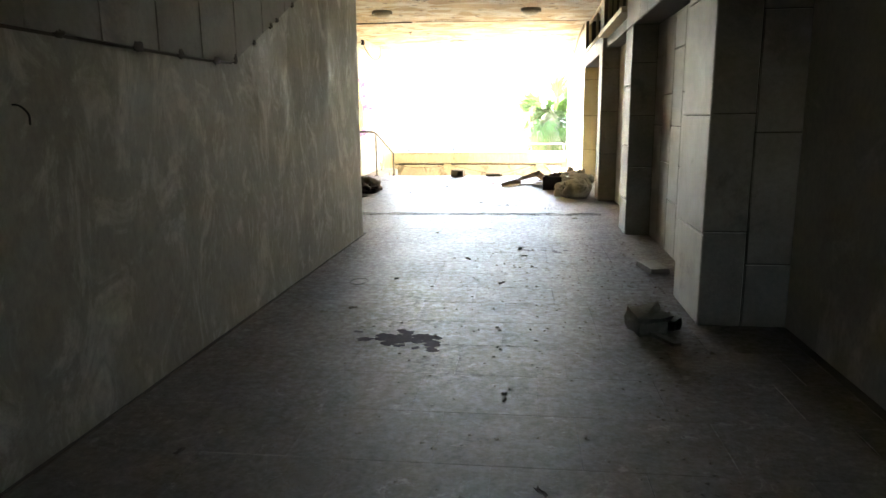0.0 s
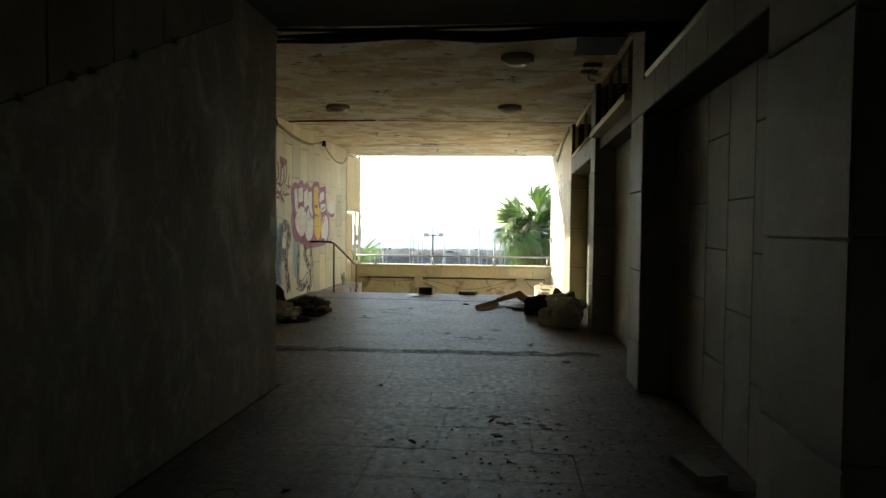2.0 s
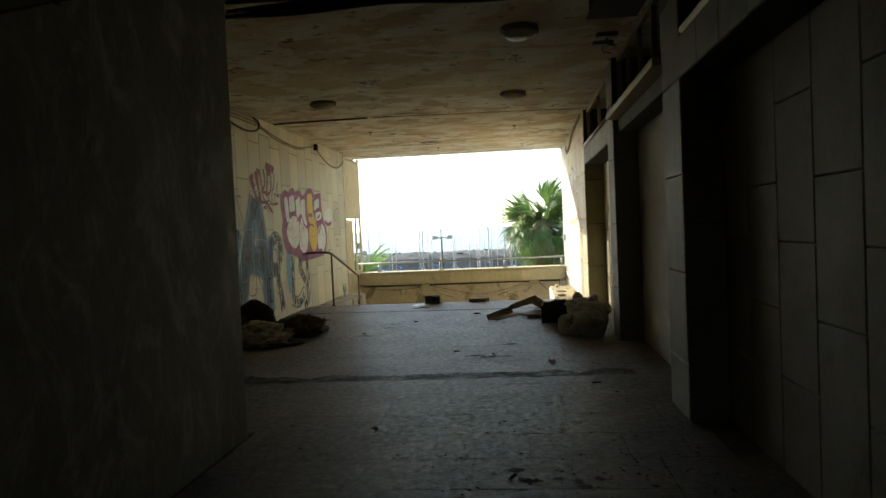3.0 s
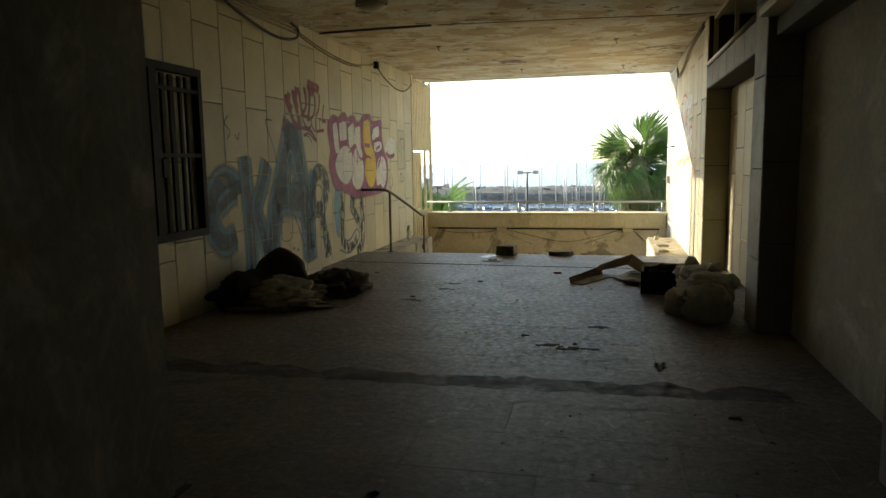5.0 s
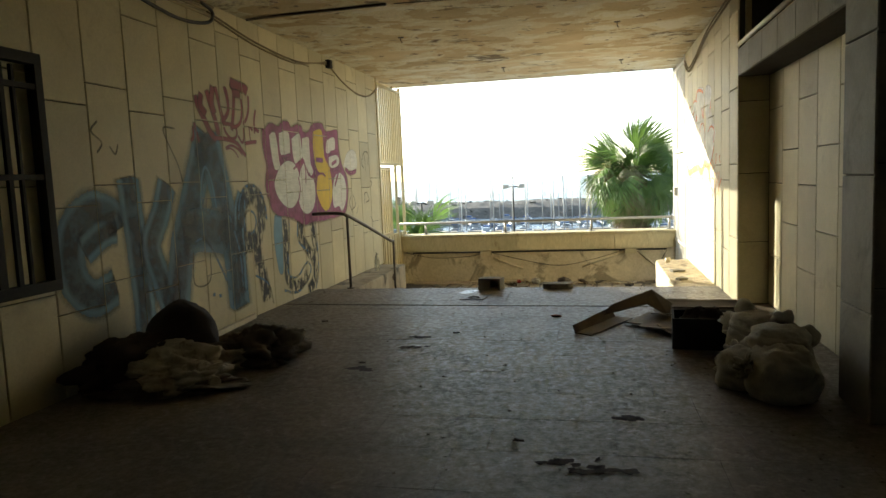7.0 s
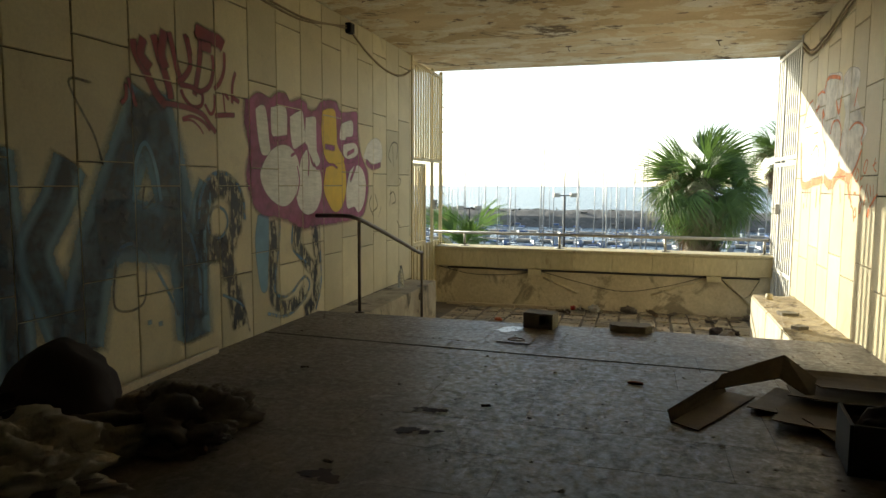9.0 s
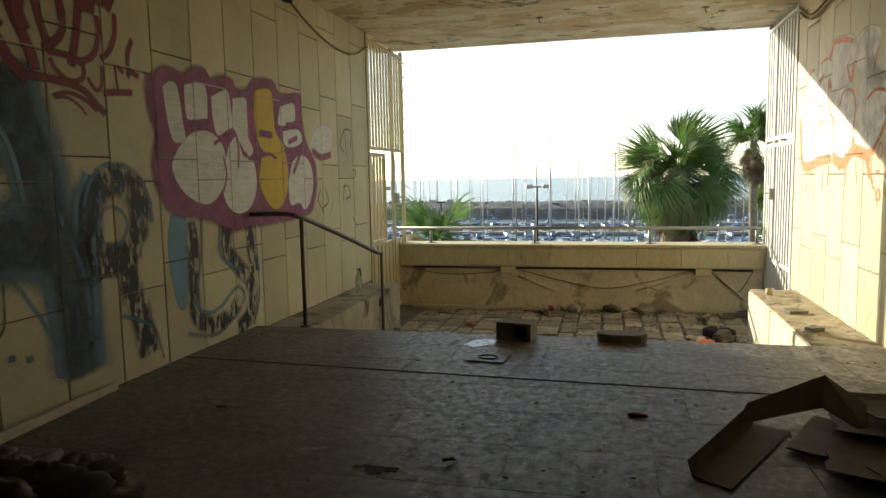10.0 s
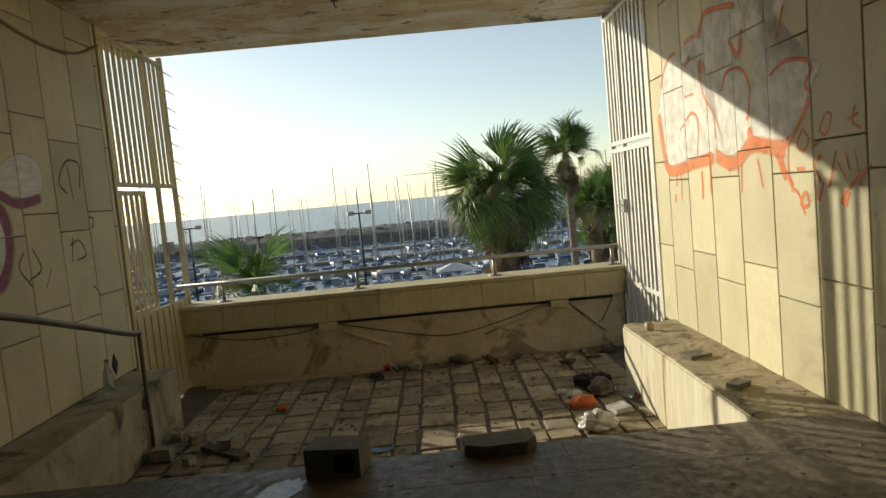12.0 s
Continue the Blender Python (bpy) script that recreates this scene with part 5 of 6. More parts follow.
DARK_FILM = surface("dark_brown_film", (0.12, 0.103, 0.083), (0.075, 0.064, 0.052), rough=(0.85, 1.0), big=4, fine=40, bump=0.2, bump_size=0.002)
_b = DARK_FILM.node_tree.nodes["Principled BSDF"]
_geo = DARK_FILM.node_tree.nodes.new("ShaderNodeNewGeometry")
DARK_FILM.node_tree.links.new(_span(DARK_FILM.node_tree, _noise(DARK_FILM.node_tree, _geo.outputs["Position"], 5.0, 9, 0.8), 0.36, 0.70, 0.0, 0.5), _b.inputs["Alpha"])
edge = [(-2.9 + 0.06 * k, 6.76 + 0.02 * k / 16 + 0.05 * noise.noise((k * 0.35, 1.0, 0)) + 0.02 * noise.noise((k * 1.3, 4.0, 0))) for k in range(80)]
rim = [(x, y + 0.22 + 0.12 * noise.noise((x * 4, 7.0, 0)) + 0.06 * noise.noise((x * 15, 2.0, 0))) for x, y in reversed(edge)]
prism(bm, edge + rim, 0.0005, 0.0022)
part("strip", bm, DARK_FILM, ob)


def patch(name, label, category, x, y, rx, ry, material, seed, z=0.004, turn=0, spread=0.5):
    """A flat spill or stain with an outline of its own."""
    bm = bmesh.new()
    n = 40
    ring = []
    for k in range(n):
        a = 2 * math.pi * k / n
        r = 1 + spread * noise.noise((2 * math.cos(a), 2 * math.sin(a), seed)) + 0.5 * spread * noise.noise((6 * math.cos(a), 6 * math.sin(a), seed))
        ring.append(bm.verts.new((rx * r * math.cos(a), ry * r * math.sin(a), 0)))
    bm.faces.new(ring)
    ob = thing(name, label, category, pose(x, y, z, 0, 0, turn))
    part("film", bm, material, ob)
    return ob


STAIN = surface("dark_stain", (0.075, 0.05, 0.05), (0.045, 0.032, 0.032), rough=(0.75, 0.9), big=6, fine=40, bump=0.05)
WET = surface("spilt_white", (0.55, 0.56, 0.56), (0.28, 0.28, 0.27), rough=(0.2, 0.4), big=8, fine=40, bump=0.05)


def blots(label, x, y, sx, sy, count, seed, material, size=(0.012, 0.05), z=0.0025):
    """A stain of many overlapping blots round a place on the floor."""
    rng = random.Random(seed)
    ob = thing("floor_stain", label, "stain")
    bm = bmesh.new()
    for k in range(count):
        px, py, r, c = x + rng.gauss(0, sx), y + rng.gauss(0, sy), rng.uniform(*size), rng.uniform(0, 50)
        ring = []
        for q in range(18):
            a = 2 * math.pi * q / 18
            f = r * (1 + 0.7 * noise.noise((1.7 * math.cos(a), 1.7 * math.sin(a), c)))
            ring.append(bm.verts.new((px + 1.3 * f * math.cos(a), py + f * math.sin(a), z + 0.00003 * k)))
        bm.faces.new(ring)
    tagged(part("film", bm, material, ob), kind="stuff")


blots("dark purple-brown dried stain in blots on the dusty floor", 0.10, 1.60, 0.12, 0.06, 40, 19, STAIN)
blots("dark dried drip running from a stain", 0.27, 1.47, 0.012, 0.06, 9, 20, STAIN, (0.018, 0.03), 0.0045)
for k, (x, y, sx, sy) in enumerate(((0.62, 7.8, 0.10, 0.02), (0.36, 7.86, 0.07, 0.03), (-0.93, 10.36, 0.06, 0.012), (-0.90, 10.02, 0.06, 0.025), (-1.12, 9.37, 0.07, 0.035), (0.75, 8.5, 0.04, 0.012), (1.0, 4.2, 0.2, 0.18))):
    blots("dark worn hollow in the dusty floor", x, y, 0.8 * sx, 0.8 * sy, 9, 30 + k, STAIN, (0.016, 0.036), 0.0028)
patch("paint_spill", "pale spilt paint beside a concrete block", "spill", -0.88, 12.68, 0.09, 0.15, WET, 4, 0.003, -30, 0.4)

# Flat dark brown strips, 3 mm high, run along both wall feet.
bm = bmesh.new()
prism(bm, [(-1.10, -4.0), (-1.055, -4.0), (-0.985, 5.18), (-1.02, 5.18)], 0.0005, 0.003)
tagged(part("floor_seam", bm, DIRT), "flat dark strip along the foot of the stair wall", "dirt", kind="structure")
bm = bmesh.new()
box(bm, 0.47, 0.535, -4.0, 2.04, 0.0005, 0.003, SIDE)
tagged(part("floor_seam", bm, DIRT), "flat dark strip along the foot of a wall", "dirt", kind="structure")

# Three flat films darken the floor by the cream wall.
for k, (x, y, rx, ry) in enumerate(((-2.45, 6.5, 0.42, 0.22), (-2.2, 6.15, 0.5, 0.12), (-1.75, 6.62, 0.4, 0.06))):
    patch("dark_patch", "dark see-through patch on the terrazzo floor", "stain", x, y, rx, ry, DARK_FILM, 80 + k, 0.0026 + 0.0006 * k, 12 * k)

# chips, leaves and grit that nobody could count
rng = random.Random(5)
bm = bmesh.new()
for k in range(2600):
    y = rng.uniform(-3.0, 12.8) if k % 5 else 3.6 + rng.gauss(0, 1.1)
    x = rng.uniform(-0.95, 1.75) if y < 5.2 else rng.uniform(-2.85, 1.8)
    if k % 5 == 0:
        x = 1.1 + rng.gauss(0, 0.45)
    elif rng.random() < 0.45:
        x = 1.85 - abs(rng.gauss(0, 0.35)) if rng.random() < 0.5 or y < 5.2 else -2.85 + abs(rng.gauss(0, 0.3))
    x = min(max(x, -0.93 if y < 5.2 else -2.85), 1.84)
    s, a = rng.uniform(0.004, 0.016) * (1.7 if rng.random() < 0.06 else 1), rng.uniform(0, 6.28)
    h = s * rng.uniform(0.15, 0.6)
    base = [bm.verts.new((x + s * rng.uniform(0.6, 1.3) * math.cos(a + q), y + s * rng.uniform(0.6, 1.3) * math.sin(a + q), 0.0005)) for q in (0, 1.5, 3.0, 4.6)]
    tip = bm.verts.new((x + rng.uniform(-s, s) * 0.3, y + rng.uniform(-s, s) * 0.3, h))
    for i in range(4):
        bm.faces.new((base[i], base[(i + 1) % 4], tip))
GRIT = surface("grit", (0.26, 0.22, 0.17), (0.09, 0.075, 0.06), big=60, fine=200, bump=0.0)
tagged(part("floor_grit", bm, GRIT), "scattered chips of plaster and dry leaves on the floor", "debris", kind="stuff")
for k in range(16):
    y = rng.uniform(-1.0, 12.3)
    x = rng.uniform(-0.85, 1.5) if y < 5.2 else rng.uniform(-2.5, 1.5)
    ob = thing("dry_leaf", "curled dry brown leaf on the dusty floor", "leaf", pose(x, y, 0.0, 0, 0, rng.uniform(0, 360)), "dry leaves")
    part("blade", sheet(0.02, 0.06, 0.0015, 0.008, k, 0.008), RAG, ob)
ob = thing("wire_ring", "loop of thin wire on the floor", "wire", pose(-0.52, 3.0, 0.006))
part("loop", piped([(0.07 * math.cos(a), 0.1 * math.sin(a), 0.0) for a in [k * math.pi / 6 for k in range(12)]], 0.0025, 5, 3), RUBBER, ob)
ob = thing("plastic_scrap", "crumpled white plastic scrap on the floor", "scrap", pose(1.14, 7.4, 0))
part("film", sheet(0.05, 0.1, 0.002, 0.02, 77, 0.03), CLOTH, ob)
ob = thing("brick_chip", "red brick chip on the floor", "rubble", pose(0.22, 11.25, 0))
part("piece", lump(0.045, 0.018, 0.012, 0.6, 3, 70, 6, 10), surface("red_brick", (0.36, 0.12, 0.07), (0.24, 0.08, 0.05)), ob)

for u0, u1 in ((13.0, 13.9), (13.91, 14.8), (14.81, 15.63)):
    bm = bmesh.new()
    side_box(bm, -0.47, 0.0, u0, u1, -0.034, -0.022)
    bmesh.ops.subdivide_edges(bm, edges=bm.edges[:], cuts=11, use_grid_fill=True)
    for v in bm.verts:
        v.co += noise.noise_vector(v.co * 9) * 0.008 + noise.noise_vector(v.co * 27) * 0.006
    part("screed", bm, SCREED, ledge_east, "chipped ochre screed")

# ---- litter on the terrace ----
TZ = -0.595
PLASTIC_BAG = surface("white_plastic_bag", (0.66, 0.65, 0.62), (0.48, 0.47, 0.45), rough=(0.3, 0.5), big=12, fine=40, bump=0.1)
ORANGE_PLASTIC = surface("orange_plastic", (0.70, 0.16, 0.05), (0.5, 0.1, 0.03), rough=(0.4, 0.6), bump=0.05)
RED_PLASTIC = surface("red_plastic", (0.55, 0.05, 0.05), (0.4, 0.03, 0.03), rough=(0.4, 0.6), bump=0.05)
ob = thing("plastic_bag", "crumpled white plastic bag on the paving", "bag", pose(1.06, 14.68, TZ))
part("film", lump(0.13, 0.10, 0.08, 0.4, 2.4, 50, 30, 44), PLASTIC_BAG, ob)
for k, (x, y, mat, sx, label, nm, cat) in enumerate(((1.06, 15.22, ORANGE_PLASTIC, 0.11, "orange crumpled plastic wrapper", "wrapper", "litter"), (1.05, 15.5, PLASTIC_BAG, 0.08, "white scrunched plastic cup", "plastic_cup", "cup"),
                                                     (1.3, 15.55, RAG, 0.16, "dark wet rag in a litter heap", "rag", "rag"), (1.22, 15.8, DARK_CLOTH, 0.13, "black crumpled bag in a litter heap", "black_bag", "bag"),
                                                     (1.38, 15.9, DARK_CLOTH, 0.1, "black crumpled bag in a litter heap", "black_bag", "bag"), (0.95, 15.62, PLASTIC_BAG, 0.05, "small white plastic scrap", "scrap", "litter"),
                                                     (-0.73, 17.1, RED_PLASTIC, 0.07, "red plastic bottle by the parapet", "plastic_bottle", "bottle"), (-0.4, 17.05, CLOTH, 0.12, "dirty paper scrap by the parapet", "paper_scrap", "litter"),
                                                     (0.1, 17.08, RAG, 0.12, "dirty rag by the parapet", "rag", "rag"), (-1.65, 15.95, ORANGE_PLASTIC, 0.05, "small orange scrap on the paving", "scrap", "litter"),
                                                     (1.75, 17.0, RAG, 0.1, "dirty rag by the parapet", "rag", "rag"))):
    ob = thing(nm, label, cat, pose(x, y, TZ, 0, 0, 40 * k))
    part("film", lump(sx, sx * 0.6, sx * 0.45, 0.55, 3.5, 60 + k, 14, 22), mat, ob)
chunk("tile_piece", "broken pale square tile on the paving", 1.32, 15.02, TZ, 0.16, 0.15, 0.04, 20, 9, PLASTIC_BAG)
ob = thing("plastic_bottle", "clear empty plastic bottle lying on the paving", "bottle", pose(1.48, 15.35, TZ + 0.045, 90, 0, 25))
BOTTLE = bpy.data.materials.new("clear_plastic")
BOTTLE.use_nodes = True
_b = BOTTLE.node_tree.nodes["Principled BSDF"]
_b.inputs["Transmission Weight"].default_value, _b.inputs["Roughness"].default_value, _b.inputs["IOR"].default_value = 0.9, 0.12, 1.3
_b.inputs["Base Color"].default_value = (0.8, 0.84, 0.85, 1)
bottle_shape = [(0.03, -0.13), (0.043, -0.12), (0.043, 0.04), (0.04, 0.07), (0.018, 0.11), (0.016, 0.14)]
part("body", lathe(bottle_shape, 16), BOTTLE, ob)
part("cap", lathe([(0.018, 0.141), (0.018, 0.16)], 12), RED_PLASTIC, ob)
ob = thing("glass_bottle", "dusty clear bottle standing on the ledge", "bottle", pose(-2.78, 15.05, -0.05))
part("body", lathe([(0.038, 0.0), (0.04, 0.01), (0.04, 0.15), (0.03, 0.19), (0.014, 0.23), (0.014, 0.28)], 16), BOTTLE, ob)
ob = thing("tin", "small tin cup on the cream ledge", "cup", SIDE @ pose(-0.33, 15.32, -0.035))
part("can", lathe([(0.035, 0.0), (0.04, 0.08), (0.036, 0.08), (0.032, 0.01)], 14), PIPE_CREAM, ob)
chunk("stone_offcut", "flat piece of slate on the ledge", 1.72, 14.35, -0.035, 0.17, 0.13, 0.035, 15, 14, BLOCK)
chunk("stone_offcut", "small dark stone on the floor corner", 1.68, 13.6, -0.035, 0.12, 0.09, 0.04, 35, 15, BLOCK)
for k, (x, y, s) in enumerate(((-2.36, 14.9, 0.16), (-2.2, 15.25, 0.13), (-1.85, 15.0, 0.18), (-2.42, 15.35, 0.12), (-2.1, 14.75, 0.1))):
    chunk("rubble_block", "broken block rubble at the foot of the steps", x, y, TZ, s, s * 0.7, s * 0.6, 35 * k, 20 + k, CONCRETE, group="terrace rubble")
for k, (x0, x1, y) in enumerate(((-2.7, -1.6, 17.0), (-1.75, -0.75, 17.04))):
    ob = thing("batten", "weathered timber batten lying along the parapet", "batten", pose((x0 + x1) / 2, y, TZ, 0, 0, 4 * k - 2), "battens")
    part("timber", boxed(-(x1 - x0) / 2, (x1 - x0) / 2, -0.03, 0.03, 0, 0.045, 0.004), WOOD, ob)
rng = random.Random(31)
for k in range(14):
    x, y = rng.uniform(-1.2, 1.6), 17.06 - rng.random() ** 2 * 0.5
    ob = thing("paper_scrap", "dirty crumpled paper and wood scrap by the parapet", "litter", pose(x, y, TZ, rng.uniform(-8, 8), 0, rng.uniform(0, 360)), "parapet litter")
    part("film", sheet(rng.uniform(0.05, 0.1), rng.uniform(0.1, 0.24), 0.004, rng.uniform(0.01, 0.05), 100 + k, 0.03), rng.choice((CLOTH, CARD, WOOD, RAG)), ob)
rng = random.Random(9)
bm = bmesh.new()
for k in range(500):
    x, y = rng.uniform(-2.45, 1.5), 14.0 + 3.2 * rng.random() ** (0.35 if k % 2 else 1.0)
    s, a = rng.uniform(0.008, 0.03), rng.uniform(0, 6.28)
    base = [bm.verts.new((x + s * math.cos(a + q), y + s * math.sin(a + q), TZ - 0.004)) for q in (0, 1.6, 3.1, 4.7)]
    tip = bm.verts.new((x, y, TZ + s * rng.uniform(0.2, 0.6)))
    for i in range(4):
        bm.faces.new((base[i], base[(i + 1) % 4], tip))
tagged(part("terrace_grit", bm, GRIT), "grit, chips and dry leaves on the paving", "debris", kind="stuff")


ob = thing("batten", "dark wet broken plank lying on the paving", "batten", pose(-1.88, 14.92, TZ, 0, 0, -38))
part("timber", boxed(-0.26, 0.26, -0.05, 0.05, 0.0, 0.04, 0.006), RAG, ob)
ob = thing("scrap", "light blue plastic scrap on the paving", "litter", pose(-0.60, 14.65, TZ))
part("film", sheet(0.16, 0.06, 0.003, 0.012, 91, 0.02), surface("blue_plastic", (0.16, 0.36, 0.66), (0.10, 0.26, 0.5), rough=(0.4, 0.6), bump=0.0), ob)
ob = thing("wall_vent", "black diamond-shaped plate on the cream wall", "plate", pose(-2.939, 15.51, 0.09))
bm = bmesh.new()
rim = [bm.verts.new(p) for p in ((0.0, 0.0, -0.10), (0.0, 0.055, 0.0), (0.0, 0.0, 0.10), (0.0, -0.055, 0.0))]
face = [bm.verts.new((0.008, p.co.y * 0.85, p.co.z * 0.85)) for p in rim]
bm.faces.new(face)
for i in range(4):
    bm.faces.new((rim[i], rim[(i + 1) % 4], face[(i + 1) % 4], face[i]))
part("plate", bm, BLACK_STEEL, ob)


# ---- outdoors: palms ----
PALM_GREEN = leaf_material("fan_palm_green", (0.15, 0.25, 0.055), (0.075, 0.14, 0.035))
PALM_YELLOW = leaf_material("ageing_fan_palm", (0.27, 0.26, 0.11), (0.14, 0.145, 0.055))
PALM_DEAD = leaf_material("dead_fan_palm", (0.22, 0.15, 0.08), (0.13, 0.085, 0.05))
TRUNK = surface("palm_trunk", (0.30, 0.23, 0.16), (0.17, 0.125, 0.085), big=3, fine=14, bump=0.7, stretch=(1, 1, 4), bump_size=0.03)
PETIOLE = surface("palm_stalk", (0.24, 0.24, 0.08), (0.14, 0.13, 0.05), bump=0.0)


def fan_leaf(name, material, stalk, reach, droop, seed, span=105):
    """A fan leaf along +y: a stalk, then folded blades that split and hang at their tips."""
    rng = random.Random(seed)
    bm = bmesh.new()
    tube(bm, [(0, 0, 0), (0, stalk * 0.5, 0.05 * stalk), (0, stalk, 0)], (0.022, 0.012), 4, 2)
    n = 30
    for k in range(n):
        a = radians(-span + 2 * span * k / (n - 1))
        ln = reach * (0.72 + 0.28 * math.cos(a * 0.75)) * rng.uniform(0.9, 1.06)
        d, s = Vector((math.sin(a), math.cos(a), 0)), Vector((math.cos(a), -math.sin(a), 0))
        half = radians(span) / n
        rows = []
        limp = rng.uniform(0.45, 1.5)
        for t in (0.02, 0.35, 0.58, 0.8, 1.0):
            w = max(0.003, ln * t * math.tan(half) * (1.05 if t < 0.6 else max(0.0, 1.03 - t) * 2.1))
            z = -droop * ln * (max(0, t - 0.25) / 0.75) ** 2.2 * limp
            p = Vector((0, stalk, 0)) + d * ln * t * (1 - 0.25 * droop * t * t) + Vector((0, 0, z))
            f = 0.35 * w
            rows.append([bm.verts.new(p - s * w), bm.verts.new(p + Vector((0, 0, -f))), bm.verts.new(p + s * w)])
        for r, q in zip(rows, rows[1:]):
            for i in range(2):
                bm.faces.new((r[i], r[i + 1], q[i + 1], q[i]))
    return to_mesh(bm, name, material)


FRESH = [fan_leaf("leaf", PALM_GREEN, 0.7, 1.45, 0.3, 1, 42), fan_leaf("leaf", PALM_GREEN, 0.55, 1.4, 0.45, 2, 46), fan_leaf("leaf", PALM_GREEN, 0.85, 1.3, 0.35, 3, 40)]
HEART = [fan_leaf("leaf", PALM_GREEN, 0.2, 1.25, 0.4, 9, 34), fan_leaf("leaf", PALM_YELLOW, 0.25, 1.1, 0.6, 10, 30)]
OLD = [fan_leaf("leaf", PALM_GREEN, 0.9, 1.05, 0.7, 4, 46), fan_leaf("leaf", PALM_YELLOW, 0.75, 1.0, 0.85, 5, 40), fan_leaf("leaf", PALM_GREEN, 1.05, 0.95, 0.55, 8, 48)]
DEAD = [fan_leaf("dead_leaf", PALM_DEAD, 0.5, 1.0, 0.5, 6, 50), fan_leaf("dead_leaf", PALM_DEAD, 0.55, 1.1, 0.35, 7, 45)]


def fan_palm(x, y, ground, crown, size, seed, label, fresh=26, old=22, dead=40, trunk=0.34, skirt=2.2):
    rng = random.Random(seed)
    ob = thing("palm_tree", label, "palm", pose(x, y, ground), "fan palms")
    h = crown - ground
    lean = rng.uniform(-0.25, 0.25)
    bm = piped([(lean, 0, -0.1), (lean * 0.6, 0, h * 0.3), (lean * 0.2, 0, h * 0.7), (0, 0, h)], (trunk * 1.25, trunk * 0.8), 14, 6)
    part("trunk", bm, TRUNK, ob)
    for k in range(dead):
        a, z = rng.uniform(0, 360), h - 0.25 - skirt * rng.random()
        p = part("dead_leaf", DEAD[k % 2], None, ob)
        p.matrix_local = pose(0, 0, z) @ pose(0, 0, 0, 0, 0, a) @ pose(0, trunk * 0.5, 0, rng.uniform(-86, -66), rng.uniform(-25, 25), 0) @ Matrix.Diagonal([size * rng.uniform(0.6, 0.95)] * 3 + [1])
    for k in range(old):
        a = 137.5 * k + rng.uniform(-14, 14)
        p = part("leaf", OLD[(0, 1, 2, 0, 1)[k % 5]], None, ob)
        p.matrix_local = pose(0, 0, h - 0.05) @ pose(0, 0, 0, 0, 0, a) @ pose(0, 0.1, 0, 34 - 108 * ((k + 0.5) / old) ** 0.8 + rng.uniform(-16, 16), rng.uniform(-60, 60), rng.uniform(-15, 15)) @ Matrix.Diagonal([size * rng.uniform(0.65, 1.12)] * 3 + [1])
    for k in range(fresh + 4):
        p = part("leaf", HEART[k % 3 == 2], None, ob)
        p.matrix_local = pose(0, 0, h - 0.05, 0, 0, 137.5 * k + 60) @ pose(0, 0.06, 0, 80 - 66 * k / (fresh + 4) + rng.uniform(-8, 8), rng.uniform(-70, 70), 0) @ Matrix.Diagonal([size * rng.uniform(0.75, 1.05)] * 3 + [1])
    for k in range(fresh):
        a = 137.5 * k + rng.uniform(-20, 20)
        p = part("leaf", FRESH[k % 3], None, ob)
        e = 88 - 54 * (k / fresh) ** 1.2 + rng.uniform(-9, 9)
        p.matrix_local = pose(0, 0, h) @ pose(0, 0, 0, 0, 0, a) @ pose(0, 0.08, 0, e, rng.uniform(-60, 60), 0) @ Matrix.Diagonal([size * rng.uniform(0.72, 1.15)] * 3 + [1])
    return ob


GZ = -8.0
tall_palm = fan_palm(2.2, 31.5, GZ, 1.30, 1.12, 1, "tall fan palm with a full green crown and hanging dead leaves", 12, 88, 60, 0.5, 2.2)
part("bare_stalk", piped([(0, 0, 9.3), (-0.9, 0, 9.85), (-2.0, 0, 10.0), (-3.0, 0, 10.0)], (0.02, 0.008), 5), PETIOLE, tall_palm)
fan_palm(5.95, 39.0, GZ, 2.65, 0.80, 2, "slim fan palm with a small crown and a brown skirt", 15, 13, 34, 0.17, 1.0)
fan_palm(-8.6, 41.6, GZ, -2.2, 1.5, 3, "low fan palm with wide green leaves", 9, 13, 10, 0.3, 1.2)
fan_palm(9.0, 47.0, GZ, -0.4, 1.1, 4, "dark fan palm with a thick skirt of dead leaves", 20, 20, 50, 0.4, 3.4)
fan_palm(11.0, 50.5, GZ, 0.1, 1.15, 5, "dark fan palm with a thick skirt of dead leaves", 20, 20, 50, 0.4, 3.6)
fan_palm(14.0, 54.0, GZ, 0.6, 1.15, 6, "dark fan palm with a thick skirt of dead leaves", 20, 20, 50, 0.4, 3.6)

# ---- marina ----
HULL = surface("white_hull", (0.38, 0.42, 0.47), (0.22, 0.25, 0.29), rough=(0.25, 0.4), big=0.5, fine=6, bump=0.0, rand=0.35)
HULL_BLUE = surface("navy_hull", (0.10, 0.16, 0.30), (0.06, 0.10, 0.20), rough=(0.25, 0.4), big=0.5, fine=6, bump=0.0, rand=0.3)
COVER = surface("blue_canvas", (0.09, 0.18, 0.38), (0.05, 0.105, 0.25), rough=(0.7, 0.9), big=1, fine=9, bump=0.0, rand=0.45)
DARK_GLASS = surface("dark_cabin_window", (0.03, 0.04, 0.05), (0.02, 0.025, 0.03), rough=(0.1, 0.2), bump=0.0)
ALLOY = surface("alloy_mast", (0.46, 0.46, 0.45), (0.36, 0.36, 0.36), rough=(0.3, 0.5), metal=0.3, bump=0.0, rand=0.3)


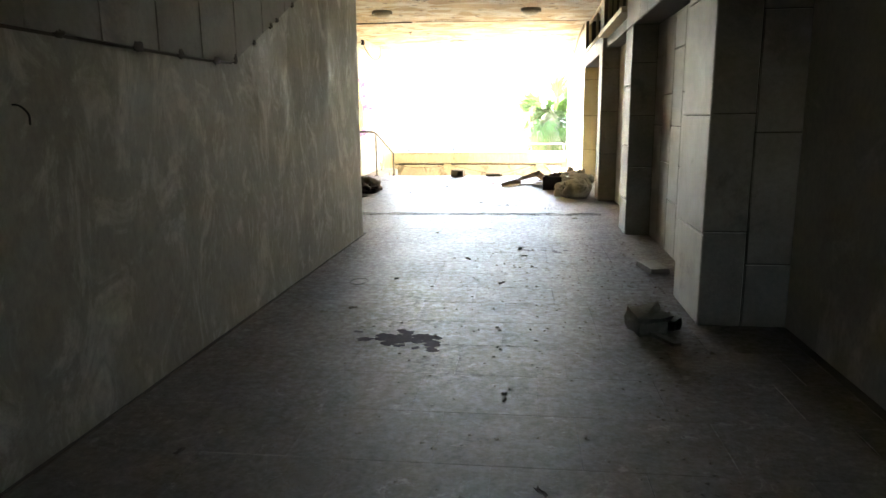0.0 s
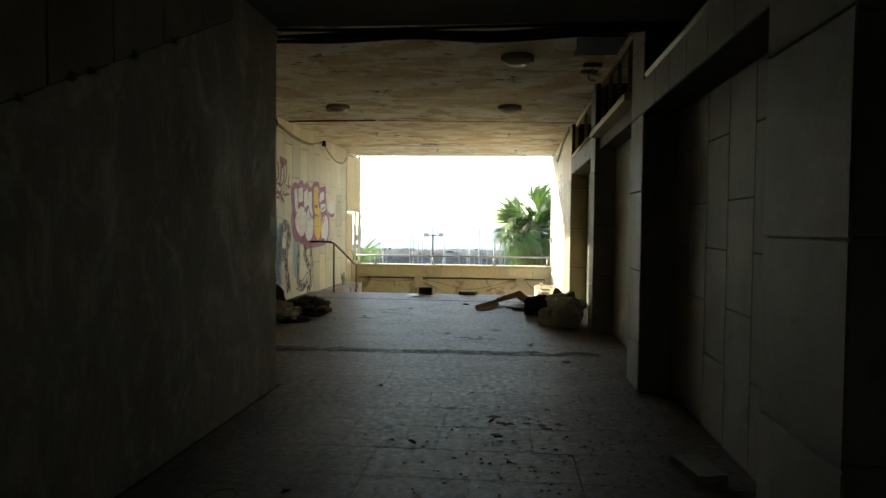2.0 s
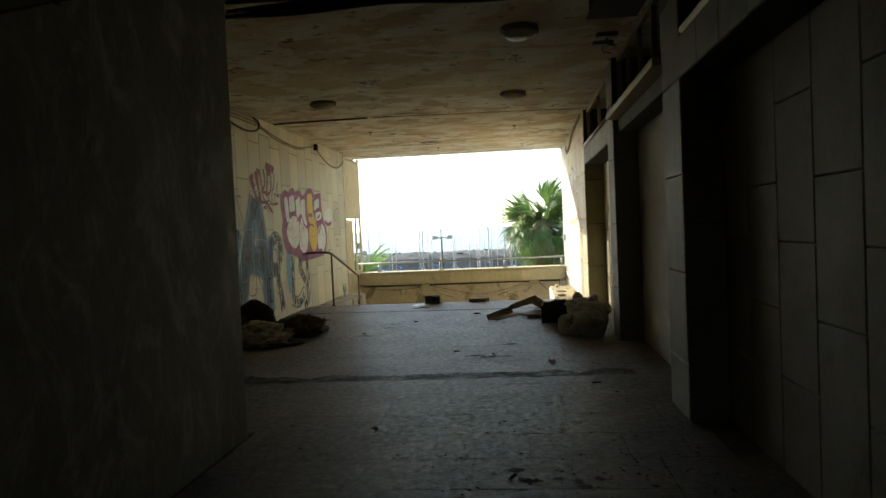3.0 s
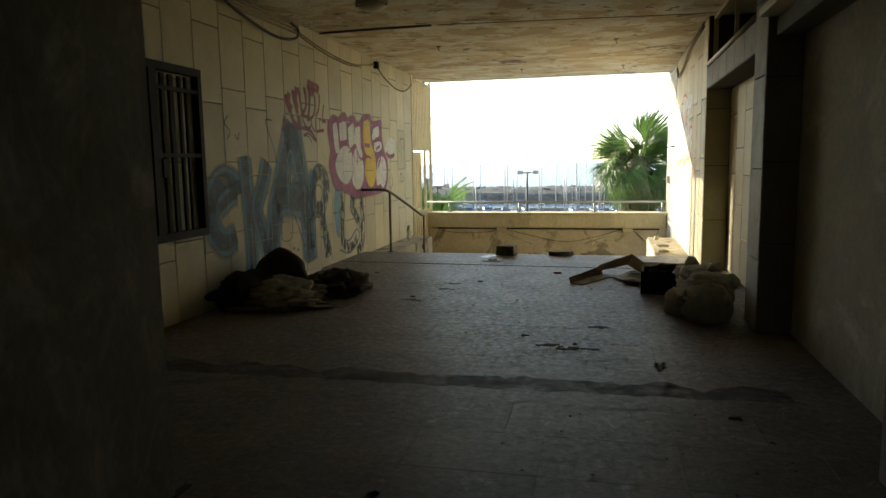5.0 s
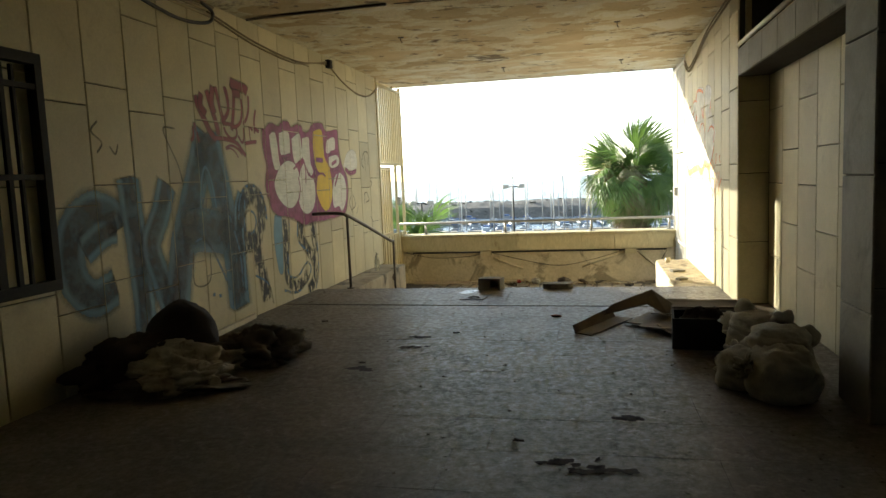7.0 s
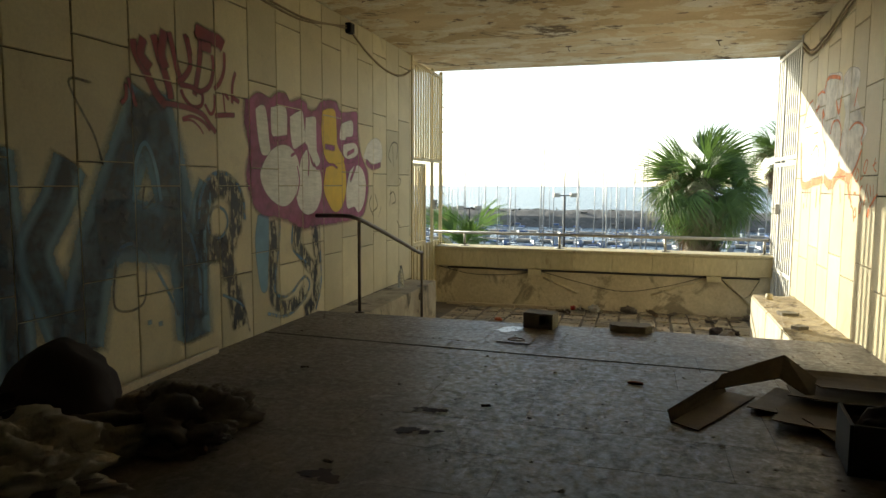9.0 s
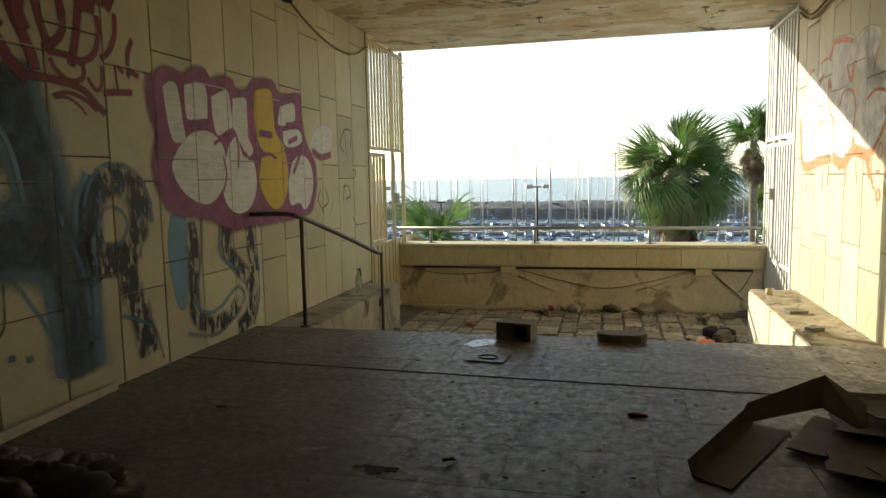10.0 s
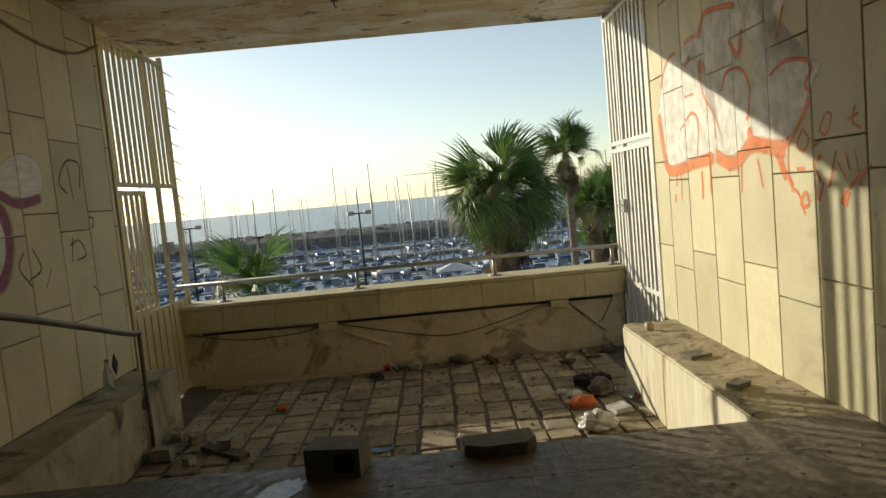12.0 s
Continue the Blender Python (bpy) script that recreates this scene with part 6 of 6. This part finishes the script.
def hull_mesh(l, w, h, material):
    bm = bmesh.new()
    rows = []
    for t, wf, lift in ((0, 0.72, 0.0), (0.2, 0.92, 0.0), (0.5, 1.0, 0.02), (0.75, 0.75, 0.1), (0.92, 0.32, 0.2), (1.0, 0.03, 0.28)):
        y, b = (t - 0.45) * l, w * wf / 2
        rows.append([bm.verts.new(p) for p in ((-b, y, h * (0.85 + lift)), (-b * 0.85, y, h * 0.3), (-b * 0.3, y, -0.2), (b * 0.3, y, -0.2), (b * 0.85, y, h * 0.3), (b, y, h * (0.85 + lift)))])
    for a, b in zip(rows, rows[1:]):
        for i in range(5):
            bm.faces.new((a[i], b[i], b[i + 1], a[i + 1])).smooth = True
        bm.faces.new((a[5], b[5], b[0], a[0]))
    bm.faces.new(rows[0])
    bmesh.ops.recalc_face_normals(bm, faces=bm.faces[:])
    return to_mesh(bm, "hull", material)


def sailing_boat(l, mast, material, cover):
    ob = thing("sailing_boat", "moored white sailing boat with a bare mast and canvas cover", "boat", pose(0, 0, -300), "marina boats")
    w = l * 0.31
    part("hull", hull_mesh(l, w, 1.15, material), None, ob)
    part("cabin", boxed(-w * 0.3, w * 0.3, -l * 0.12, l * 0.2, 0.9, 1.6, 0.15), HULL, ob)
    part("cabin_window", boxed(-w * 0.305, w * 0.305, -l * 0.08, l * 0.14, 1.22, 1.42), DARK_GLASS, ob)
    part("mast", piped([(0, l * 0.06, 1.5), (0, l * 0.06, mast)], (0.14, 0.09), 6, 1, False), ALLOY, ob)
    part("boom", piped([(0, l * 0.05, 2.5), (0, -l * 0.34, 2.6)], 0.07, 6, 1, False), ALLOY, ob)
    part("sail_cover", piped([(0, l * 0.05, 2.75), (0, -l * 0.1, 2.8), (0, -l * 0.33, 2.68)], (0.26, 0.13), 8, 4), cover, ob)
    part("canopy", boxed(-w * 0.36, w * 0.36, -l * 0.36, -l * 0.13, 2.0, 2.25, 0.1), cover, ob)
    part("spreader", boxed(-0.8, 0.8, l * 0.05, l * 0.07, mast * 0.6, mast * 0.6 + 0.06), ALLOY, ob)
    return ob


def motor_boat(l, cover):
    ob = thing("motor_boat", "moored white motor boat with a covered cockpit", "boat", pose(0, 0, -300), "marina boats")
    w = l * 0.34
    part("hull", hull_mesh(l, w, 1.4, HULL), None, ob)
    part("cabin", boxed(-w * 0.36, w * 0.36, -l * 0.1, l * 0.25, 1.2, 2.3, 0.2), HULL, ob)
    part("cabin_window", boxed(-w * 0.366, w * 0.366, -l * 0.05, l * 0.2, 1.7, 2.05), DARK_GLASS, ob)
    part("canopy", boxed(-w * 0.38, w * 0.38, -l * 0.4, -l * 0.08, 2.3, 2.7, 0.12), cover, ob)
    return ob


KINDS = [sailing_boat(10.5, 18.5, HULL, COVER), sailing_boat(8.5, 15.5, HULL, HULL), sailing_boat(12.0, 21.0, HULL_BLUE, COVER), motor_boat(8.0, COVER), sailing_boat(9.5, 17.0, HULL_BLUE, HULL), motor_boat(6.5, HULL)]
rng = random.Random(12)
first = {}
for j, y in enumerate((87, 97, 110, 120, 134, 145, 158, 170)):
    for i in range(-24, 13):
        x = i * 3.6 * (1 + 0.05 * j) + rng.uniform(-0.7, 0.7) - 0.22 * (y - 87)
        if rng.random() < 0.10:
            continue
        k = rng.choice((0, 0, 0, 1, 2, 2, 3, 3, 4, 5))
        m = pose(x, y + rng.uniform(-1, 1), -10.0, rng.uniform(-1, 1), rng.uniform(-1.2, 1.2), (0 if j % 2 else 180) + rng.uniform(-5, 5)) @ Matrix.Diagonal((0.82, 0.82, 0.86, 1))
        if k not in first:
            first[k] = True
            KINDS[k].matrix_world = m
        else:
            copy_thing(KINDS[k], m)
PONTOON = surface("pontoon_deck", (0.40, 0.36, 0.30), (0.28, 0.25, 0.21), big=0.5, fine=4, bump=0.1)
for y in (92, 115, 139.5, 164):
    ob = thing("pontoon", "long floating pontoon between rows of boats", "pontoon", pose(0, y, -10.0), "pontoons")
    part("deck", boxed(-150, 70, -1.2, 1.2, 0.1, 0.6), PONTOON, ob)

bm = bmesh.new()
rng = random.Random(21)
ny, nx = 7, 260
rows = []
for j in range(ny):
    v = j / (ny - 1)
    rows.append([bm.verts.new((-420 + 800 * i / nx, 186 + 26 * v - 0.06 * (-420 + 800 * i / nx), -10.4 + 4.6 * math.sin(math.pi * min(1, max(0, v))) ** 0.6 + rng.uniform(-0.2, 0.2))) for i in range(nx + 1)])
for a, b in zip(rows, rows[1:]):
    for i in range(nx):
        bm.faces.new((a[i], a[i + 1], b[i + 1], b[i]))
ROCK = surface("breakwater_rock", (0.20, 0.185, 0.165), (0.10, 0.095, 0.085), big=0.25, fine=1.5, bump=0.8, bump_size=0.4, stain=(0.28, 0.25, 0.21), stain_scale=0.6)
structure("breakwater", bm, ROCK, "long low breakwater of dark rock", "breakwater")
bm = bmesh.new()
for k in range(1500):
    x = rng.uniform(-260, 200)
    y, s = 186 + rng.uniform(0, 14) - 0.06 * x, rng.uniform(0.6, 1.6)
    z = -10.2 + 4.4 * min(1, (y - 186 + 0.06 * x) / 12) ** 0.6
    c = [bm.verts.new((x + s * rng.uniform(-1, 1), y + s * rng.uniform(-1, 1), z + s * rng.uniform(-0.4, 0.35))) for _ in range(4)]
    for f in ((0, 1, 2), (0, 3, 1), (1, 3, 2), (0, 2, 3)):
        bm.faces.new([c[i] for i in f])
bmesh.ops.recalc_face_normals(bm, faces=bm.faces[:])
tagged(part("breakwater_boulders", bm, ROCK), "tumbled dark boulders along the breakwater", "boulders", kind="stuff")


# ---- promenade ----
def street_lamp(x, y, h, arms=2):
    ob = thing("street_lamp", "dark promenade lamp post with paired floodlights", "street lamp", pose(x, y, GZ, 0, 0, 20), "promenade lamps")
    part("pole", piped([(0, 0, 0), (0, 0, h)], (0.12, 0.07), 8, 1, False), BLACK_STEEL, ob)
    part("cross_arm", boxed(-0.9, 0.9, -0.05, 0.05, h - 0.05, h + 0.06), BLACK_STEEL, ob)
    for s in (-1, 1):
        part("floodlight", boxed(s * 0.85 - 0.32, s * 0.85 + 0.32, -0.3, 0.3, h - 0.15, h + 0.25, 0.06), GALV, ob)
    return ob


for x, y, h in ((-24.5, 78.5, 8.2), (-7.0, 75.5, 8.2), (-15.5, 70, 7.0), (15, 75, 8.6)):
    street_lamp(x, y, h)


def parasol(x, y, cover, s):
    ob = thing("parasol", "open pale parasol on the promenade", "parasol", pose(x, y, GZ), "promenade parasols")
    part("pole", piped([(0, 0, 0), (0, 0, 2.7)], 0.04, 6, 1, False), GALV, ob)
    bm = bmesh.new()
    rim, top = [bm.verts.new((s * math.cos(a), s * math.sin(a), 2.3)) for a in [math.pi / 4 + k * math.pi / 2 for k in range(4)]], bm.verts.new((0, 0, 2.95))
    for i in range(4):
        bm.faces.new((rim[i], rim[(i + 1) % 4], top))
    bm.faces.new(rim[::-1])
    part("canopy", bm, cover, ob)
    for k in range(4):
        a = math.pi / 4 + k * math.pi / 2
        part("rib", piped([(0, 0, 2.6), (0.7 * s * math.cos(a), 0.7 * s * math.sin(a), 2.36)], 0.02, 4, 1, False), GALV, ob)


for x, y, s in ((-4.4, 76, 2.2), (1.6, 72, 2.4), (6.0, 75, 2.1), (-0.8, 77.5, 2.0), (-18, 76, 2.0), (9.5, 77, 2.2)):
    parasol(x, y, PLASTIC_BAG, s)


def car(x, y, turn, paint, label):
    ob = thing("car", label, "car", pose(x, y, GZ, 0, 0, turn), "parked cars")
    bm = bmesh.new()
    rows = []
    for yy, hw, zb, zt in ((-2.1, 0.75, 0.35, 0.8), (-1.95, 0.85, 0.25, 0.95), (-0.9, 0.88, 0.22, 1.0), (0.9, 0.88, 0.22, 0.98), (1.9, 0.85, 0.25, 0.9), (2.1, 0.72, 0.35, 0.75)):
        rows.append([bm.verts.new(p) for p in ((-hw, yy, zb), (hw, yy, zb), (hw, yy, zt - 0.1), (hw * 0.9, yy, zt), (-hw * 0.9, yy, zt), (-hw, yy, zt - 0.1))])
    for a, b in zip(rows, rows[1:]):
        for i in range(6):
            bm.faces.new((a[i], a[(i + 1) % 6], b[(i + 1) % 6], b[i])).smooth = True
    bm.faces.new(rows[0][::-1]), bm.faces.new(rows[-1])
    bmesh.ops.recalc_face_normals(bm, faces=bm.faces[:])
    part("body", bm, paint, ob)
    bm = boxed(-0.72, 0.72, -1.5, 0.8, 0.95, 1.45, 0.2)
    part("cabin", bm, DARK_GLASS, ob)
    part("roof", boxed(-0.6, 0.6, -1.2, 0.4, 1.44, 1.49, 0.02), paint, ob)
    for sx in (-0.8, 0.8):
        for sy in (-1.3, 1.3):
            w = part("wheel", lathe([(0.3, -0.1), (0.32, -0.08), (0.32, 0.08), (0.3, 0.1)], 14), BLACK_PLASTIC, ob)
            w.matrix_local = pose(sx, sy, 0.32, 0, 90, 0)
            part("rim", lathe([(0.18, -0.105), (0.18, 0.105)], 10), GALV, w)


for x, y, turn, paint, label in ((12.0, 72, 70, HULL, "white car parked on the promenade"), (15.5, 77, 75, HULL, "white car parked on the promenade"), (10.0, 70, 80, HULL_BLUE, "dark blue car parked on the promenade"),
                                 (-29, 76, 10, BLACK_STEEL, "black car parked on the promenade"), (-24, 74, 20, HULL, "white car parked on the promenade")):
    car(x, y, turn, paint, label)


def shrub(x, y, z, r, h, seed, label):
    """A dense dark tree: a forked trunk and a crown of many small leaf blades."""
    rng = random.Random(seed)
    ob = thing("tree", label, "tree", pose(x, y, z), "promenade trees")
    part("trunk", piped([(0, 0, -0.1), (0.1, 0, h * 0.3), (0, 0.1, h * 0.62)], (0.28, 0.12), 8), TRUNK, ob)
    for k in range(3):
        a = 2.1 * k
        part("limb", piped([(0.03, 0.05, h * 0.45), (0.5 * r * math.cos(a), 0.5 * r * math.sin(a), h * 0.75)], (0.11, 0.05), 6, 1, False), TRUNK, ob)
    bm = bmesh.new()
    clumps = [(Vector((rng.gauss(0, 0.45) * r, rng.gauss(0, 0.45) * r, h * (0.72 + 0.25 * rng.uniform(-1, 1)))), rng.uniform(0.3, 0.55) * r) for _ in range(22)]
    for c, cr in clumps:
        for _ in range(110):
            d = Vector((rng.gauss(0, 1), rng.gauss(0, 1), rng.gauss(0, 1))).normalized()
            p, s = c + d * cr * rng.uniform(0.6, 1.05), rng.uniform(0.08, 0.17)
            u = d.cross(Vector((rng.uniform(-1, 1), rng.uniform(-1, 1), 0.3))).normalized()
            v = (d.cross(u) + 0.6 * d).normalized()
            bm.faces.new([bm.verts.new(q) for q in (p - u * s * 0.5, p - v * s, p + u * s * 0.5, p + v * s * 1.3)])
    part("crown", bm, PALM_GREEN, ob)


for a in ((16.5, 60, GZ, 3.2, 8.2, 1), (20, 64, GZ, 3.4, 8.6, 2), (24, 66, GZ, 3.4, 8.2, 3), (-36, 76, GZ, 2.6, 4.5, 4)):
    shrub(*a, "dark leafy tree beside the promenade")


# ---- pieces of walls, floor and paving ----
MESHES = {}


def slab(parent, w, h, d, m, material, ch=0.005):
    key = (round(w, 3), round(h, 3), d, material.name)
    if key not in MESHES:
        MESHES[key] = slab_mesh("slab", w, h, d, material, ch)
    ob = part("slab", MESHES[key], None, parent)
    ob.matrix_local = m
    return ob


GAP = 0.007
EVEN, ODD = [-0.05, 0.71, 1.43, 2.16, 2.88, 3.118], [-0.05, 0.56, 1.28, 2.0, 2.73, 3.118]
edges = [5.21] + [11.75 + 0.457 * k for k in range(-14, 10)] + [15.938]
for k, (a, b) in enumerate(zip(edges, edges[1:])):
    zs = EVEN if k % 2 == 1 else ODD
    for z0, z1 in zip(zs, zs[1:]):
        slab(wall_west, b - a - GAP, z1 - z0 - GAP, 0.015, pose(-2.955, a + GAP / 2, z0 + GAP / 2), CLAD)

facing_out = lambda n, u1, z0: SIDE @ pose(n, u1, z0, 0, 0, 180)
facing_back = lambda n0, u, z0: SIDE @ pose(n0, u, z0, 0, 0, -90)


def column(n, u0, u1, zs, material):
    for z0, z1 in zip(zs, zs[1:]):
        slab(wall_east, u1 - u0 - GAP, z1 - z0 - GAP, 0.015, facing_out(n, u1 - GAP / 2, z0 + GAP / 2), material)


def return_face(u, n0, n1, zs, material):
    for z0, z1 in zip(zs, zs[1:]):
        slab(wall_east, n1 - n0 - GAP, z1 - z0 - GAP, 0.012, facing_back(n0 + GAP / 2, u, z0 + GAP / 2), material)


ZA, ZB = [-0.05, 0.485, 1.23, 1.975, 2.72, 3.118], [-0.05, 0.65, 1.395, 2.14, 2.885, 3.118]
edges = [11.90] + [15.54 - 0.4575 * k for k in range(7, -1, -1)] + [15.89]
for k, (a, b) in enumerate(zip(edges, edges[1:])):
    column(0.012, a, b, ZA if k % 2 else ZB, CLAD)
PZ = [0.0, 0.58, 1.30, 2.02, 2.62, 3.118]
PY = [0.0, 0.38, 0.98, 1.62, 2.24, 2.8, 3.118]
for u0, u1, zs in ((2.04, 2.76, PZ), (5.40, 5.93, PY), (8.52, 8.98, PZ)):
    column(0.012, u0, u1, zs, CLAD_GREY)
return_face(2.052, -0.003, 0.26, [0.0, 0.6, 1.31, 2.0, 2.7, 3.1], CLAD_GREY)
return_face(2.052, 0.26, 0.53, [0.0, 0.4, 1.2, 1.9, 2.6, 3.1], CLAD_GREY)
return_face(5.412, -0.003, 0.26, [0.0, 0.75, 1.3, 1.85, 2.24], CLAD_GREY)
return_face(8.532, -0.003, 0.26, [0.0, 0.72, 1.36, 2.0, 2.44], CLAD_GREY)
return_face(11.912, -0.003, 0.285, [0.0, 0.62, 1.3, 2.0, 2.24], CLAD)
for u0, u1, n, mat, w in ((2.748, 5.412, 0.275, CLAD_GREY, 0.444), (8.968, 11.912, 0.30, CLAD, 0.49)):
    m = round((u1 - u0) / w)
    for k in range(m):
        a, b = u0 + k * (u1 - u0) / m, u0 + (k + 1) * (u1 - u0) / m
        column(n, a, b, [0.0, 0.5, 1.2, 1.9, 2.238] if k % 2 else [0.0, 0.85, 1.5, 2.238], mat)
        column(0.012, a, b, [2.24, 2.505], CLAD_GREY)

# floor tiles: uneven terrazzo squares
rng = random.Random(3)
for j in range(34):
    y0 = -2.6 + 0.46 * j
    y1 = min(y0 + 0.46, 12.98)
    if y1 - y0 < 0.1:
        continue
    xa, xb = (-1.06, 2.4) if y1 < 5.3 else (-2.94, 2.2)
    n = max(1, round((xb - xa) / 0.62))
    w = (xb - xa) / n
    shift = rng.choice((0.0, 0.33, 0.6)) * w
    cuts = [xa] + [xa + shift + w * i for i in range(n + 1) if xa + 0.05 < xa + shift + w * i < xb - 0.05] + [xb]
    for x0, x1 in zip(cuts, cuts[1:]):
        w = x1 - x0
        ob = slab(floor, y1 - y0 - 0.0016, w - 0.0016, 0.014, pose(x0 + 0.0008, y0 + 0.0008, -0.014 + rng.uniform(-0.0005, 0.0), 0, -90, 0) @ pose(0, 0, -(w - 0.0016), 0, 0, 0), FLOOR, 0.0005)

# paving of the sunken terrace
terrace = bpy.data.objects["terrace_floor"]
rng = random.Random(4)
x = -2.5
while x < 1.55:
    w = rng.choice((0.2, 0.23, 0.26, 0.3))
    y = 14.0 - rng.uniform(0, 0.25)
    while y < 17.2:
        l = rng.choice((0.2, 0.26, 0.32))
        ob = slab(terrace, l - 0.02, w - 0.03, 0.02, pose(x + 0.015 + rng.uniform(-0.009, 0.009), y + 0.01, -0.616 + rng.uniform(-0.012, 0.004), rng.uniform(-1.8, 1.8), -90 + rng.uniform(-1.8, 1.8), rng.uniform(-1.2, 1.2)) @ pose(0, 0, -(w - 0.03), 0, 0, 0), PAVER, 0.006)
        y += l
    x += w
# band of the parapet
for k in range(9):
    slab(coping, 0.575, 0.262, 0.012, pose(-3.06 + 0.58 * k, 17.16, 0.004, 0, 0, -90), COPING, 0.004)
